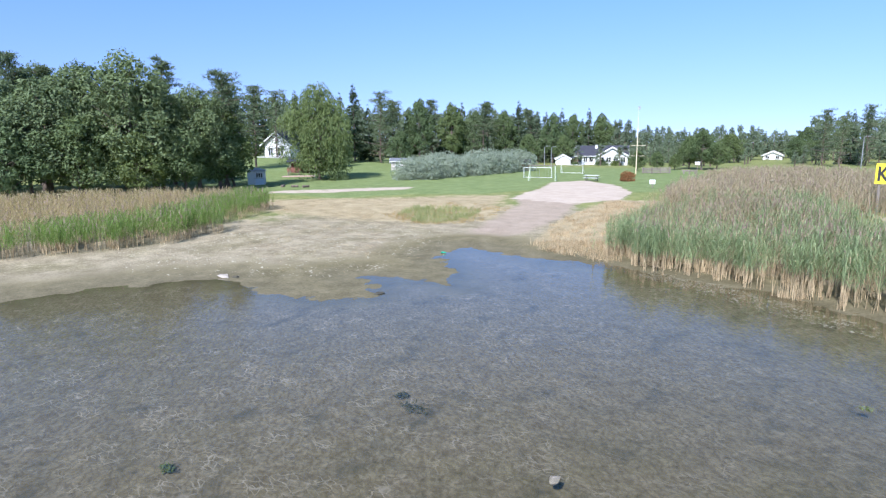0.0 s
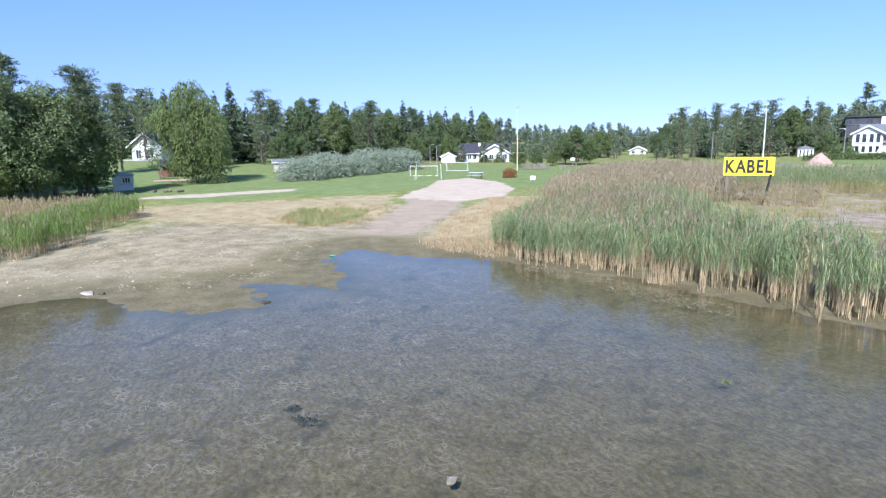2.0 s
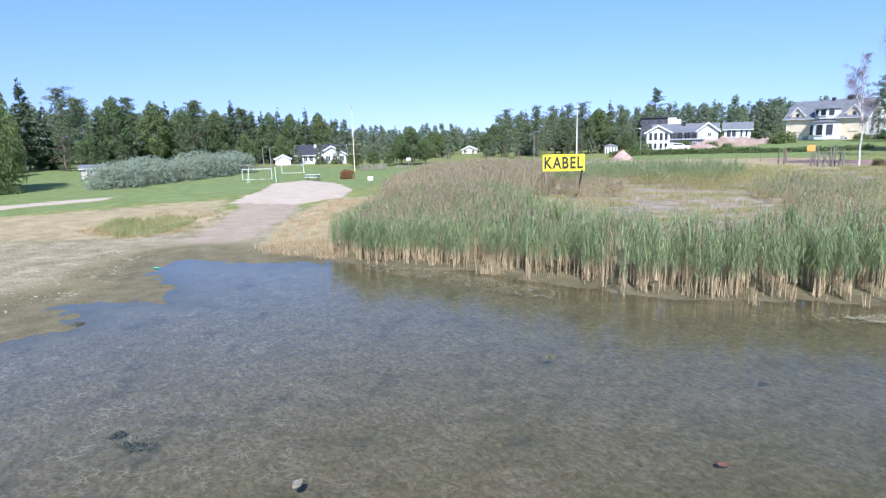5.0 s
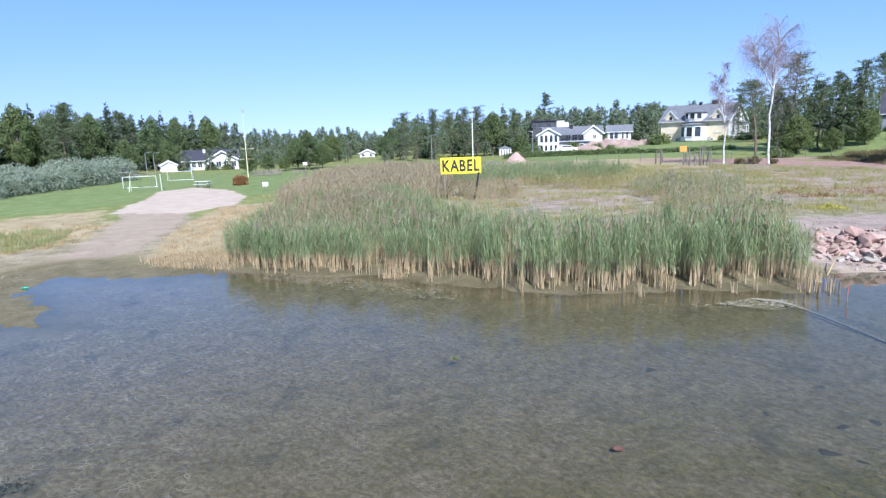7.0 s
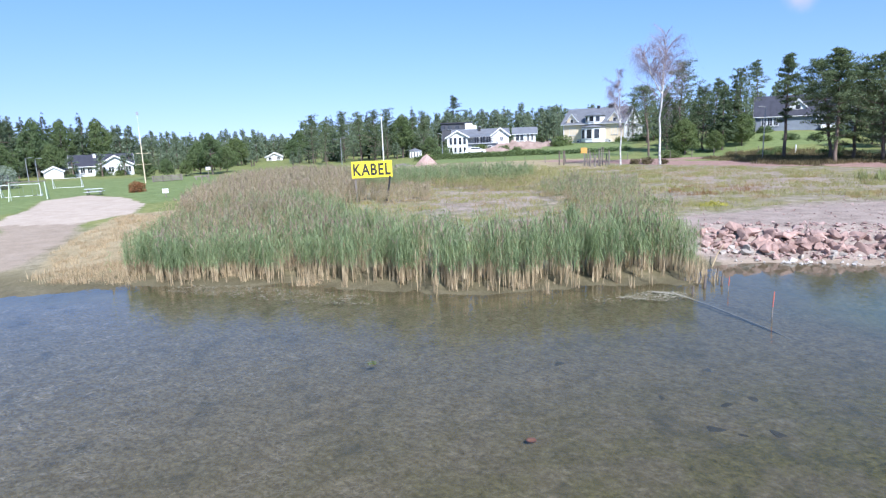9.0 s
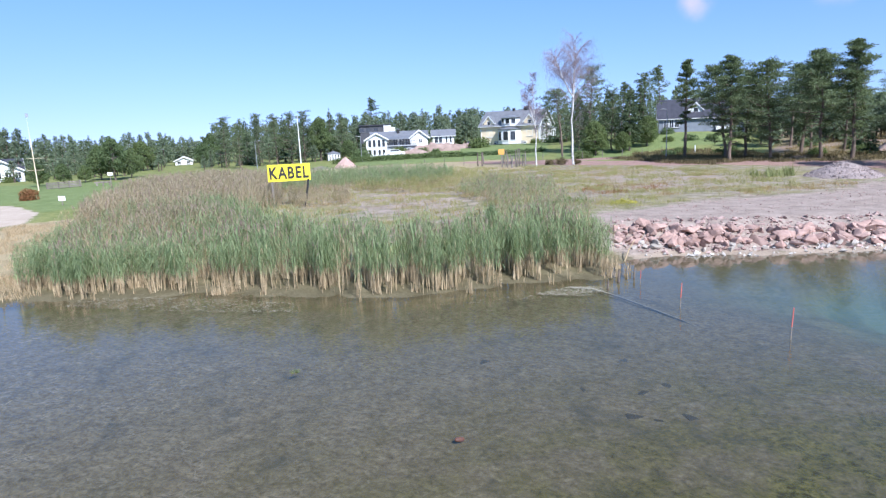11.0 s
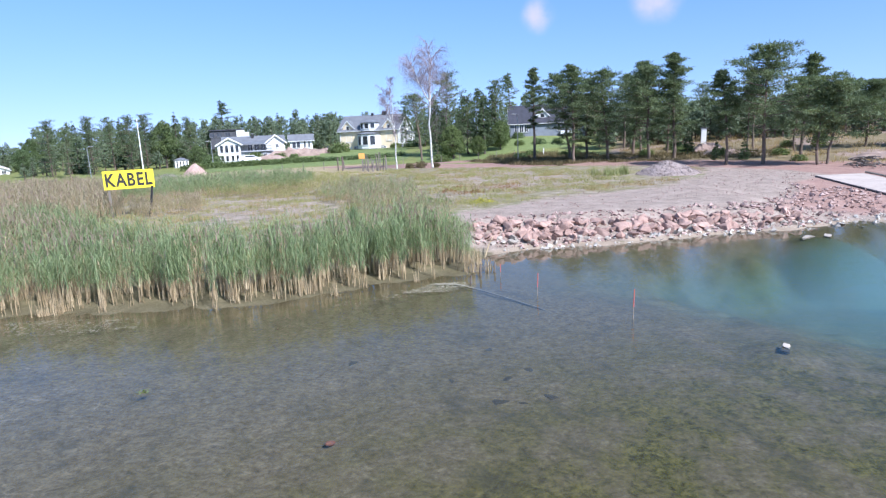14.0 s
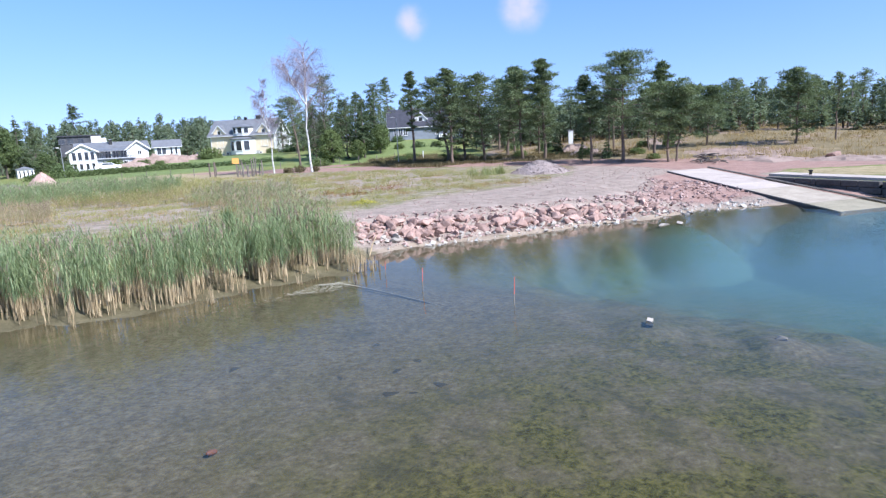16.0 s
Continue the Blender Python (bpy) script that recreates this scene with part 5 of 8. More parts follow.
for i, (az, r, key, h) in enumerate(((-12.8, 112, "leaf_a", 8.0), (-13.8, 116, "alder_c", 6.5), (-11.6, 118, "alder_c", 5.5), (-16.5, 110, "alder_c", 3.6), (-18.2, 108, "alder_c", 3.8), (-15.0, 112, "alder_c", 3.2),
        (-10.6, 150, "alder_c", 7.5), (-5.6, 150, "alder_c", 6.5), (-2.6, 126, "pine_c", 10.0), (-3.8, 136, "pine_low", 12.0), (-1.0, 134, "pine_low", 12.5), (0.6, 138, "pine_c", 12.5), (2.0, 136, "pine_low", 12.6), (3.2, 142, "pine_low", 13.2),
        (4.6, 144, "leaf_a", 11.4), (5.6, 148, "spruce_b", 13.5), (6.6, 156, "pine_low", 12.5), (9.4, 190, "pine_d", 18.5), (-5.0, 165, "leaf_a", 9.0), (7.2, 140, "alder_c", 5.0), (1.4, 146, "spruce_a", 12.5), (-2.0, 146, "spruce_b", 12.0))):
    x, y = polar(az, r)
    put(key, x, y, h, i * 83, 1.0, group="meadow trees")

# conifers beside the lit lawn, then the pines on the gravel's far edge
for i, (az, r, key, h) in enumerate((
        (30.0, 112, "pine_low", 17.0), (28.8, 112, "pine_low", 11.5), (30.4, 104, "alder_c", 6.5), (31.9, 110, "pine_low", 12.0), (32.6, 112, "pine_d", 13.0), (33.4, 108, "spruce_a", 12.0), (34.1, 118, "spruce_b", 12.5), (34.6, 120, "pine_low", 14.0),
        (34.9, 112, "alder_c", 6.0), (27.2, 132, "pine_c", 13.0), (28.6, 136, "pine_low", 12.0), (26.0, 146, "pine_low", 11.0), (32.8, 106, "alder_c", 4.0), (36.0, 140, "pine_d", 15.5), (41.8, 134, "leaf_a", 9.0), (29.6, 120, "spruce_b", 10.0), (31.4, 124, "spruce_a", 12.0))):
    x, y = polar(az, r)
    put(key, x, y, h, i * 97, 1.0, group="garden conifers")
for i, (x, y, h, r, low, lx, ly, puffs, dome) in enumerate((
        (57.1, 57.4, 11.6, 3.7, 0.30, -0.8, 0.5, 58, 0.62), (59.3, 52.6, 11.8, 3.2, 0.34, -0.3, 0.2, 54, 0.72), (61.0, 50.3, 12.8, 2.6, 0.30, -0.5, 0.5, 58, 0.80),
        (57.2, 40.4, 10.0, 2.0, 0.46, -0.7, 0.9, 34, 0.88), (58.9, 37.4, 12.1, 4.1, 0.40, 0.0, 0.0, 58, 0.66), (65.6, 37.4, 11.0, 2.1, 0.46, 0.3, -0.6, 34, 0.82),
        (60.3, 32.7, 8.6, 3.4, 0.42, 0.2, -0.3, 38, 0.45), (60.9, 32.2, 8.0, 2.4, 0.44, 0.4, -0.5, 24, 0.50), (75.4, 35.9, 7.6, 2.9, 0.30, 0.0, 0.0, 38, 0.72), (78.9, 26.8, 8.9, 3.1, 0.26, 0.0, 0.2, 44, 0.80),
        (52.4, 58.7, 12.4, 2.4, 0.36, 0.0, 0.0, 44, 0.78), (57.6, 62.0, 11.2, 2.9, 0.30, 0.0, 0.0, 46, 0.66), (55.2, 70.3, 13.4, 1.8, 0.50, 0.2, -0.2, 32, 0.76),
        (56.0, 63.7, 12.0, 3.3, 0.34, -1.4, 1.0, 48, 0.60), (63.0, 58.8, 12.6, 3.1, 0.34, 0.6, -0.8, 48, 0.72))):
    p = pine_tree(300 + i, h, r, low, 0.175, puffs, 130, "Scots pine with a grey-brown trunk beside the gravel", (lx, ly), dome, 1.25)
    p.matrix_world = pose(x, y, height_at(x, y) - 0.05)
    tagged(p, group="gravel edge pines")
for i, (x, y, key, h) in enumerate(((66.0, 44.0, "pine_b", 9.0), (68.0, 62.0, "pine_a", 12.0), (73.0, 70.0, "pine_b", 12.5), (72.0, 47.2, "pine_b", 10.5), (70.5, 41.0, "pine_c", 9.0), (66.5, 56.0, "pine_c", 11.0),
        (59.6, 43.4, "spruce_a", 2.6), (62.6, 42.0, "spruce_b", 3.2), (63.8, 50.5, "spruce_a", 4.0))):
    put(key, x, y, h, i * 71, 1.1, group="gravel edge pines", fit=0.95)
for i, (az, r, key, h) in enumerate((
        (55.0, 105, "pine_low", 10.0), (57.0, 112, "pine_low", 9.5), (59.2, 116, "spruce_b", 8.5), (61.0, 118, "pine_c", 9.8), (63.0, 120, "pine_low", 9.5), (65.0, 121, "alder_c", 7.0), (66.4, 104, "pine_a", 9.0),
        (68.6, 118, "pine_low", 9.4), (70.6, 116, "pine_c", 9.6), (72.4, 115, "pine_low", 9.0), (74.0, 86, "pine_d", 9.0), (75.5, 110, "pine_c", 9.4), (77.5, 108, "pine_a", 9.6), (52.6, 110, "pine_c", 10.5),
        (50.6, 120, "pine_a", 11.5), (48.0, 126, "pine_low", 12.0), (80.5, 104, "pine_low", 9.5), (84.0, 100, "pine_c", 10.0), (61.5, 82, "alder_c", 2.6))):
    x, y = polar(az, r)
    put(key, x, y, h, i * 59, 1.0, group="hillside trees")
for ob in TREES.values():
    drop(ob)

birch = bare_birch(31, 17.6, 6.6, "tall white-barked birch with bare purplish twigs", 2)
birch.matrix_world = pose(39.7, 73.4, height_at(39.7, 73.4), 0, 0, 20)
birch_small = bare_birch(32, 13.0, 3.0, "slender bare birch with a leaning trunk", 1)
birch_small.matrix_world = pose(35.4, 76.0, height_at(35.4, 76.0), 0, 0, 100)
old_pine = pine_tree(33, 11.6, 3.4, 0.76, puffs=18, per=70, label="old pine with a bare grey trunk and thin crown", lean=(-1.0, 0.2), thick=1.3)
old_pine.matrix_world = pose(49.0, 94.6, height_at(49.0, 94.6))
for i, (x, y, k) in enumerate(((39.0, 75.6, 0.9), (37.6, 76.4, 0.7), (40.6, 74.2, 0.6))):
    sb = bush(70 + i, 1.1 * k, 1.2 * k, 500, 0.12, M_UNDERGROWTH, "brown_shrub", "low brown twiggy shrub at the birch's foot", lobes=8)
    sb.matrix_world = pose(x, y, height_at(x, y))
    tagged(sb, group="brown shrubs")


# willows along the lawn, garden shrubs
w = bush(41, 3.9, 3.7, 7600, 0.155, M_WILLOW, "willow_bush", "rounded silver-green willow bush on the lawn")
w2 = bush(42, 3.4, 3.5, 6800, 0.155, M_WILLOW, "willow_bush", "rounded silver-green willow bush on the lawn")
for i, (x, y, k) in enumerate(((-51.9, 64.9, 0.95), (-51.4, 68.0, 0.84), (-52.6, 71.5, 1.08), (-51.0, 76.5, 0.94), (-51.8, 82.0, 1.18), (-51.2, 87.0, 1.0), (-52.4, 92.5, 1.15), (-54.6, 70.6, 0.95), (-55.6, 76.0, 1.0))):
    tagged(plant((w, w2)[i % 2], x, y, k, 40 * i), group="willow bushes")
drop(w)
drop(w2)
rb = bush(43, 0.95, 1.35, 1600, 0.12, M_REDWEED, "flowering_bush", "low green bush with red-orange flowers on the lawn", lobes=10)
rb.matrix_world = pose(-25.7, 74.4, height_at(-25.7, 74.4))
gb = bush(44, 1.6, 1.5, 900, 0.2, M_LEAF, "garden_bush", "rounded dark green garden bush", lobes=10)
for i, (x, y, k) in enumerate(((-47.5, 121.5, 0.9), (-44.5, 122.0, 0.8), (-52.5, 119.5, 0.6), (35.0, 127.0, 0.7), (61.0, 131.0, 0.9), (63.5, 127.0, 1.2), (66.5, 126.0, 1.1),  
                          (28.0, 132.0, 1.2), (19.5, 134.0, 1.5), (-59.9, 57.6, 0.9), (48.5, 86.5, 1.0), (53.5, 93.0, 0.9), (69.5, 101.0, 1.0), (74.5, 100.5, 0.9), (60.5, 70.0, 0.6), (57.6, 64.5, 0.55), (62.5, 56.0, 0.7), (66.0, 53.0, 0.8), (65.0, 47.0, 0.7), (67.0, 40.5, 0.6), (63.0, 36.0, 0.5), (70.5, 58.0, 0.9), (64.0, 72.0, 0.8), (72.0, 66.0, 0.9), (56.0, 75.0, 0.7), (60.5, 78.0, 0.8), (74.0, 44.0, 0.6), (47.2, 133.0, 1.7), (33.2, 131.0, 0.8), (69.0, 92.5, 0.7), (72.0, 90.5, 0.8), (75.5, 89.0, 0.7), (79.0, 87.0, 0.9), (66.5, 95.0, 0.6), (82.0, 84.0, 0.8))):
    tagged(plant(gb, x, y, k, 70 * i), group="garden bushes")
drop(gb)


def hedge(name, label, a, b, h, wide, n):
    rng = np.random.default_rng(5)
    s = Soup()
    t = np.sort(rng.random(n))
    x, y = a[0] + (b[0] - a[0]) * t, a[1] + (b[1] - a[1]) * t
    c = np.stack([x + rng.normal(size=n) * wide / 3, y + rng.normal(size=n) * wide / 3, land_height(x, y) + h * rng.random(n) ** 0.7], 1)
    s.add(*cards(c, 0.24, rng, 0.4, 1.4))
    return tagged(s.make(name, M_LEAF), label, "hedge", kind="stuff")


hedge("hedge", "long low clipped dark green hedge by the road", (12, 121), (37, 115), 0.95, 1.0, 3600)
hedge("hedge", "low clipped dark green hedge before the cream house", (37, 115), (52, 108), 0.7, 0.9, 1600)


def far_wood():
    """Woods behind the fields, as one mass of trees."""
    rng = np.random.default_rng(77)
    kinds = []
    for k in range(5):
        (v, f), _ = broad_crown(rng, 13, 2.7, 1.2, 330, 0.66, 15)
        kinds.append((v, f))
    for k in range(4):
        c = np.concatenate([lobe_points(rng, 25, np.array([rng.normal() * (14.5 - z) * 0.13, rng.normal() * (14.5 - z) * 0.13, z]), (0.45 + (14.5 - z) * 0.14, 0.45 + (14.5 - z) * 0.14, 0.8), 0.3) for z in np.linspace(4.0, 12.6, 14)])
        kinds.append(cards(c, 0.52, rng, 0.8, 1.8))
    for k in range(4):
        kinds.append(spruce_arrays(rng, 13, 2.0, 330, 0.75))
    rows = []
    for az0, az1, r0, r1, h0, h1, n in ((-60, -50, 140, 175, 15, 18, 28), (-52, -38, 146, 180, 14, 17.5, 40), (-38, -27, 150, 185, 14, 17.0, 34), (-28, -19, 168, 205, 12, 15, 30), (-22, -8, 215, 270, 9.5, 13, 44),
                                       (-9, -5, 190, 230, 8, 10.5, 12), (-4.6, 9, 165, 205, 11.5, 15, 42), (8, 20, 178, 225, 11.5, 15, 42), (18, 30, 190, 235, 10.5, 14, 38), (28, 44, 150, 190, 9, 13.5, 40),
                                       (43, 64, 124, 165, 7.5, 11, 64), (62, 90, 112, 150, 7.5, 10.5, 70), (44, 60, 100, 122, 4.5, 8.5, 56), (58, 92, 98, 112, 4.0, 7.0, 70), (-92, -60, 84, 130, 12, 17, 46), (-6, 9, 140, 158, 3.5, 5.5, 26), (8, 20, 160, 178, 3.5, 5.5, 20), (-50, -19, 140, 152, 3.5, 6.0, 40), (27, 36, 118, 140, 3.5, 6, 14), (-24, -5, 128, 165, 2.6, 5.5, 52), (-22, -7, 172, 210, 7.5, 10.5, 30), (-4, 30, 168, 200, 9, 13, 50)):
        for i in range(n):
            rows.append((az0 + (az1 - az0) * (i + rng.random()) / n, r0 + (r1 - r0) * rng.random() ** 1.4, 0.80 * rng.uniform(h0, h1)))
    s = Soup()
    for az, r, h in rows:
        if -8.7 < az < -6.0 and r < 184:
            continue
        x, y = polar(az, r)
        g = height_at(x, y)
        k = rng.choice(len(kinds), p=[.09] * 5 + [.0675] * 4 + [.07] * 4) if az < -3 else rng.choice(len(kinds), p=[.09] * 5 + [0.0375] * 4 + [.10] * 4) if r < 122 and az > 43 else rng.choice(len(kinds), p=[.07] * 5 + [.09] * 4 + [.0725] * 4)
        v, f = kinds[k]
        q = h / 13 * rng.uniform(0.9, 1.1) * (1.55 if h < 8.0 else 1.0)
        a = rng.uniform(0, 6.28)
        c, sn = math.cos(a), math.sin(a)
        vv = np.stack([(v[:, 0] * c - v[:, 1] * sn) * q + x, (v[:, 0] * sn + v[:, 1] * c) * q + y, v[:, 2] * h / 13 + g], 1)
        s.add(vv, f)
        s.tube([(x, y, g - 0.2), (x, y, g + h * 0.6), (x, y, g + h * 0.9)], [0.16, 0.1, 0.04], 4, 1)
    return tagged(s.make("far_wood", [M_HAZYWOOD, M_PINEBARK]), "mixed dark green forest of pine, spruce and birch, paled with painted haze", "forest", kind="stuff")


far_wood()

# ---- houses ----
def gable_block(parent, l, d, eave, ridge, wall, roof, at=(0, 0, 0), turn=0.0, over=0.45, base=0.0, wall_name="wall", trim=None):
    """Walls with gables under a pitched roof; the ridge runs along local x."""
    m = Matrix.Translation(at) @ Matrix.Rotation(turn, 4, "Z")

    def put_in(ob):
        ob.matrix_local = m
        return ob

    x, y = l / 2, d / 2
    s = Soup()
    s.add([(-x, -y, -1.2), (x, -y, -1.2), (x, y, -1.2), (-x, y, -1.2), (-x, -y, eave), (x, -y, eave), (x, y, eave), (-x, y, eave)], [[0, 1, 5, 4], [1, 2, 6, 5], [2, 3, 7, 6], [3, 0, 4, 7]])
    s.add([(-x, -y, eave), (-x, y, eave), (-x, 0, ridge), (x, -y, eave), (x, y, eave), (x, 0, ridge)], [[1, 0, 2], [3, 4, 5]])
    w = put_in(s.make(wall_name, wall, parent))
    if base:
        b = Soup().box(0, 0, base / 2 - 0.6, l + 0.06, d + 0.06, base + 1.2)
        put_in(b.make("plinth", M_PLINTH, parent))
    k = (ridge - eave) / y
    th = 0.16
    for sg in (-1, 1):
        xo, yo = x + over, y + over
        ze = eave - over * k
        r = Soup()
        top = [(-xo, sg * yo, ze + th), (xo, sg * yo, ze + th), (xo, 0, ridge + th + 0.02), (-xo, 0, ridge + th + 0.02)]
        low = [(px, py, pz - th) for px, py, pz in top]
        f = [[0, 1, 2, 3], [7, 6, 5, 4], [0, 4, 5, 1], [1, 5, 6, 2], [2, 6, 7, 3], [3, 7, 4, 0]]
        r.add(top + low, f if sg < 0 else [q[::-1] for q in f])
        rf = put_in(r.make("roof", roof, parent))
        rb = Soup()
        n = max(6, int(xo * 2 / 0.9))
        for i in range(n + 1):
            px = -xo + 2 * xo * i / n
            rb.add([(px - .03, sg * yo, ze + th + .01), (px + .03, sg * yo, ze + th + .01), (px + .03, 0, ridge + th + .03), (px - .03, 0, ridge + th + .03),
                    (px - .03, sg * yo, ze + th + .05), (px + .03, sg * yo, ze + th + .05), (px + .03, 0, ridge + th + .07), (px - .03, 0, ridge + th + .07)],
                   [[4, 5, 6, 7], [0, 4, 7, 3], [1, 2, 6, 5], [0, 1, 5, 4]])
        seam = rb.make("seam", roof, rf)
        for ex in (-1, 1):
            bb = Soup()
            px = ex * (xo + 0.02)
            q = [(px - .03, sg * yo, ze - .1), (px + .03, sg * yo, ze - .1), (px + .03, 0, ridge - .1), (px - .03, 0, ridge - .1)]
            q2 = [(a, b, c + .30) for a, b, c in q]
            bb.add(q + q2, [[0, 3, 2, 1], [4, 5, 6, 7], [0, 1, 5, 4], [1, 2, 6, 5], [2, 3, 7, 6], [3, 0, 4, 7]])
            put_in(bb.make("bargeboard", trim or M_WHITE, parent))
        g = Soup().box(0, sg * (yo + 0.02), ze + 0.06, xo * 2, 0.10, 0.12)
        put_in(g.make("gutter", trim or M_WHITE, parent))
    return m


def window(parent, m, face, u, z, w, h, l, d, bars=1, frame_mat=None):
    """A framed window on one face of a block: f front, b back, l and r the gable ends."""
    turn, off = {"f": (0, d / 2), "b": (math.pi, d / 2), "l": (-math.pi / 2, l / 2), "r": (math.pi / 2, l / 2)}[face]
    fm = m @ Matrix.Rotation(turn, 4, "Z") @ Matrix.Translation((u, -off, z))
    wd = Soup()
    t = 0.09
    for cx, cz, sx, sz in ((0, h / 2, w + t, t), (0, -h / 2, w + t, t), (-w / 2, 0, t, h + t), (w / 2, 0, t, h + t)):
        wd.box(cx, -0.02, cz, sx, 0.12, sz)
    for i in range(bars):
        wd.box(-w / 2 + w * (i + 1) / (bars + 1), -0.02, 0, 0.06, 0.09, h)
    ob = wd.make("window", frame_mat or M_WHITE, parent)
    ob.matrix_local = fm
    p = Soup().box(0, 0.0, 0, w, 0.05, h).make("pane", M_GLASS, ob)
    sill = Soup().box(0, -0.07, -h / 2 - 0.07, w + 0.2, 0.16, 0.04).make("sill", M_GREYSTEEL, ob)
    return ob


def door(parent, m, face, u, w, h, l, d, mat, z0=0.15):
    turn, off = {"f": (0, d / 2), "l": (-math.pi / 2, l / 2), "r": (math.pi / 2, l / 2)}[face]
    fm = m @ Matrix.Rotation(turn, 4, "Z") @ Matrix.Translation((u, -off, z0))
    s = Soup().box(0, -0.02, h / 2, w, 0.08, h)
    ob = s.make("door", mat, parent)
    ob.matrix_local = fm
    fr = Soup()
    for cx, cz, sx, sz in ((0, h + 0.04, w + 0.2, 0.1), (-w / 2 - .05, h / 2, 0.1, h), (w / 2 + .05, h / 2, 0.1, h)):
        fr.box(cx, -0.03, cz, sx, 0.12, sz)
    fr.make("door_frame", M_WHITE, ob)
    Soup().box(w * 0.38, -0.08, h * 0.48, 0.04, 0.05, 0.14).make("handle", M_GREYSTEEL, ob)
    return ob


def chimney(parent, x, y, z, w=0.7, h=1.2, mat=None):
    s = Soup().box(x, y, z + h / 2 - 0.4, w, w, h + 0.8)
    c = s.make("chimney", mat or M_BLACK, parent)
    Soup().box(x, y, z + h + 0.05, w + 0.16, w + 0.16, 0.1).make("cap", M_GREYSTEEL, c)
    return c


def seat(x, y, turn):
    return pose(x, y, height_at(x, y), 0, 0, turn)


# farmhouse with a dark roof
fh = thing("farmhouse", "low white house with dark roof and a gabled wing", "house", pose(-50.0, 128.0, 0.75, 0, 0, 21))
m = gable_block(fh, 10.4, 6.0, 2.1, 3.95, M_WHITE, M_ROOF_DARK)
for u in (-4.6, -3.4, -2.2):
    window(fh, m, "f", u, 1.15, 0.8, 1.1, 11, 6)
chimney(fh, -1.2, -0.8, 3.5, 0.5, 0.7, M_WHITE)
m = gable_block(fh, 5.0, 6.2, 2.0, 3.75, M_WHITE, M_ROOF_DARK, (2.2, -2.6, 0), math.pi / 2, wall_name="wing_wall")
for u in (-2.2, -0.75, 0.75, 2.2):
    window(fh, m, "l", u, 1.15, 0.95, 1.15, 5.0, 6.2)
for x, y, l, turn in ((-57.8, 125.6, 3.4, 95), (-56.4, 122.0, 3.8, 115)):
    sh = thing("shed", "small white garden shed with pale roof", "shed", seat(x, y, turn), "garden sheds")
    m = gable_block(sh, 3.2, 3.0, 1.3, 2.1, M_WHITE, M_ROOF_GREY, over=0.25)
    door(sh, m, "l", 0.3, 0.8, 1.3, 3.2, 3.0, M_WHITE, 0.05)

# white house up on the west lawn
wh = thing("house", "white gabled house partly hidden by trees", "house", pose(-103.7, 86.2, 2.9, 0, 0, 10))
m = gable_block(wh, 9.0, 7.0, 2.9, 5.2, M_WHITE, M_ROOF_DARK, turn=math.pi / 2, over=0.7)
for u, w in ((-1.9, 1.2), (0.8, 1.6)):
    window(wh, m, "l", u, 1.2, w, 1.7, 9, 7)
window(wh, m, "l", 0.0, 3.6, 1.0, 0.9, 9, 7)
box_part("terrace", wh, M_PLINTH, (0, -6.0, 0.05), (8, 3, 0.3))
sh = thing("shed", "low pinkish-white shed behind the willows", "shed", seat(-67.2, 79.6, 40), "garden sheds")
m = gable_block(sh, 3.4, 2.6, 1.45, 1.85, M_PINKWHITE, M_ROOF_GREY, over=0.25)
window(sh, m, "f", -0.6, 0.95, 0.8, 0.6, 3.4, 2.6)

# far white house across the meadow
fw = thing("house", "far white house with a pale roof across the meadow", "house", pose(-22.9, 178.5, 0.5, 0, 0, 5))
m = gable_block(fw, 5.0, 4.4, 1.4, 2.4, M_WHITE, M_PLINTH, turn=math.pi / 2)
for u in (-1.2, 1.1):
    window(fw, m, "l", u, 0.9, 0.9, 0.8, 5.0, 4.4)
fw2 = thing("house", "small white cottage by the pines", "house", pose(-4.6, 158.0, 0.9, 0, 0, 2))
m = gable_block(fw2, 3.4, 2.6, 1.0, 1.7, M_WHITE, M_ROOF_GREY, over=0.2)
window(fw2, m, "f", 0.4, 0.7, 0.7, 0.5, 3.4, 2.6)

# white two-storey house on the mound
mh = thing("villa", "white villa with grey roof, balcony and grey basement", "house", pose(28.5, 137.5, 1.75, 0, 0, -10))
m = gable_block(mh, 12.6, 7.0, 3.8, 5.3, M_WHITE, M_ROOF_GREY, (0.8, 2.0, 0))
for u in (-1.0, 0.4, 1.8, 3.2):
    window(mh, m, "f", u, 2.9, 1.1, 1.5, 12.6, 7)
chimney(mh, 0.6, 1.0, 4.6, 0.6, 1.3)
m = gable_block(mh, 6.0, 4.6, 3.8, 5.1, M_WHITE, M_ROOF_GREY, (-4.6, -1.6, 0), math.pi / 2)
for u in (-1.5, -0.5, 0.6, 1.6):
    window(mh, m, "l", u, 2.9, 0.7, 1.6, 6.0, 4.6, 0)
    window(mh, m, "l", u, 0.9, 0.6, 1.2, 6.0, 4.6, 0)
m = gable_block(mh, 5.0, 3.9, 1.5, 3.0, M_WHITE, M_ROOF_GREY, (5.1, -1.2, 2.4), math.pi / 2)
window(mh, m, "l", 0.3, 0.7, 0.7, 0.8, 5.0, 3.9)
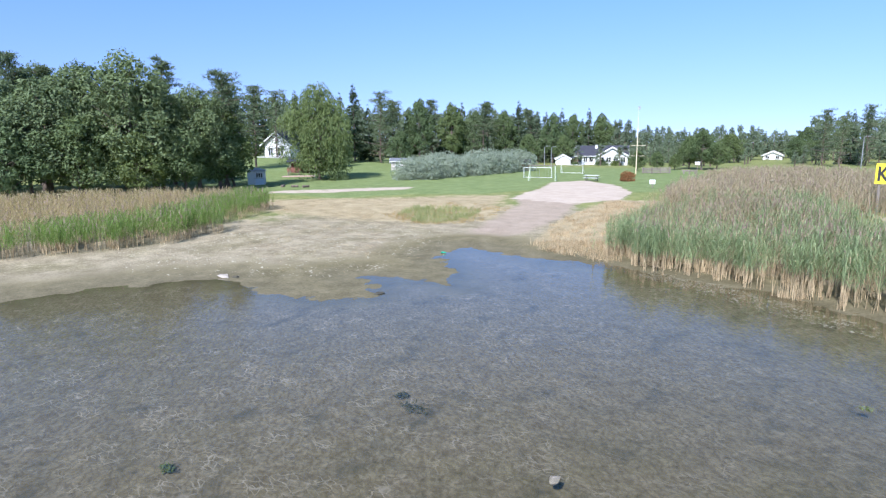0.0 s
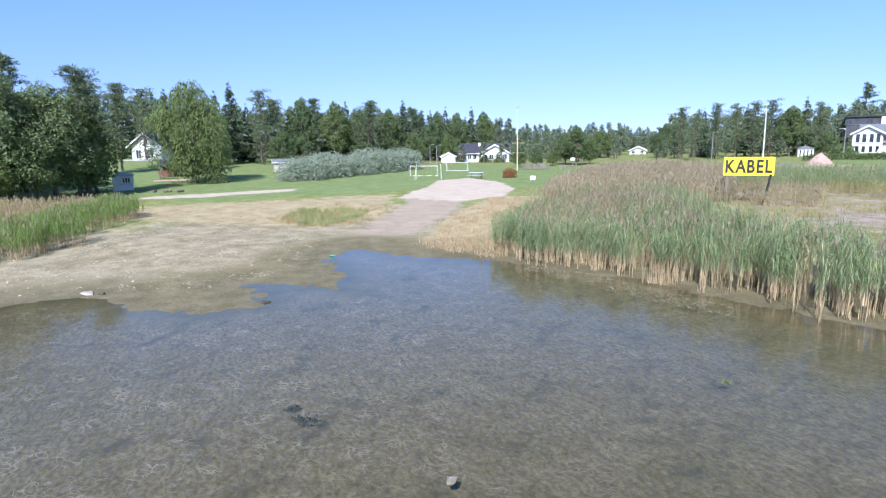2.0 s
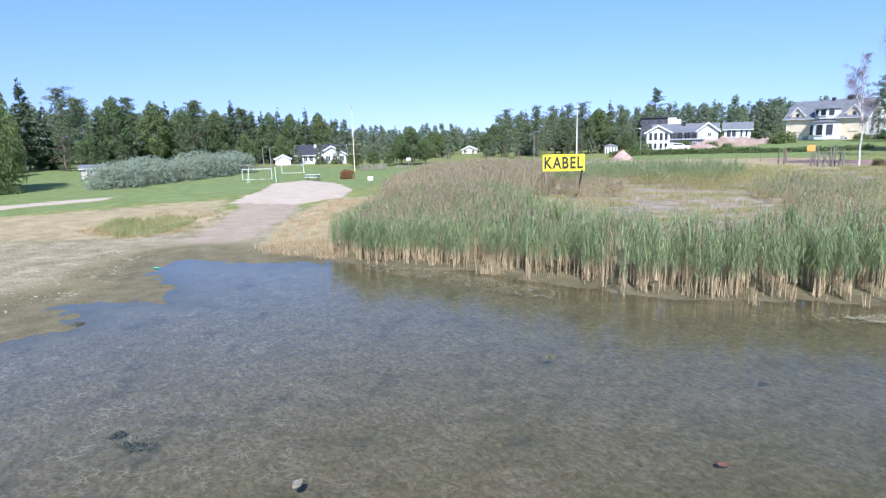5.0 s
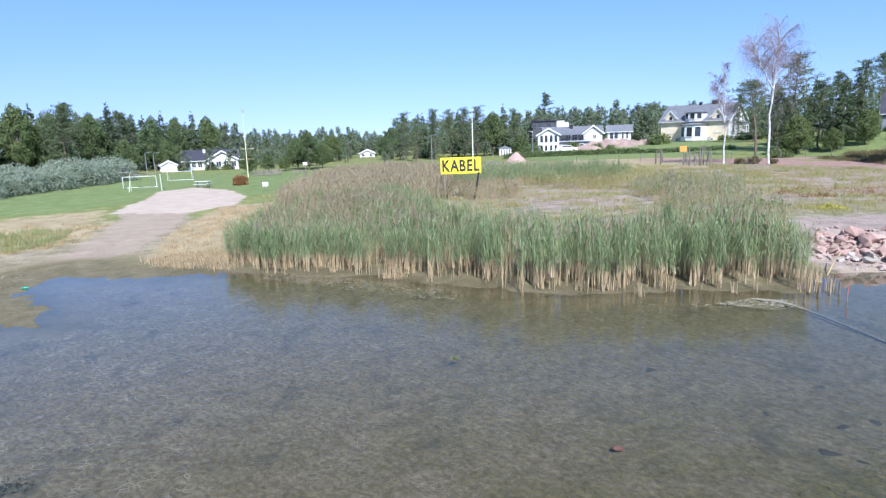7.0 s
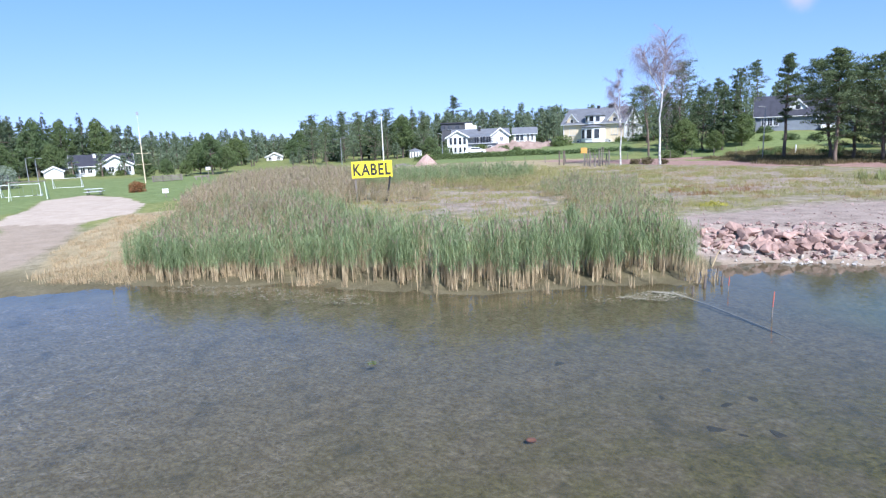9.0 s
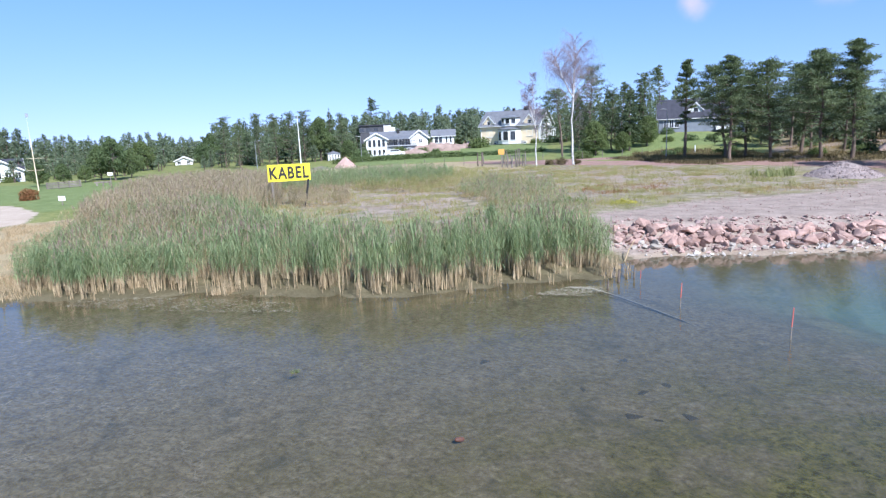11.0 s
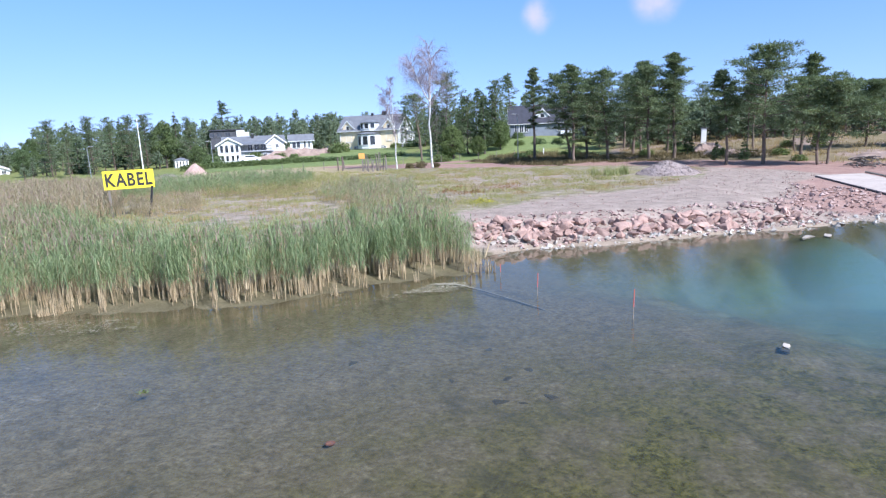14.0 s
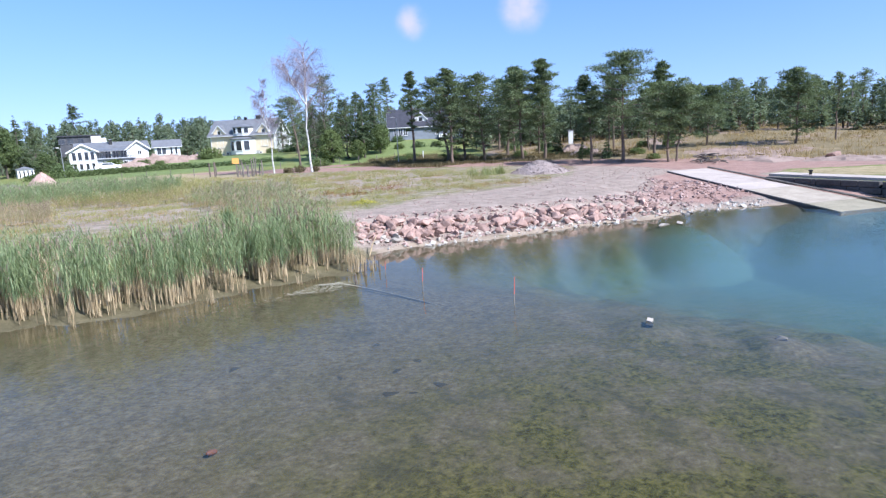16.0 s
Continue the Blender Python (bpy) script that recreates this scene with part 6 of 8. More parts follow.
# Sloping roof on posts, added to throw shade into the balcony recess.
Soup().add([(-2.6, -1.4, 4.25), (3.2, -1.4, 4.25), (3.2, -4.2, 3.7), (-2.6, -4.2, 3.7), (-2.6, -1.4, 4.1), (3.2, -1.4, 4.1), (3.2, -4.2, 3.55), (-2.6, -4.2, 3.55)], [[3, 2, 1, 0], [4, 5, 6, 7], [2, 3, 7, 6]]).make("balcony_roof", M_ROOF_GREY, mh)
for x in (-2.4, 0.3, 3.0):
    box_part("balcony_post", mh, M_WHITE, (x, -4.1, 2.9), (0.1, 0.1, 1.5))
box_part("basement_wall", mh, M_GREYWALL, (0.9, -2.6, 0.6), (6.4, 2.6, 3.0))
for u in (-0.8, 1.0, 2.6):
    wn = window(mh, Matrix.Translation((0.9, -2.6, 0)), "f", u - 0.8, 1.1, 0.8, 1.0, 6.4, 2.6)
deck = box_part("balcony", mh, M_GREYWALL, (1.0, -2.8, 2.2), (7.2, 3.2, 0.22))
rail = Soup()
for i in range(25):
    rail.box(-2.5 + i * 0.29, -4.35, 2.75, 0.05, 0.05, 0.9)
rail.box(1.0, -4.35, 3.22, 7.2, 0.08, 0.07)
rail.make("railing", M_DARKWALL, deck)
an = thing("annexe", "small white annexe with a grey hipped roof", "house", pose(41.9, 144.3, 3.9, 0, 0, -16))
m = gable_block(an, 5.2, 4.6, 1.9, 3.2, M_WHITE, M_ROOF_GREY)
for u, w in ((-1.7, 0.9), (-0.7, 0.9), (0.8, 0.5), (1.8, 0.5)):
    window(an, m, "f", u, 0.9, w, 1.5, 5.2, 4.6, 0)
dk = thing("house", "dark flat-roofed house with a white block behind the villa", "house", pose(28.0, 163.0, 5.4, 0, 0, -10))
box_part("wall", dk, M_DARKWALL, (0.1, 0, 1.4), (8.0, 5.0, 4.6))
box_part("roof", dk, M_ROOF_DARK, (0.1, 0, 3.8), (8.8, 5.8, 0.25))
box_part("tower_wall", dk, M_WHITE, (3.4, -1.6, 1.9), (2.0, 2.4, 3.9))
box_part("tower_step", dk, M_WHITE, (4.9, -1.4, 1.4), (1.2, 2.0, 3.4))
for u in (-3.6, -1.8, 0.2):
    window(dk, Matrix.Translation((0.1, 0, 0)), "f", u, 2.6, 1.2, 1.0, 8.0, 5.0, frame_mat=M_DARKWALL)
ph = thing("summerhouse", "small white garden pavilion with grey hipped roof", "pavilion", pose(14.0, 139.2, 0.9, 0, 0, 0))
box_part("wall", ph, M_WHITE, (0, 0, 0.75), (2.7, 2.7, 2.2))
s = Soup().add([(-1.55, -1.55, 1.85), (1.55, -1.55, 1.85), (1.55, 1.55, 1.85), (-1.55, 1.55, 1.85), (0, 0, 2.45)], [[0, 1, 4], [1, 2, 4], [2, 3, 4], [3, 0, 4]]).add([(-1.55, -1.55, 1.85), (1.55, -1.55, 1.85), (1.55, 1.55, 1.85), (-1.55, 1.55, 1.85)], [[3, 2, 1, 0]])
s.make("roof", M_ROOF_GREY, ph)
for u in (-0.95, -0.3, 0.35, 1.0):
    window(ph, Matrix(), "f", u, 1.0, 0.32, 1.3, 2.7, 2.7, 0)

# cream house with a bay
yh = thing("cream_house", "large cream-yellow house with grey roof and white bay windows", "house", pose(59.7, 139.8, 3.15, 0, 0, -47))
yh.scale = (0.91, 0.95, 1.0)
m = gable_block(yh, 17.0, 9.0, 4.6, 7.9, M_CREAM, M_ROOF_GREY, base=0.7, over=0.6)
for u in (-5.9, 5.9):
    window(yh, m, "f", u, 2.5, 1.6, 1.7, 17.0, 9.0)
for u in (-5.6, -4.2, 4.6):
    window(yh, m, "f", u, 0.2, 0.7, 0.4, 17.0, 9.06, 0)
window(yh, m, "r", -2.2, 2.4, 1.0, 1.6, 17.0, 9.0)
window(yh, m, "r", 0.0, 5.4, 0.9, 1.3, 17.0, 9.0)
for u in (-6.0, 5.9):
    mm = gable_block(yh, 3.6, 3.0, 5.2, 6.7, M_CREAM, M_ROOF_GREY, (u, -2.75, 0), math.pi / 2, over=0.3, wall_name="dormer_wall")
    window(yh, mm, "l", 0, 5.0, 0.9, 1.0, 3.6, 3.0, 0)
white_gable = Soup().add([(8.52, -4.5, 0.7), (8.52, 4.5, 0.7), (8.52, 4.5, 4.55), (8.52, -4.5, 4.55)], [[0, 1, 2, 3]]).add([(8.52, -4.5, 4.55), (8.52, 4.5, 4.55), (8.52, 0, 7.75)], [[0, 1, 2]])
white_gable.make("gable_boards", M_WHITE, yh)
for px in (-8.46, 8.46):
    box_part("corner_board", yh, M_WHITE, (px, -4.53, 2.6), (0.2, 0.06, 3.9))


def bay(parent, x, y, r, z0, z1, mat, seg=5):
    s = Soup()
    a = [math.pi + math.pi * i / seg for i in range(seg + 1)]
    ring = [(x + r * math.cos(q), y + r * math.sin(q) * 0.8) for q in a]
    v = [(px, py, z0) for px, py in ring] + [(px, py, z1) for px, py in ring]
    s.add(v, [[i, i + 1, i + 2 + seg, i + 1 + seg] for i in range(seg)])
    w = s.make("bay_wall", mat, parent)
    rf = Soup()
    ro = [(x + (r + .35) * math.cos(q), y + (r + .35) * math.sin(q) * 0.8, z1) for q in a] + [(x, y, z1 + 0.75)]
    rf.add(ro, [[i, i + 1, seg + 1] for i in range(seg)])
    rf.add([(px, py, pz - 0.12) for px, py, pz in ro], [[i + 1, i, seg + 1] for i in range(seg)])
    rf.make("bay_roof", M_ROOF_GREY, parent)
    for i in range(1, seg - 1) if seg > 3 else range(seg):
        (ax, ay), (bx, by) = ring[i], ring[i + 1]
        t = math.atan2(by - ay, bx - ax)
        ln = math.hypot(bx - ax, by - ay)
        mm = Matrix.Translation(((ax + bx) / 2, (ay + by) / 2, 0)) @ Matrix.Rotation(t, 4, "Z")
        window(parent, mm, "f", 0, (z0 + z1) / 2 + 0.2, ln * 0.72, (z1 - z0) * 0.62, 0, 0.02, 0)


bay(yh, 0.1, -4.4, 3.3, 0.0, 3.5, M_WHITE)
bay(yh, 0.1, -3.6, 2.7, 4.2, 6.2, M_WHITE)
chimney(yh, 2.9, 0.3, 7.5, 1.1, 1.3)
chimney(yh, -0.6, 0.0, 7.7, 0.6, 0.8)
porch = box_part("porch", yh, M_WHITE, (9.4, 1.2, 1.9), (1.8, 3.0, 3.0))
Soup().add([(8.5, -0.6, 3.9), (8.5, 3.0, 3.9), (10.6, 3.0, 3.35), (10.6, -0.6, 3.35), (8.5, -0.6, 4.05), (8.5, 3.0, 4.05), (10.6, 3.0, 3.5), (10.6, -0.6, 3.5)], [[0, 1, 2, 3], [7, 6, 5, 4], [0, 3, 7, 4], [3, 2, 6, 7], [2, 1, 5, 6]]).make("porch_roof", M_ROOF_GREY, yh)
for u in (-0.9, 0.3):
    window(yh, Matrix.Translation((9.4, 1.2, 0)), "r", u, 2.2, 0.8, 1.5, 1.8, 3.0, 0)

# grey-blue house behind the pines
gh = thing("house", "grey-blue house with a dark hipped roof behind pines", "house", pose(82.8, 101.8, 4.8, 0, 0, -35))
m = gable_block(gh, 15.0, 8.0, 2.6, 6.0, M_BLUEGREY, M_ROOF_DARK)
for u in (-6.2, -5.2, -4.2, 2.5, 4.2, 5.4):
    window(gh, m, "f", u, 1.4, 0.8, 1.5, 15, 8)
mm = gable_block(gh, 4.0, 3.0, 2.9, 4.2, M_BLUEGREY, M_ROOF_DARK, (6.2, -3.0, 0), math.pi / 2)
window(gh, mm, "l", 0, 1.3, 1.3, 1.5, 4.0, 3.0)
mm = gable_block(gh, 3.0, 2.4, 4.0, 5.2, M_WHITE, M_ROOF_DARK, (-0.8, -1.6, 0), math.pi / 2, over=0.25, wall_name="dormer_wall")
window(gh, mm, "l", 0, 3.9, 0.9, 0.9, 3.0, 2.4, 0)
box_part("porch", gh, M_WHITE, (5.0, -4.6, 0.3), (4.5, 1.6, 0.7))

# ---- the cable sign ----
def letters(parent, text, size, width, at, mat, name="letter"):
    """Each letter of a word as a raised part."""
    made = []
    x = 0.0
    for ch in text:
        cu = bpy.data.curves.new("letter", "FONT")
        cu.body = ch
        cu.size = size
        cu.extrude = 0.008
        cu.offset = 0.028 * size
        ob = bpy.data.objects.new("letter", cu)
        scene.collection.objects.link(ob)
        me = bpy.data.meshes.new_from_object(ob.evaluated_get(bpy.context.evaluated_depsgraph_get()))
        bpy.data.objects.remove(ob)
        me.materials.clear()
        me.materials.append(mat)
        xs = [v.co.x for v in me.vertices]
        me.transform(Matrix.Translation((x - min(xs), 0, 0)))
        x += max(xs) - min(xs) + (-0.02 if ch == "K" else 0.05 if ch == "A" else 0.12) * size
        o = new(name, me)
        o.parent = parent
        made.append(o)
    x -= 0.12 * size
    for o in made:
        o.data.transform(Matrix.Diagonal((width / x, 1, 1, 1)) @ Matrix.Translation((-x / 2, 0, 0)))
        o.matrix_local = Matrix.Translation(at) @ Matrix.Rotation(math.pi / 2, 4, "X")
    return made


cs = thing("cable_sign", "big yellow cable warning sign on two wooden posts", "sign", pose(1.25, 47.0, 0.9, 0, 0, 0))
board = box_part("board", cs, M_YELLOW, (0, 0, 2.66), (3.18, 0.06, 1.29), "bright yellow board", edge=0.01)
letters(board, "KABEL", 1.25, 2.92, (0, -0.042, 2.24), M_BLACK)
box_part("post", cs, M_WOOD, (-1.32, 0.12, 1.4), (0.15, 0.15, 3.6), edge=0.01)
box_part("rear_post", cs, M_WOOD, (1.36, 0.14, 2.3), (0.12, 0.12, 1.7), edge=0.01)
Soup().tube([(1.40, -0.06, 2.1), (0.98, -0.45, -0.15)], [0.085, 0.085], 6).make("brace", M_BLACK, cs, "dark slanted brace")

ns = thing("notice_board", "small white notice board on a post by the reeds", "sign", seat(-19.6, 64.6, 12))
nb = box_part("board", ns, M_WHITE, (0, 0, 0.66), (0.58, 0.04, 0.46), edge=0.006)
for i, w in enumerate((0.36, 0.44, 0.3)):
    box_part("writing_bar", nb, M_GREYSTEEL, (0, -0.024, 0.80 - i * 0.13), (w, 0.008, 0.05))
box_part("post", ns, M_WOOD, (0, 0.05, 0.25), (0.09, 0.06, 1.0))
ns = thing("notice_board", "small white roadside board behind the reeds", "sign", seat(-20.6, 88.0, 10))
box_part("board", ns, M_WHITE, (0, 0, 1.9), (0.62, 0.04, 0.42), edge=0.006)
box_part("post", ns, M_WOOD, (0, 0.05, 0.8), (0.09, 0.06, 2.0))

# ---- the stone bank ----
TOE = [(15.4, 24.6), (16.8, 23.6), (20.7, 21.7), (25.7, 20.3), (30.2, 18.6), (33.5, 17.7)]
CREST = [(16.4, 26.6), (17.9, 26.0), (21.3, 23.9), (26.0, 22.2), (30.4, 20.5), (34.0, 19.6)]


def along(line, t):
    t = t * (len(line) - 1)
    i = min(int(t), len(line) - 2)
    a, b = Vector(line[i]), Vector(line[i + 1])
    return a + (b - a) * (t - i)


def boulder(seed, mat):
    rng = random.Random(seed)
    bm = bmesh.new()
    for _ in range(13):
        v = Vector((rng.gauss(0, 1), rng.gauss(0, 1), rng.gauss(0, 1))).normalized()
        q = max(abs(v.x), abs(v.y), abs(v.z))
        v = v.lerp(v / q, 0.75)
        bm.verts.new((v.x * 0.5, v.y * 0.42, v.z * 0.34))
    res = bmesh.ops.convex_hull(bm, input=bm.verts[:])
    loose = [v for v in bm.verts if not v.link_faces]
    bmesh.ops.delete(bm, geom=loose, context="VERTS")
    bmesh.ops.bevel(bm, geom=bm.edges[:], offset=0.02, segments=1, affect="EDGES")
    bmesh.ops.recalc_face_normals(bm, faces=bm.faces[:])
    me = bpy.data.meshes.new("stone")
    bm.to_mesh(me)
    bm.free()
    me.materials.append(mat)
    return me


BOULDERS = [boulder(100 + i, M_STONE) for i in range(12)]
DARKROCK = [boulder(220 + i, M_DARKSTONE) for i in range(3)]
PALE = [boulder(200 + i, M_PALESTONE) for i in range(6)]
bank = thing("stone_bank", "sloping bank of broken red granite boulders along the water", "stone bank", pose(25, 22, 0))
rs = random.Random(9)
for i in range(330):
    s = rs.random()
    t = rs.random() ** 0.9
    lo, hi = along(TOE, s), along(CREST, s)
    p = lo.lerp(hi, t * 0.98)
    pale = t < 0.24 and rs.random() < 0.7
    size = (rs.uniform(0.35, 0.62) if rs.random() < 0.5 else rs.uniform(0.62, 1.12)) * 0.86 * (0.75 if pale else 1.0) * (0.62 if s < 0.2 else 1.0) * (0.75 if s > 0.7 else 1.0)
    o = new("stone", rs.choice(PALE if pale else BOULDERS))
    o.parent = bank
    z = height_at(p.x, p.y) + size * rs.uniform(0.0, 0.2)
    o.matrix_local = Matrix.Translation((p.x - 25, p.y - 22, z)) @ Euler((rs.uniform(-.5, .5), rs.uniform(-.5, .5), rs.uniform(0, 6.3))).to_matrix().to_4x4() @ Matrix.Diagonal((size, size * rs.uniform(.7, 1.1), size * rs.uniform(.75, 1.1), 1))


def rubble(name, label, seed, spots, lo, hi, mat, category="rubble", lift=0.2, flat=0.8):
    """Small broken stones, as one mass."""
    rng = np.random.default_rng(seed)
    base = np.array([[1, 0, 0], [-1, 0, 0], [0, 1, 0], [0, -1, 0], [0, 0, 1], [0, 0, -1.0]])
    f = np.array([[0, 2, 4], [2, 1, 4], [1, 3, 4], [3, 0, 4], [2, 0, 5], [1, 2, 5], [3, 1, 5], [0, 3, 5]])
    n = len(spots)
    z = land_height(spots[:, 0], spots[:, 1])
    size = lo + (hi - lo) * rng.random(n) ** 2.2
    v = base[None] * (0.5 + 0.5 * rng.random((n, 6, 1))) + 0.25 * rng.normal(size=(n, 6, 3))
    v = v * size[:, None, None] * 0.6 * np.array([1, 1, flat])
    v = v + np.stack([spots[:, 0], spots[:, 1], z + size * lift], 1)[:, None]
    ff = (f[None] + (np.arange(n) * 6)[:, None, None]).reshape(-1, 3)
    return tagged(Soup().add(v.reshape(-1, 3), ff).make(name, mat), label, category, kind="stuff")


M_RUBBLE = leafy("broken_granite", (0.20, 0.13, 0.11), (0.46, 0.34, 0.305), 0.0, (1, 1, 1), 0.5, 0.0)
M_PALERUBBLE = leafy("bleached_stone", (0.30, 0.27, 0.235), (0.54, 0.50, 0.45), 0.0, (1, 1, 1), 0.6, 0.0)
M_FLECK = leafy("bleached_algae", (0.30, 0.27, 0.20), (0.52, 0.48, 0.38), 0.0, (1, 1, 1), 0.6, 0.0)
rng1 = np.random.default_rng(8)
rubble("rubble", "small broken red stones between the boulders", 1, scatter(rng1, [(15, 25), (17, 23), (26, 19.8), (34, 17.2), (35, 20.4), (27, 23.2), (18, 27), (15.6, 27)], 20), 0.08, 0.30, M_RUBBLE)
rubble("rubble", "heap edge of smaller red stones towards the ramp", 2, scatter(rng1, [(33.5, 18.2), (38, 17), (43, 16.5), (46, 22), (44, 25.5), (36, 22.6)], 12), 0.08, 0.34, M_RUBBLE)
rubble("shore_stones", "pale bleached stones along the waterline", 3, scatter(rng1, [(15, 23.6), (20, 21.1), (26, 19.4), (32, 17.2), (39, 14.6), (41.5, 15.2), (38, 17.2), (30, 19), (21, 22)], 9), 0.08, 0.36, M_PALERUBBLE)
rubble("gravel", "loose gravel stones on the pink ground", 4, scatter(rng1, [(17, 28), (26, 25), (36, 23), (46, 24), (54, 30), (52, 42), (40, 36), (26, 33), (17, 31)], 6.5), 0.03, 0.12, M_RUBBLE)
rubble("field_stones", "scattered grey stones on the field", 6, scatter(rng1, [(3, 33), (14, 32), (24, 35), (42, 38), (46, 58), (32, 72), (10, 58)], 1.6), 0.03, 0.09, M_RUBBLE)
flats = scatter(rng1, [(-35, 16), (-26, 12), (-18, 18), (-19, 27), (-23, 31), (-36, 27)], 11, 0.35)
flats = flats[shore_distance(flats[:, 0], flats[:, 1]) > 1.0]
rubble("dried_algae", "bleached curls of dried algae on the mud flats", 12, flats, 0.02, 0.14, M_FLECK, "litter", 0.02, 0.25)
rubble("shell_litter", "pale dried weed and shell flecks on the flats", 7, scatter(rng1, [(-33, 17), (-25, 13), (-17, 20), (-19, 27), (-23, 31), (-36, 28)], 4.0), 0.02, 0.06, M_STRAW, "litter", 0.05)


def heap(name, label, x, y, r, h, mat, seed, wide=1.0, stones=500):
    t = thing(name, label, "gravel heap", pose(x, y, height_at(x, y) - 0.1))
    rr, aa = np.meshgrid(np.linspace(0.02, 1, 16), np.radians(np.arange(0, 360, 9)), indexing="ij")
    px, py = rr * r * np.cos(aa) * wide, rr * r * np.sin(aa)
    pz = h * np.clip(1 - rr ** 1.25, 0, 1) + 0.10 * rough(px, py, r * 0.7, seed) * (rr < 0.98)
    n = rr.shape[1]
    i, k = np.meshgrid(np.arange(15), np.arange(n), indexing="ij")
    a, b = i * n + k, i * n + (k + 1) % n
    Soup().add(np.stack([px.ravel(), py.ravel(), pz.ravel()], 1), np.stack([a, a + n, b + n, b], -1).reshape(-1, 4)).make("mound", mat, t, smooth=True)
    rng = np.random.default_rng(seed)
    q = np.sqrt(rng.random(stones)) * 1.05
    an = rng.random(stones) * 6.283
    c = np.stack([q * r * np.cos(an) * wide, q * r * np.sin(an), h * np.clip(1 - q ** 1.25, 0, 1) + 0.03], 1)
    s = Soup()
    base = np.array([[1, 0, 0], [-1, 0, 0], [0, 1, 0], [0, -1, 0], [0, 0, 1], [0, 0, -1.0]])
    f = np.array([[0, 2, 4], [2, 1, 4], [1, 3, 4], [3, 0, 4], [2, 0, 5], [1, 2, 5], [3, 1, 5], [0, 3, 5]])
    v = (base[None] + 0.4 * rng.normal(size=(stones, 6, 3))) * (0.02 + 0.07 * rng.random((stones, 1, 1)) ** 3) + c[:, None]
    s.add(v.reshape(-1, 3), (f[None] + (np.arange(stones) * 6)[:, None, None]).reshape(-1, 3))
    st = s.make("loose_gravel", mat, t)
    st["kind"] = "stuff"
    return t


heap("gravel_heap", "long heap of grey-pink gravel at the field's edge", 46.8, 39.2, 3.1, 1.3, M_GRAVELPILE, 3, 1.12, 1500).rotation_euler = (0, 0, 0.6)
heap("stone_heap", "cone-shaped heap of pink crushed stone", 12.4, 104.0, 2.0, 1.9, M_PINKPILE, 5)
heap("gravel_heap", "low flat heap of grey gravel near the pink heap", 8.2, 104.5, 1.6, 0.5, M_GRAVELPILE, 7, 1.3, 300)

# ---- ramp and quay ----
rp = thing("boat_ramp", "pale concrete boat ramp sloping into the water", "ramp", pose(45, 18, 0))
left = [Vector((49.6, 27.0, 1.18)), Vector((38.2, 10.3, -0.004))]
right = [Vector((52.8, 25.0, 1.20)), Vector((41.8, 8.6, -0.004))]
org = Vector((45, 18, 0))
n_sl = 7
for i in range(n_sl):
    a, b = i / n_sl + 0.001, (i + 1) / n_sl - 0.001
    v = [left[0].lerp(left[1], a), right[0].lerp(right[1], a), right[0].lerp(right[1], b), left[0].lerp(left[1], b)]
    v = [p - org for p in v]
    low = [p - Vector((0, 0, 0.42)) for p in v]
    Soup().add([tuple(p) for p in v + low], [[0, 3, 2, 1], [4, 5, 6, 7], [0, 1, 5, 4], [1, 2, 6, 5], [2, 3, 7, 6], [3, 0, 4, 7]]).make("slab", (M_CONCRETE if i < 4 else M_TANCONC if i < n_sl - 1 else M_WETCONC), rp)
kerb = Soup()
for line, off in ((right, 0.0),):
    kerb.tube([tuple(p - org + Vector((0.1, -0.06, 0.10))) for p in line], [0.075] * 2, 4)
kerb.make("kerb", M_WOOD, rp, "weathered kerb beam")
# dark sheet over the slab edges, painting the shade below the ramp
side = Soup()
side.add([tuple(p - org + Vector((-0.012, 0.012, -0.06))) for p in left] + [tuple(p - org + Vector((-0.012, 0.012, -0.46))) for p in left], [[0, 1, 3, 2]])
side.make("side", M_DARKCONC, rp, "ramp side with its shade painted dark")

qy = thing("quay", "old stone quay with a pale concrete top", "quay", pose(48, 12, 0))
front = [(49.0, 18.3), (47.9, 14.5), (47.0, 10.4), (46.6, 5.0), (46.4, -2.0)]
backl = [(50.8, 18.0), (49.6, 14.2), (48.7, 10.2), (48.3, 5.0), (48.1, -2.0)]
for i in range(4):
    (ax, ay), (bx, by), (cx, cy), (dx, dy) = front[i], front[i + 1], backl[i + 1], backl[i]
    v = [(ax - 48, ay - 12, 1.12), (bx - 48, by - 12, 1.12), (cx - 48, cy - 12, 1.12), (dx - 48, dy - 12, 1.12)]
    low = [(p, q, 0.94) for p, q, _ in v]
    f = [[0, 1, 2, 3], [7, 6, 5, 4], [0, 4, 5, 1], [1, 5, 6, 2], [2, 6, 7, 3], [3, 7, 4, 0]]
    Soup().add(v + low, f).make("capping", M_CONCRETE, qy)
    ln = math.hypot(bx - ax, by - ay)
    t = math.atan2(by - ay, bx - ax)
    rq = random.Random(i)
    for row in range(3):
        u = -rq.random() * 0.4
        while u < ln:
            w = rq.uniform(0.8, 1.9)
            u1 = min(u + w, ln)
            u0 = max(u, 0)
            if u1 - u0 > 0.15:
                c = (u0 + u1) / 2
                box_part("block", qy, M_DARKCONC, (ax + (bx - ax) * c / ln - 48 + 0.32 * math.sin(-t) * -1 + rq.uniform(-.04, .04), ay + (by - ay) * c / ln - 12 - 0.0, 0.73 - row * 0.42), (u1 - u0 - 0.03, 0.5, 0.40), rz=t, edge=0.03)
            u += w
bo = thing("bollard", "small black mooring bollard on the quay", "bollard", pose(48.9, 15.4, 1.12))
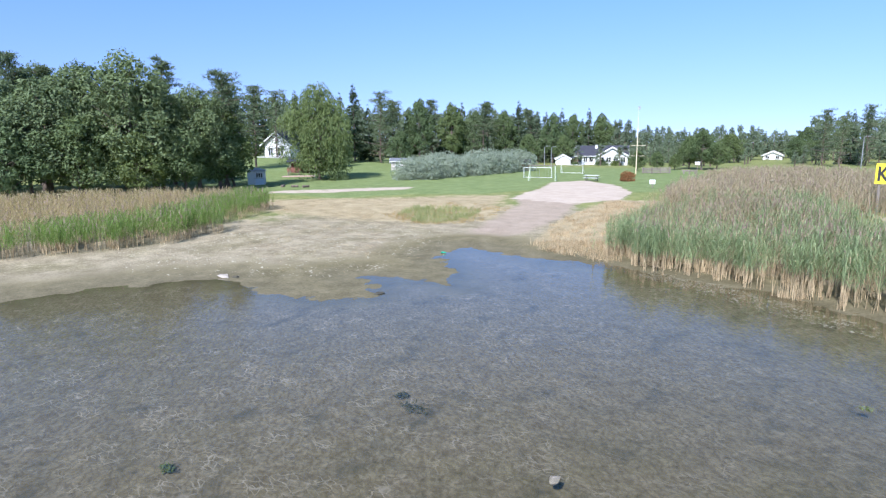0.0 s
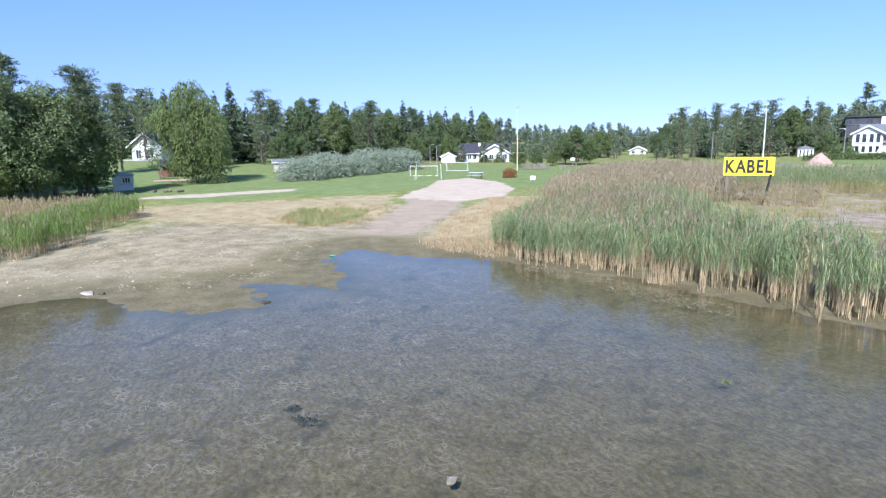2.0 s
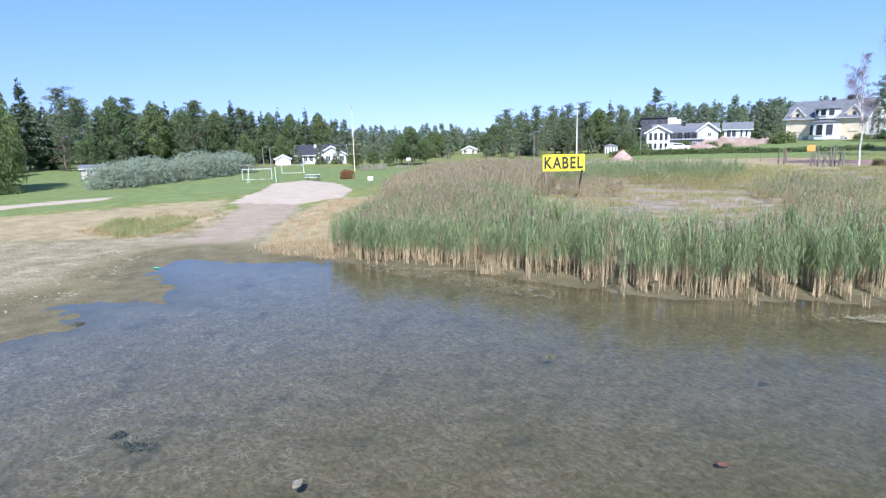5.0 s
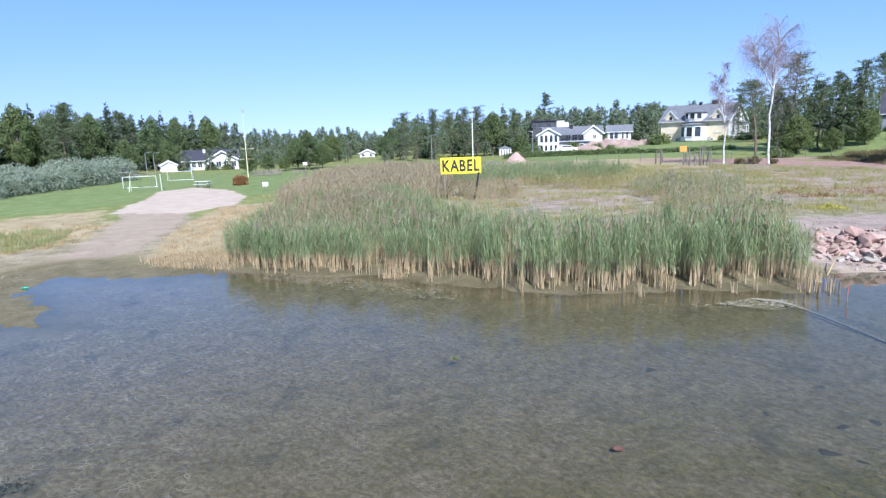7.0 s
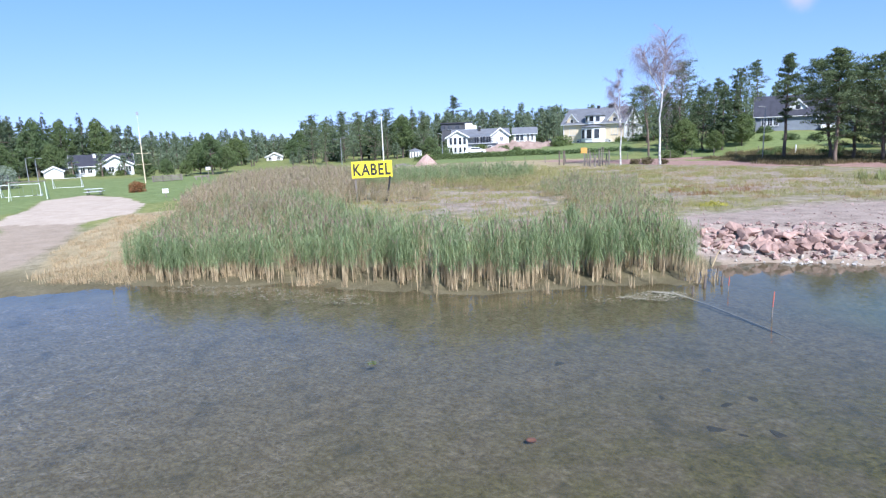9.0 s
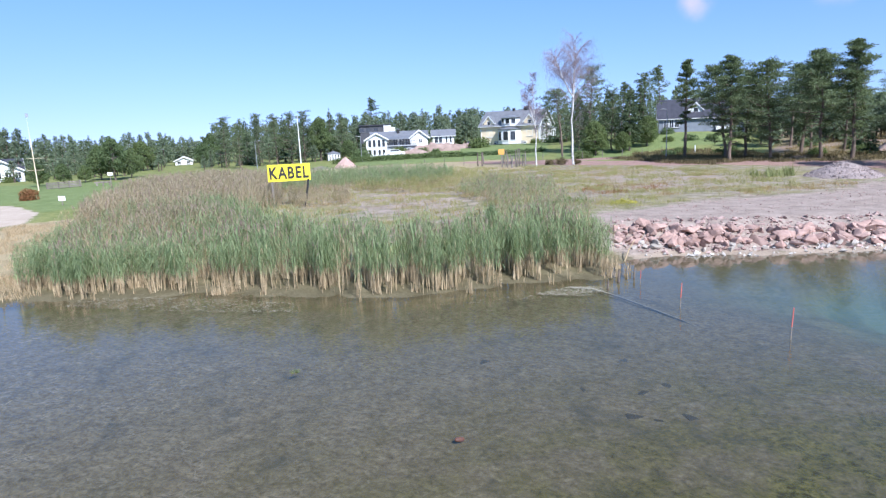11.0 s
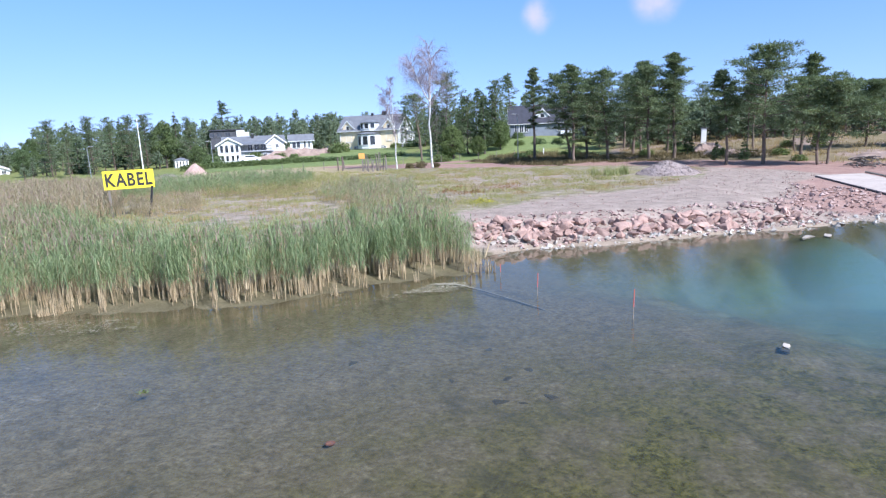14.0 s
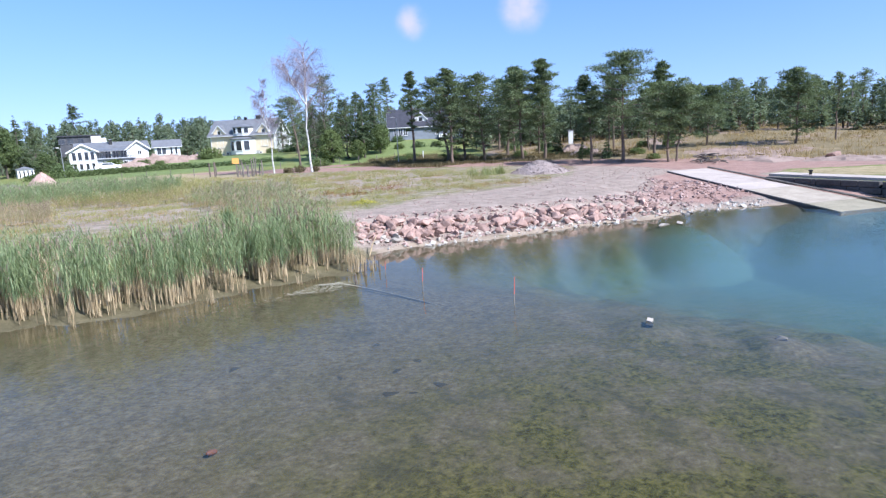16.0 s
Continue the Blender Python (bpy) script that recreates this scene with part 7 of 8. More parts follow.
Soup().tube([(0, 0, 0), (0, 0, 0.22), (0, 0, 0.24), (0, 0, 0.34)], [0.11, 0.10, 0.16, 0.15], 10).make("post", M_BLACK, bo, smooth=True)

# ---- in the water ----
for x, y, top, lean, label in ((12.5, 15.8, 0.80, (0.12, 0.1), "orange painted marker stake standing in the water"), (13.2, 12.1, 0.90, (0.10, 0.05), "orange painted marker stake standing in the water"), (13.1, 18.9, 0.55, (0.02, 0.0), "short orange marker stake at the reeds")):
    st = thing("marker_stake", label, "stake", pose(x, y, 0), "marker stakes")
    a = Soup().tube([(0, 0, -0.5), (lean[0] * 0.4, lean[1] * 0.4, top * 0.4)], [0.018, 0.016], 7)
    a.make("shaft", M_WOOD, st)
    Soup().tube([(lean[0] * 0.4, lean[1] * 0.4, top * 0.4), (lean[0], lean[1], top)], [0.018, 0.015], 7).make("painted_top", M_ORANGE, st, "orange paint")
stub = thing("wooden_stub", "dark rotten wooden stub at the water's edge", "stake", pose(12.6, 19.6, 0))
Soup().tube([(0, 0, -0.3), (0.01, 0, 0.25), (0.03, 0.01, 0.5)], [0.05, 0.045, 0.035], 8).make("shaft", M_BARK, stub)
for i, (x, y, h) in enumerate(((13.5, 19.9, 0.42), (11.7, 18.9, 0.3), (14.0, 21.0, 0.35))):
    copy_thing(stub, pose(x, y, 0, 4 * i, -5 * i, 50 * i)).scale = (0.8, 0.8, h * 2)
tagged(stub, group="wooden stubs")
branch = thing("stick", "bleached leaning stick in the reeds", "stick", pose(14.8, 22.6, 0.1))
Soup().tube([(0, 0, -0.15), (0.5, 0.4, 0.35), (1.0, 0.7, 0.72)], [0.03, 0.025, 0.012], 6).make("shaft", M_STRAW, branch)
M_PIPE = plain("silted_pipe", (0.16, 0.145, 0.105), (0.32, 0.295, 0.225), 4.0, 0.9, 0.004)
pipe = thing("water_pipe", "grey pipe lying half sunk in the shallows", "pipe", pose(11, 17, 0))
Soup().tube([(-0.5, 2.6, 0.0), (0.17, 2.1, -0.01), (0.55, 0.6, -0.05), (0.80, -0.6, -0.11), (1.10, -1.8, -0.20), (1.35, -3.0, -0.34)], [0.04, 0.04, 0.036, 0.032, 0.026, 0.022], 9).make("tube", M_PIPE, pipe, smooth=True)


def rock(x, y, z, size, mat_list, label, k, flat=0.7, group=""):
    o = thing("rock", label, "rock", pose(x, y, z, 0, 0, 40 * k), group)
    me = mat_list[k % len(mat_list)]
    c = new("stone", me)
    c.parent = o
    c.matrix_local = Matrix.Diagonal((size, size * 0.85, size * flat, 1))
    return o


rock(14.56, 8.25, -0.01, 0.30, PALE, "pale grey rock breaking the surface", 1, 0.5)
rock(14.32, 8.15, -0.06, 0.30, DARKROCK, "small dark-footed rock beside a pale rock", 2, 0.7)
rock(15.5, 5.2, -0.08, 0.30, PALE, "small pale stone breaking the surface", 3)
rock(-4.22, 8.72, -0.05, 0.32, PALE, "pale stone just breaking shallow water", 3, 0.5)
rock(-22.8, 14.75, 0.03, 0.6, PALE, "pale rock on the mud by the waterline", 5, 0.45)
rock(-22.2, 14.9, 0.03, 0.3, DARKROCK, "dark stone beside a pale rock on mud", 6)
rock(-15.3, 16.4, 0.0, 0.5, DARKROCK, "low dark stone at the water's edge", 2, 0.4)
rock(29.4, 16.0, -0.04, 0.9, PALE, "flat white rock awash near the bank", 0, 0.35)
rock(30.4, 15.7, -0.03, 0.6, PALE, "white rock awash near the bank", 1, 0.5)
rock(67.0, 19.3, height_at(67, 19.3) + 0.2, 1.4, BOULDERS, "grey-brown boulder on the hillside", 3, 0.9)
M_FADEDRED = plain("faded_red", (0.17, 0.085, 0.06), (0.26, 0.115, 0.085), 3.0, 0.6)
rd = thing("sunken_float", "faded red object on the lake bed", "float", pose(3.15, 10.49, -0.20, 0, 20, 30))
Soup().tube([(-0.14, 0, 0), (-0.1, 0, 0), (0, 0, 0), (0.1, 0, 0), (0.14, 0, 0)], [0.02, 0.045, 0.055, 0.045, 0.02], 10).make("body", M_FADEDRED, rd, smooth=True)
bt = thing("bottle", "green plastic bottle lying at the shore", "bottle", pose(-18.3, 24.6, 0.05, 0, 90, 20))
M_BOTTLE = plain("green_plastic", (0.02, 0.22, 0.13), (0.03, 0.30, 0.18), 3.0, 0.25)
Soup().tube([(0, 0, 0), (0, 0, 0.02), (0, 0, 0.26), (0, 0, 0.33), (0, 0, 0.40)], [0.05, 0.07, 0.07, 0.03, 0.03], 12).make("body", M_BOTTLE, bt, smooth=True)
bt.scale = (0.7, 0.7, 0.7)


def weed_patch(x, y, r, mat, name, label, z, seed, n=260, blade=0.10, high=0.10, flat=1.5):
    t = thing(name, label, "water plant", pose(x, y, z))
    rng = np.random.default_rng(seed)
    q = rng.random(n) ** 0.8 * r * 1.3
    a = rng.random(n) * 6.283
    c = np.stack([q * np.cos(a) * 1.5, q * np.sin(a), high * rng.random(n) * (1 - q / r)], 1)
    Soup().add(*cards(c, blade, rng, flat, 2.0)).make("leaves", mat, t)
    return t


weed_patch(0.07, 15.0, 0.09, M_LINDEN, "water_plant", "small floating tuft of bright green weed", 0.006, 1, 30, 0.04, 0.01, 9.0)
weed_patch(-10.33, 5.15, 0.09, M_LEAF, "water_plant", "tuft of green weed under the surface", -0.2, 2, 70, 0.05, 0.02, 9.0)
for i, (x, y, r) in enumerate(((-8.2, 9.9, 0.24), (-8.9, 10.2, 0.10))):
    weed_patch(x, y, r, M_BEDWEED, "water_plant", "dark clump of weed on the lake bed", height_at(x, y) + 0.01, 80 + i, 100, 0.06, 0.05, 3.0)
# Flat dark stones, added to stand in for dark dents in the bed.
for i, (x, y, r) in enumerate(((7.1, 10.3, 0.28), (7.9, 11.2, 0.34),
                             (8.7, 11.4, 0.24), (8.1, 9.8, 0.26), (7.5, 9.9, 0.2), (8.7, 13.1, 0.22), (5.1, 14.3, 0.25), (6.7, 11.9, 0.22))):
    rock(x, y, height_at(x, y) - 0.005, r * 1.5, DARKROCK, "dark flat stone standing in for a dark spot on the lake bed", i, 0.14, "sunken stones")


def scum(name, label, seed, spots, lo, hi):
    """Thin floating flakes of dried algae."""
    rng = np.random.default_rng(seed)
    s = Soup()
    for x, y in spots:
        n = 9
        a = np.arange(n) * 6.283 / n
        r = (lo + (hi - lo) * rng.random() ** 2) * (0.6 + 0.6 * rng.random(n))
        tilt = rng.uniform(-0.3, 0.3)
        px, py = r * np.cos(a) * 2.0, r * np.sin(a) * 0.8
        v = np.stack([x + px * math.cos(tilt) - py * math.sin(tilt), y + px * math.sin(tilt) + py * math.cos(tilt), np.full(n, 0.008) + 0.004 * rng.random(n)], 1)
        v = np.concatenate([v, [[x, y, 0.014]]])
        s.add(v, np.array([[k, (k + 1) % n, n] for k in range(n)]))
    return tagged(s.make(name, M_SCUM), label, "algae", kind="stuff")


M_SCUM = plain("dried_algae", (0.20, 0.185, 0.12), (0.34, 0.315, 0.235), 3.0, 0.9, 0.005)
rng2 = np.random.default_rng(15)
sp = np.concatenate([scatter(rng2, [(-8.6, 25.4), (-5.2, 23.3), (-1.2, 21.2), (0.4, 20.6), (0.4, 21.8), (-2, 23.4), (-5, 25.2), (-8, 26.2)], 90, 0.22),
                     scatter(rng2, [(6.2, 19.0), (9, 18.6), (11.6, 18.6), (12.0, 19.2), (9.0, 19.6), (6.4, 19.4)], 60, 0.3), scatter(rng2, [(8.9, 19.2), (10.4, 18.3), (11.6, 18.6), (11.5, 19.3), (10.4, 19.7)], 420, 0.3),
                     scatter(rng2, [(-15, 22), (-12.5, 24), (-13, 25), (-16.5, 24.6)], 4), scatter(rng2, [(-19, 17), (-15, 15), (-14.6, 17.5)], 2)])
scum("algae_scum", "pale dried algae flakes floating near the reeds", 5, sp, 0.006, 0.03)

# ---- beach park ----
kk = thing("changing_cabin", "small white-blue changing cabin with a hipped roof", "cabin", seat(-62.8, 46.4, 50))
M_BLUEWHITE = plain("pale_blue_boards", (0.60, 0.65, 0.72), (0.72, 0.76, 0.82), 1.5, 0.6, 0.004)
box_part("wall", kk, M_BLUEWHITE, (0, 0, 0.75), (1.9, 1.9, 1.8))
eave = [(-1.15, -1.15, 1.62), (1.15, -1.15, 1.62), (1.15, 1.15, 1.62), (-1.15, 1.15, 1.62)]
rim = [(x, y, 1.70) for x, y, _ in eave]
Soup().add(eave + rim, [[3, 2, 1, 0], [0, 1, 5, 4], [1, 2, 6, 5], [2, 3, 7, 6], [3, 0, 4, 7]]).add(rim + [(0, 0, 2.08)], [[0, 1, 4], [1, 2, 4], [2, 3, 4], [3, 0, 4]]).make("roof", M_PLINTH, kk, "low pale grey hipped roof")
for cx, cy in ((-0.95, -0.95), (0.95, -0.95), (0.95, 0.95), (-0.95, 0.95)):
    box_part("corner_post", kk, M_WHITE, (cx, cy, 0.78), (0.14, 0.14, 1.7))
window(kk, Matrix(), "f", 0.36, 1.12, 0.8, 0.62, 1.9, 1.9, 2)
window(kk, Matrix(), "r", 0.0, 1.12, 1.3, 0.62, 1.9, 1.9, 2)
window(kk, Matrix(), "l", 0.0, 1.12, 1.3, 0.62, 1.9, 1.9, 2)
door(kk, Matrix(), "f", -0.5, 0.6, 1.5, 1.9, 1.9, M_WHITE, 0.0)

bn = thing("park_bench", "red-brown wooden bench under the linden", "bench", seat(-71.6, 59.6, 45))
for i in range(3):
    box_part("seat_slat", bn, M_REDWOOD, (0, -0.3 + i * 0.16, 0.45), (2.0, 0.13, 0.05), edge=0.008)
    box_part("back_slat", bn, M_REDWOOD, (0, 0.18, 0.62 + i * 0.2), (2.0, 0.05, 0.15), edge=0.008)
for x in (-0.8, 0.8):
    box_part("leg", bn, M_WOOD, (x, -0.1, 0.2), (0.1, 0.5, 0.5), edge=0.008)
    box_part("back_post", bn, M_WOOD, (x, 0.22, 0.6), (0.1, 0.06, 1.1))
bp = thing("brick_paving", "small pinkish paved patch by the bench", "paving", seat(-69.5, 58.8, 45))
box_part("slab", bp, M_PINKPILE, (0, 0, 0.0), (4.6, 2.2, 0.1), edge=0.01)
ps = thing("picnic_shelter", "small brown timber shelter behind the bench", "shelter", seat(-73.4, 62.4, 45))
for x in (-1.5, 1.5):
    for y in (-0.9, 0.9):
        box_part("post", ps, M_WOOD, (x, y, 0.9), (0.14, 0.14, 1.9))
box_part("back_wall", ps, M_REDWOOD, (0, 0.95, 0.85), (3.1, 0.06, 1.7))
Soup().add([(-1.9, -1.3, 1.75), (1.9, -1.3, 1.75), (1.9, 1.3, 2.25), (-1.9, 1.3, 2.25), (-1.9, -1.3, 1.85), (1.9, -1.3, 1.85), (1.9, 1.3, 2.35), (-1.9, 1.3, 2.35)], [[0, 3, 2, 1], [4, 5, 6, 7], [0, 1, 5, 4], [1, 2, 6, 5], [2, 3, 7, 6], [3, 0, 4, 7]]).make("roof", M_ROOF_DARK, ps)
lg = thing("log", "dark log lying on the lawn", "log", seat(-54.4, 45.3, 30), "lawn logs")
Soup().tube([(-0.4, 0, 0.13), (0.4, 0, 0.15)], [0.15, 0.13], 10).make("wood", M_BARK, lg, smooth=True)
tagged(copy_thing(lg, pose(-53.2, 45.9, height_at(-53.2, 45.9), 0, 0, 80)), group="lawn logs")
tagged(copy_thing(lg, pose(-55.6, 44.6, height_at(-55.6, 44.6), 0, 0, 120)), group="lawn logs")


def goal(x, y, turn, w, h, label):
    g = thing("football_goal", label, "goal", seat(x, y, turn), "football goals")
    r = 0.03
    for sx in (-1, 1):
        Soup().tube([(sx * w / 2, 0, 0), (sx * w / 2, 0, h)], [r, r], 8).make("post", M_STEEL, g)
        Soup().tube([(sx * w / 2, 0, h), (sx * w / 2, 0.9, 0.04)], [0.03, 0.03], 6).make("stay", M_STEEL, g)
        Soup().tube([(sx * w / 2, 0, 0.04), (sx * w / 2, 0.9, 0.04)], [0.03, 0.03], 6).make("foot", M_STEEL, g)
    Soup().tube([(-w / 2, 0, h), (w / 2, 0, h)], [r, r], 8).make("crossbar", M_STEEL, g)
    Soup().tube([(-w / 2, 0.9, 0.04), (w / 2, 0.9, 0.04)], [0.03, 0.03], 6).make("back_bar", M_STEEL, g)
    return g


goal(-38.7, 75.2, 14, 3.9, 1.45, "white tubular football goal without a net")
goal(-39.7, 89.0, 8, 3.5, 1.35, "smaller white tubular football goal on the lawn")
sw = thing("swing_frame", "white swing frame with slanted wooden legs", "swing", seat(-35.2, 69.8, 16))
for sx in (-1, 1):
    for sy in (-0.55, 0.55):
        Soup().tube([(sx * 1.75, sy, 0), (sx * 1.6, 0, 2.0)], [0.05, 0.045], 6).make("leg", M_PALEGREEN, sw)
Soup().tube([(-1.75, 0, 1.98), (1.75, 0, 1.98)], [0.06, 0.06], 7).make("beam", M_WOOD, sw)
for sx in (-0.6, 0.6):
    ch = Soup()
    for k in (-0.2, 0.2):
        ch.tube([(sx + k, 0, 1.95), (sx + k, 0, 0.5)], [0.008, 0.008], 4)
    c = ch.make("chain", M_GREYSTEEL, sw)
    Soup().box(sx, 0, 0.48, 0.45, 0.18, 0.04).make("swing_seat", M_BLACK, c)

tb = thing("picnic_table", "pale grey picnic table with fixed benches", "table", seat(-29.6, 72.4, 10))
M_PALEWOOD = plain("pale_planks", (0.40, 0.42, 0.42), (0.60, 0.62, 0.61), 2.0, 0.8, 0.006, stretch=(0.2, 1, 1))
for i in range(5):
    box_part("table_plank", tb, M_PALEWOOD, (0, -0.32 + i * 0.16, 0.74), (1.85, 0.15, 0.045), edge=0.006)
for sy in (-0.72, 0.72):
    for k in (-0.08, 0.08):
        box_part("bench_plank", tb, M_PALEWOOD, (0, sy + k, 0.44), (1.85, 0.15, 0.045), edge=0.006)
for sx in (-0.65, 0.65):
    box_part("bearer", tb, M_WOOD, (sx, 0, 0.38), (0.06, 1.6, 0.1))
    for sy in (-1, 1):
        Soup().tube([(sx, sy * 0.55, 0), (sx, sy * 0.2, 0.72)], [0.05, 0.05], 4).make("leg", M_WOOD, tb)

fp = thing("signal_mast", "white wooden mast with two short yards and a vane", "flagpole", seat(-30.3, 91.6, 0))
Soup().tube([(0, 0, 0), (0, 0, 3), (0, 0, 6.9)], [0.075, 0.06, 0.045], 10).make("pole", M_CREAM, fp, smooth=True)
Soup().tube([(0, 0, 6.9), (0, 0, 9.6)], [0.02, 0.012], 8).make("topmast", M_STEEL, fp, smooth=True)
for z, a, b in ((4.3, -0.9, 1.3), (2.75, -0.9, 1.1)):
    Soup().tube([(a, 0, z), (b, 0, z)], [0.022, 0.022], 6).make("yard", M_CREAM, fp)
Soup().box(0.05, 0, 9.9, 0.35, 0.03, 0.5).make("vane", M_GREYSTEEL, fp)
mast = thing("flagpole", "tall slim white flagpole behind the sign", "flagpole", seat(5.2, 110.0, 0))
Soup().tube([(0, 0, 0), (0, 0, 5), (0, 0, 9.2)], [0.10, 0.09, 0.05], 10).make("pole", M_STEEL, mast, smooth=True)
Soup().tube([(0, 0, 9.2), (0, 0, 9.27), (0, 0, 9.34)], [0.03, 0.1, 0.03], 8).make("knob", M_CREAM, mast)

fc = thing("rail_fence", "weathered grey wooden rail fence", "fence", seat(-28.1, 94.6, 40))
for i in range(4):
    box_part("post", fc, M_WOOD, (-2.1 + i * 1.4, 0.05, 0.45), (0.12, 0.12, 1.1))
for i in range(4):
    box_part("rail", fc, M_WOOD, (0, -0.02, 0.2 + i * 0.22), (4.6, 0.05, 0.15))
fc2 = thing("low_wall", "short low grey timber barrier", "barrier", seat(-23.4, 95.5, 10))
box_part("beam", fc2, M_WOOD, (0, 0, 0.5), (2.2, 0.2, 0.22))
for x in (-0.8, 0, 0.8):
    box_part("post", fc2, M_WOOD, (x, 0, 0.2), (0.2, 0.2, 0.5))


def street_lamp(x, y, h, label="slim grey street lamp", turn=0):
    t = thing("street_lamp", label, "lamp", seat(x, y, turn), "street lamps")
    Soup().tube([(0, 0, 0), (0, 0, h * 0.5), (0, 0, h)], [0.075, 0.065, 0.045], 8).make("pole", M_GREYSTEEL, t, smooth=True)
    Soup().tube([(0, 0, h), (0.25, 0, h + 0.12), (0.7, 0, h + 0.14)], [0.04, 0.035, 0.03], 6).make("arm", M_GREYSTEEL, t)
    box_part("lamp_head", t, M_GREYSTEEL, (0.75, 0, h + 0.13), (0.5, 0.2, 0.1), edge=0.03)
    return t


for x, y, h in ((-50.2, 103.2, 3.9), (-53.0, 106.0, 4.0), (-24.6, 152.0, 4.4), (-2.6, 122.0, 5.2), (18.0, 122.5, 5.0), (52.5, 70.8, 6.6)):
    street_lamp(x, y, h, turn=180 if x > 0 else 0)
pl = thing("utility_pole", "leaning wooden utility pole on the hill", "pole", pose(104.0, 28.2, height_at(104, 28.2), 0, 3, 0))
Soup().tube([(0, 0, -0.2), (0, 0, 5.0)], [0.12, 0.10], 8).make("shaft", M_WOOD, pl)

rs_ = thing("shed", "small dark red shed beside the willow bushes", "shed", seat(-50.9, 93.1, 30), "garden sheds")
gable_block(rs_, 2.6, 2.2, 1.3, 1.8, M_REDWOOD, M_ROOF_DARK, over=0.2)

# ---- cars, posts and sundries on the far side ----
def car(x, y, turn, paint, label, k=1.0):
    c = thing("car", label, "car", pose(x, y, height_at(x, y), 0, 0, turn), "parked cars")
    c.scale = (k, k, k)
    prof = [(-2.2, 0.35), (-2.2, 0.85), (-1.95, 0.98), (-1.35, 1.02), (-0.75, 1.42), (0.75, 1.46), (1.5, 1.05), (2.05, 0.95), (2.2, 0.7), (2.2, 0.35)]
    s = Soup()
    n = len(prof)
    v = [(px, -0.85 + (0.14 if pz > 1.1 else 0), pz) for px, pz in prof] + [(px, 0.85 - (0.14 if pz > 1.1 else 0), pz) for px, pz in prof]
    for i in range(n - 1):
        s.add([v[i], v[i + 1], v[n + i + 1], v[n + i]], [[0, 1, 2, 3]])
    for q in (0, n):
        pts = v[q:q + n]
        ctr = (0, pts[0][1], 0.7)
        for i in range(n - 1):
            s.add([pts[i], pts[i + 1], ctr], [[0, 1, 2]])
        s.add([pts[-1], pts[0], ctr], [[0, 1, 2]])
    body = s.make("body", paint, c)
    for sy in (-0.80, 0.80):
        Soup().add([(-1.15, sy, 1.06), (-0.7, sy * .93, 1.36), (0.7, sy * .93, 1.39), (1.25, sy, 1.08)], [[0, 1, 2, 3]]).add([(-1.15, sy * 1.02, 1.06), (-0.7, sy * .95, 1.36), (0.7, sy * .95, 1.39), (1.25, sy * 1.02, 1.08)], [[3, 2, 1, 0]]).make("side_window", M_GLASS, c)
    for sx in (-1.4, 1.4):
        for sy in (-0.82, 0.82):
            w = Soup().tube([(sx, sy - 0.1, 0.32), (sx, sy + 0.1, 0.32)], [0.32, 0.32], 14).make("tyre", M_BLACK, c, smooth=True)
            Soup().tube([(sx, sy - 0.105, 0.32), (sx, sy + 0.105, 0.32)], [0.19, 0.19], 12).make("rim", M_GREYSTEEL, w)
    return c


M_WHITEPAINT = plain("white_car_paint", (0.74, 0.74, 0.74), (0.8, 0.8, 0.8), 1.0, 0.25)
M_DARKPAINT = plain("dark_car_paint", (0.03, 0.03, 0.045), (0.05, 0.05, 0.07), 1.0, 0.25)
car(25.8, 127.0, 175, M_WHITEPAINT, "white car parked behind the hedge")
car(48.6, 143.5, 80, M_DARKPAINT, "dark car parked beside the cream house")

ws = thing("warning_board", "small orange-yellow board on a post", "sign", seat(31.4, 79.0, -20))
M_ORANGEBOARD = plain("orange_board", (0.55, 0.27, 0.06), (0.66, 0.35, 0.09), 2.0, 0.6)
box_part("board", ws, M_ORANGEBOARD, (0, 0, 2.1), (0.85, 0.04, 0.75), edge=0.006)
box_part("post", ws, M_WOOD, (0.0, 0.06, 0.9), (0.08, 0.08, 2.0))
pr = random.Random(4)
for i in range(16):
    x, y = 32.6 + pr.uniform(-1.6, 1.2), 77.5 + pr.uniform(-2.4, 2.2)
    h = pr.uniform(1.4, 2.7)
    p = thing("wooden_post", "weathered grey wooden post in a loose cluster", "post", pose(x, y, height_at(x, y), pr.uniform(-9, 9), pr.uniform(-9, 9), 0), "weathered posts")
    Soup().tube([(0, 0, -0.2), (0, 0, h * 0.5), (pr.uniform(-.08, .08), 0, h)], [0.08, 0.07, 0.05], 6).make("shaft", M_WOOD, p)
for x, y in ((29.6, 84.0), (30.6, 84.6), (30.0, 83.2)):
    p = thing("mooring_post", "thick dark old wooden post", "post", seat(x, y, 0), "weathered posts")
    Soup().tube([(0, 0, -0.2), (0, 0, 2.0)], [0.11, 0.09], 8).make("shaft", M_BARK, p)
for i in range(14):
    x, y = 20.5 + i * 3.0, 93.0 - i * 0.9
    p = thing("fence_post", "thin grey roadside fence post", "post", seat(x, y, 0), "fence posts")
    Soup().tube([(0, 0, -0.1), (0, 0, 1.15)], [0.05, 0.045], 6).make("shaft", M_WOOD, p)
wp = thing("white_post", "short white marker post on the lawn", "post", seat(63.0, 78.0, 0))
box_part("shaft", wp, M_WHITE, (0, 0, 0.5), (0.14, 0.14, 1.2), edge=0.02)
tr = thing("transformer_box", "tall narrow white box on the hillside", "utility box", seat(77.0, 58.3, -50))
box_part("body", tr, M_WHITE, (0, 0, 1.1), (0.7, 0.55, 2.3), edge=0.03)
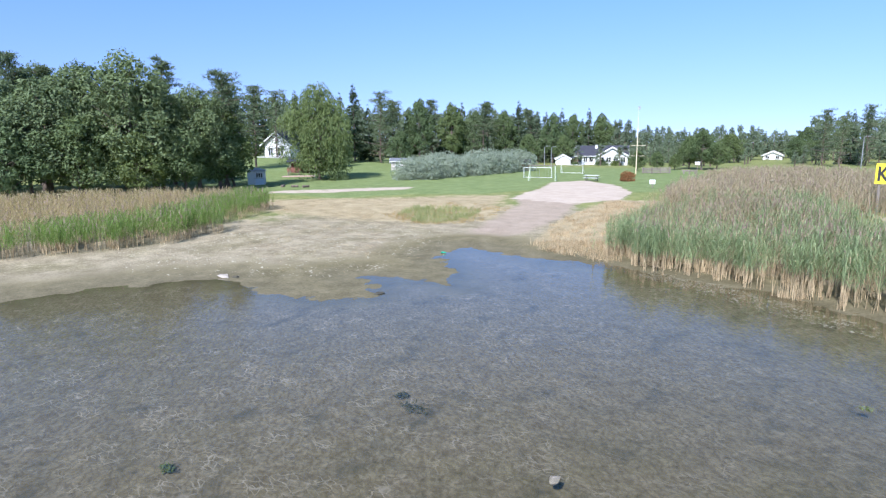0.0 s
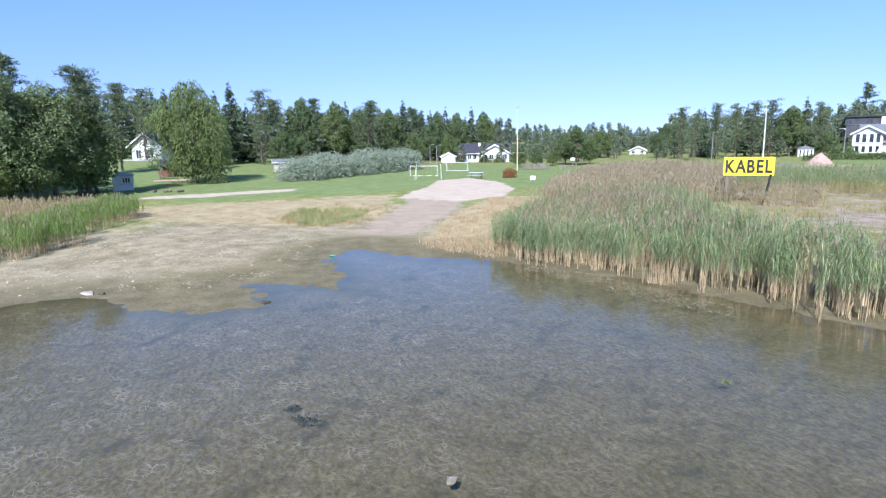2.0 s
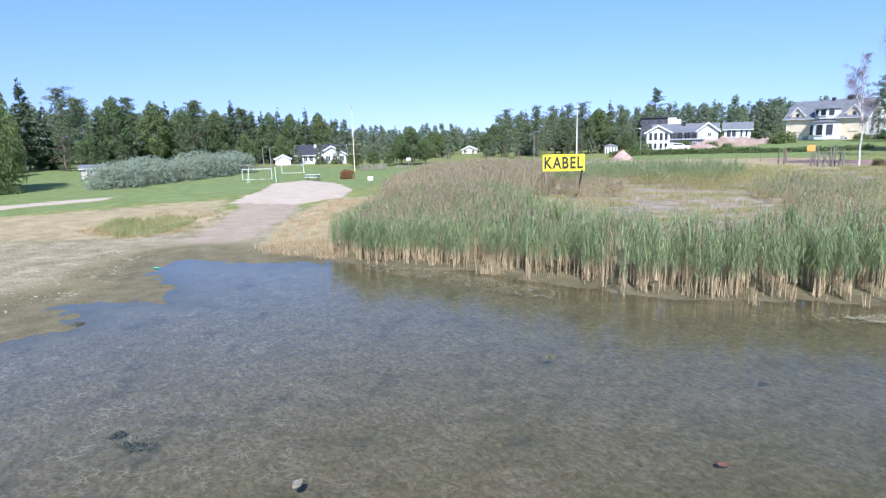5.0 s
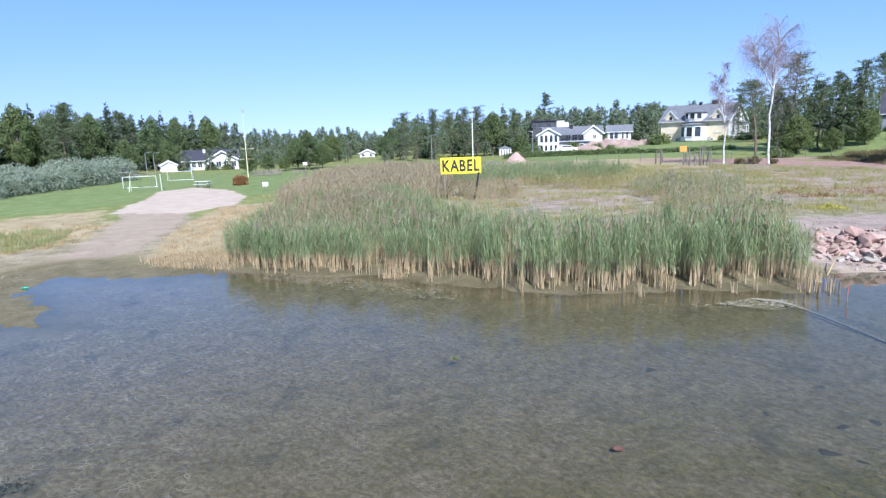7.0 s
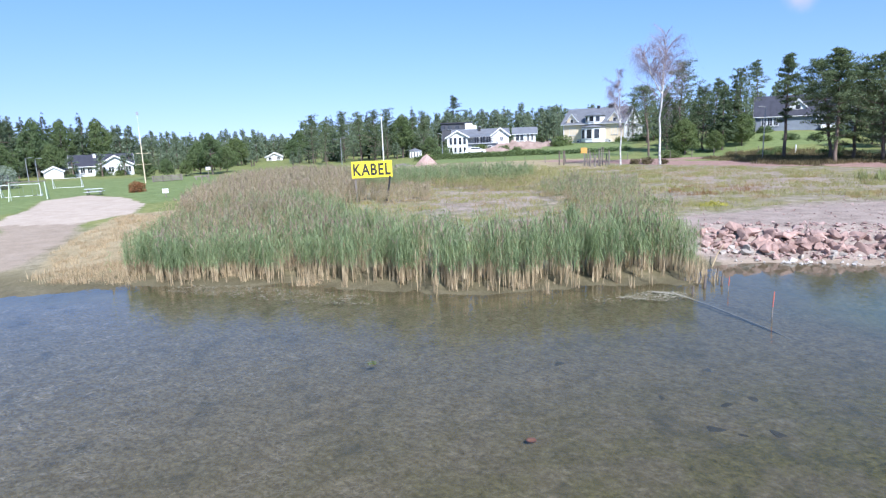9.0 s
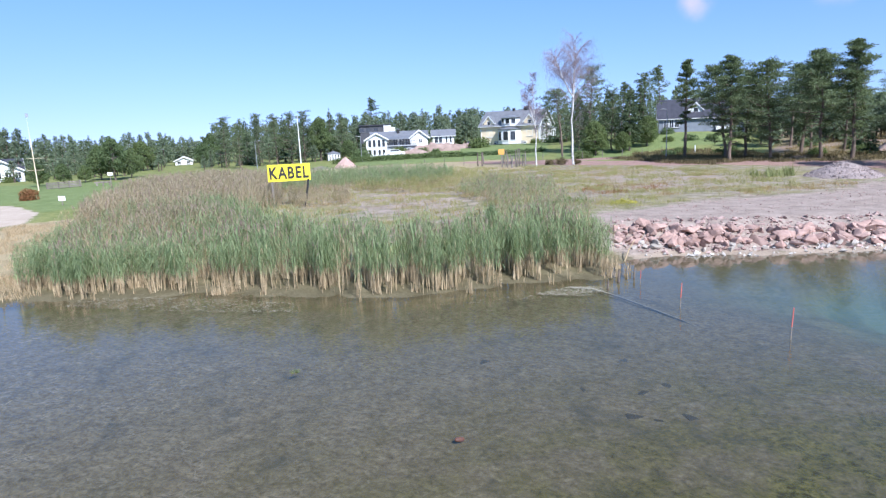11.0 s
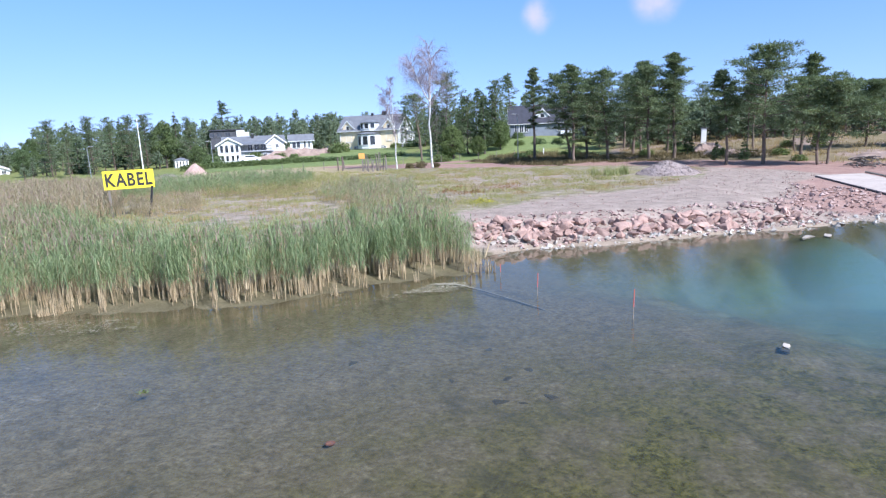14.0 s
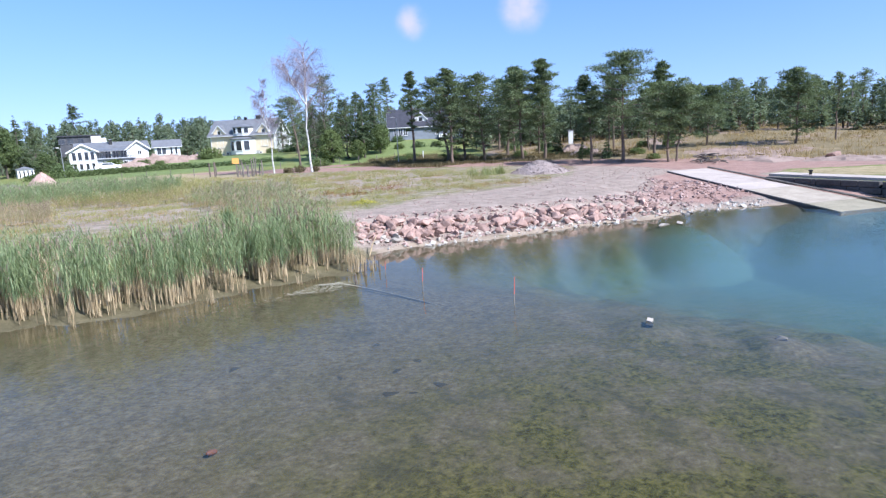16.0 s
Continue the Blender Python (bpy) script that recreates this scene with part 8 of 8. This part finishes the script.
box_part("lid", tr, M_ROOF_GREY, (0, 0, 2.3), (1.05, 0.75, 0.1), edge=0.02)

bh = thing("brush_pile", "pile of bleached grey branches by the gravel road", "brush pile", seat(60.4, 28.6, 60))
for i in range(46):
    a = pr.uniform(-1, 1) * 0.9
    ln = pr.uniform(0.7, 1.9)
    c = Vector((pr.gauss(0, 1.0), pr.gauss(0, 0.5), 0))
    z = max(0.05, 0.75 * math.exp(-c.x * c.x / 1.6) * pr.random())
    d = Vector((math.cos(a), math.sin(a), pr.uniform(-.18, .25)))
    Soup().tube([tuple(c - d * ln / 2 + Vector((0, 0, z + .1))), tuple(c + Vector((0, 0, z + .14))), tuple(c + d * ln / 2 + Vector((0, 0, z + .1)))], [0.05, 0.045, 0.02], 5).make("branch", M_WOOD, bh)

# pink rock cutting below the villa, bedrock on the hill
M_BEDROCK = plain("pink_bedrock", (0.19, 0.132, 0.105), (0.36, 0.27, 0.225), 0.6, 0.9, 0.05)


def outcrop(x, y, lx, ly, h, seed, label, turn=0.0):
    t = thing("rock_outcrop", label, "rock", pose(x, y, height_at(x, y) - 0.15, 0, 0, turn), "rock outcrops")
    n = 22
    u, v = np.meshgrid(np.linspace(-1, 1, n), np.linspace(-1, 1, n), indexing="ij")
    px, py = u * lx, v * ly
    edge = np.clip(1 - np.maximum(np.abs(u), np.abs(v)) ** 3, 0, 1)
    cell = np.floor(px / 0.9 + 0.3 * np.sin(py + seed)) * 12.9 + np.floor(py / 0.8 + 0.3 * np.sin(px)) * 78.2 + seed
    step = np.modf(np.abs(np.sin(cell) * 43.7))[0]
    pz = h * edge * (0.55 + 0.3 * rough(px, py, 4.0, seed) + 0.35 * step)
    i, k = np.meshgrid(np.arange(n - 1), np.arange(n - 1), indexing="ij")
    a = i * n + k
    Soup().add(np.stack([px.ravel(), py.ravel(), pz.ravel()], 1), np.stack([a, a + n, a + n + 1, a + 1], -1).reshape(-1, 4)).make("rock", M_BEDROCK, t)
    return t


outcrop(36.2, 132.0, 6.0, 2.2, 2.2, 1, "blasted pink rock below the villa", -14)
outcrop(43.5, 136.5, 3.6, 2.4, 1.5, 2, "blasted pink rock below the annexe", -16)
outcrop(30.5, 129.0, 3.5, 1.6, 1.1, 3, "low pink rock by the parked cars", -10)
outcrop(65.0, 25.5, 3.0, 4.5, 0.5, 4, "flat bare pink bedrock on the slope", -20)
outcrop(66.0, 17.5, 3.5, 4.0, 0.45, 5, "flat bare pink bedrock on the slope", 10)
outcrop(70.0, 31.0, 4.0, 3.5, 0.5, 6, "flat bare grey-pink bedrock on the slope", 30)
outcrop(67.5, 47.5, 2.2, 3.5, 0.7, 7, "bare reddish rock between pines", 40)
outcrop(70.6, 52.6, 3.2, 2.0, 1.0, 8, "bare reddish rock below the white box", 40)

flowers = weed_patch(18.9, 35.6, 0.9, M_LINDEN, "flower_clump", "low clump of yellow-green flowering plants", height_at(18.9, 35.6), 60, 320, 0.14, 0.35)
M_YFLOWER = leafy("yellow_flower", (0.28, 0.27, 0.05), (0.46, 0.42, 0.09), 0.2, (1, 1, 0.5), 0.6)
weed_patch(21.6, 33.4, 0.6, M_YFLOWER, "flower_clump", "low clump of bright yellow flowers on gravel", height_at(21.6, 33.4), 61, 260, 0.10, 0.25)
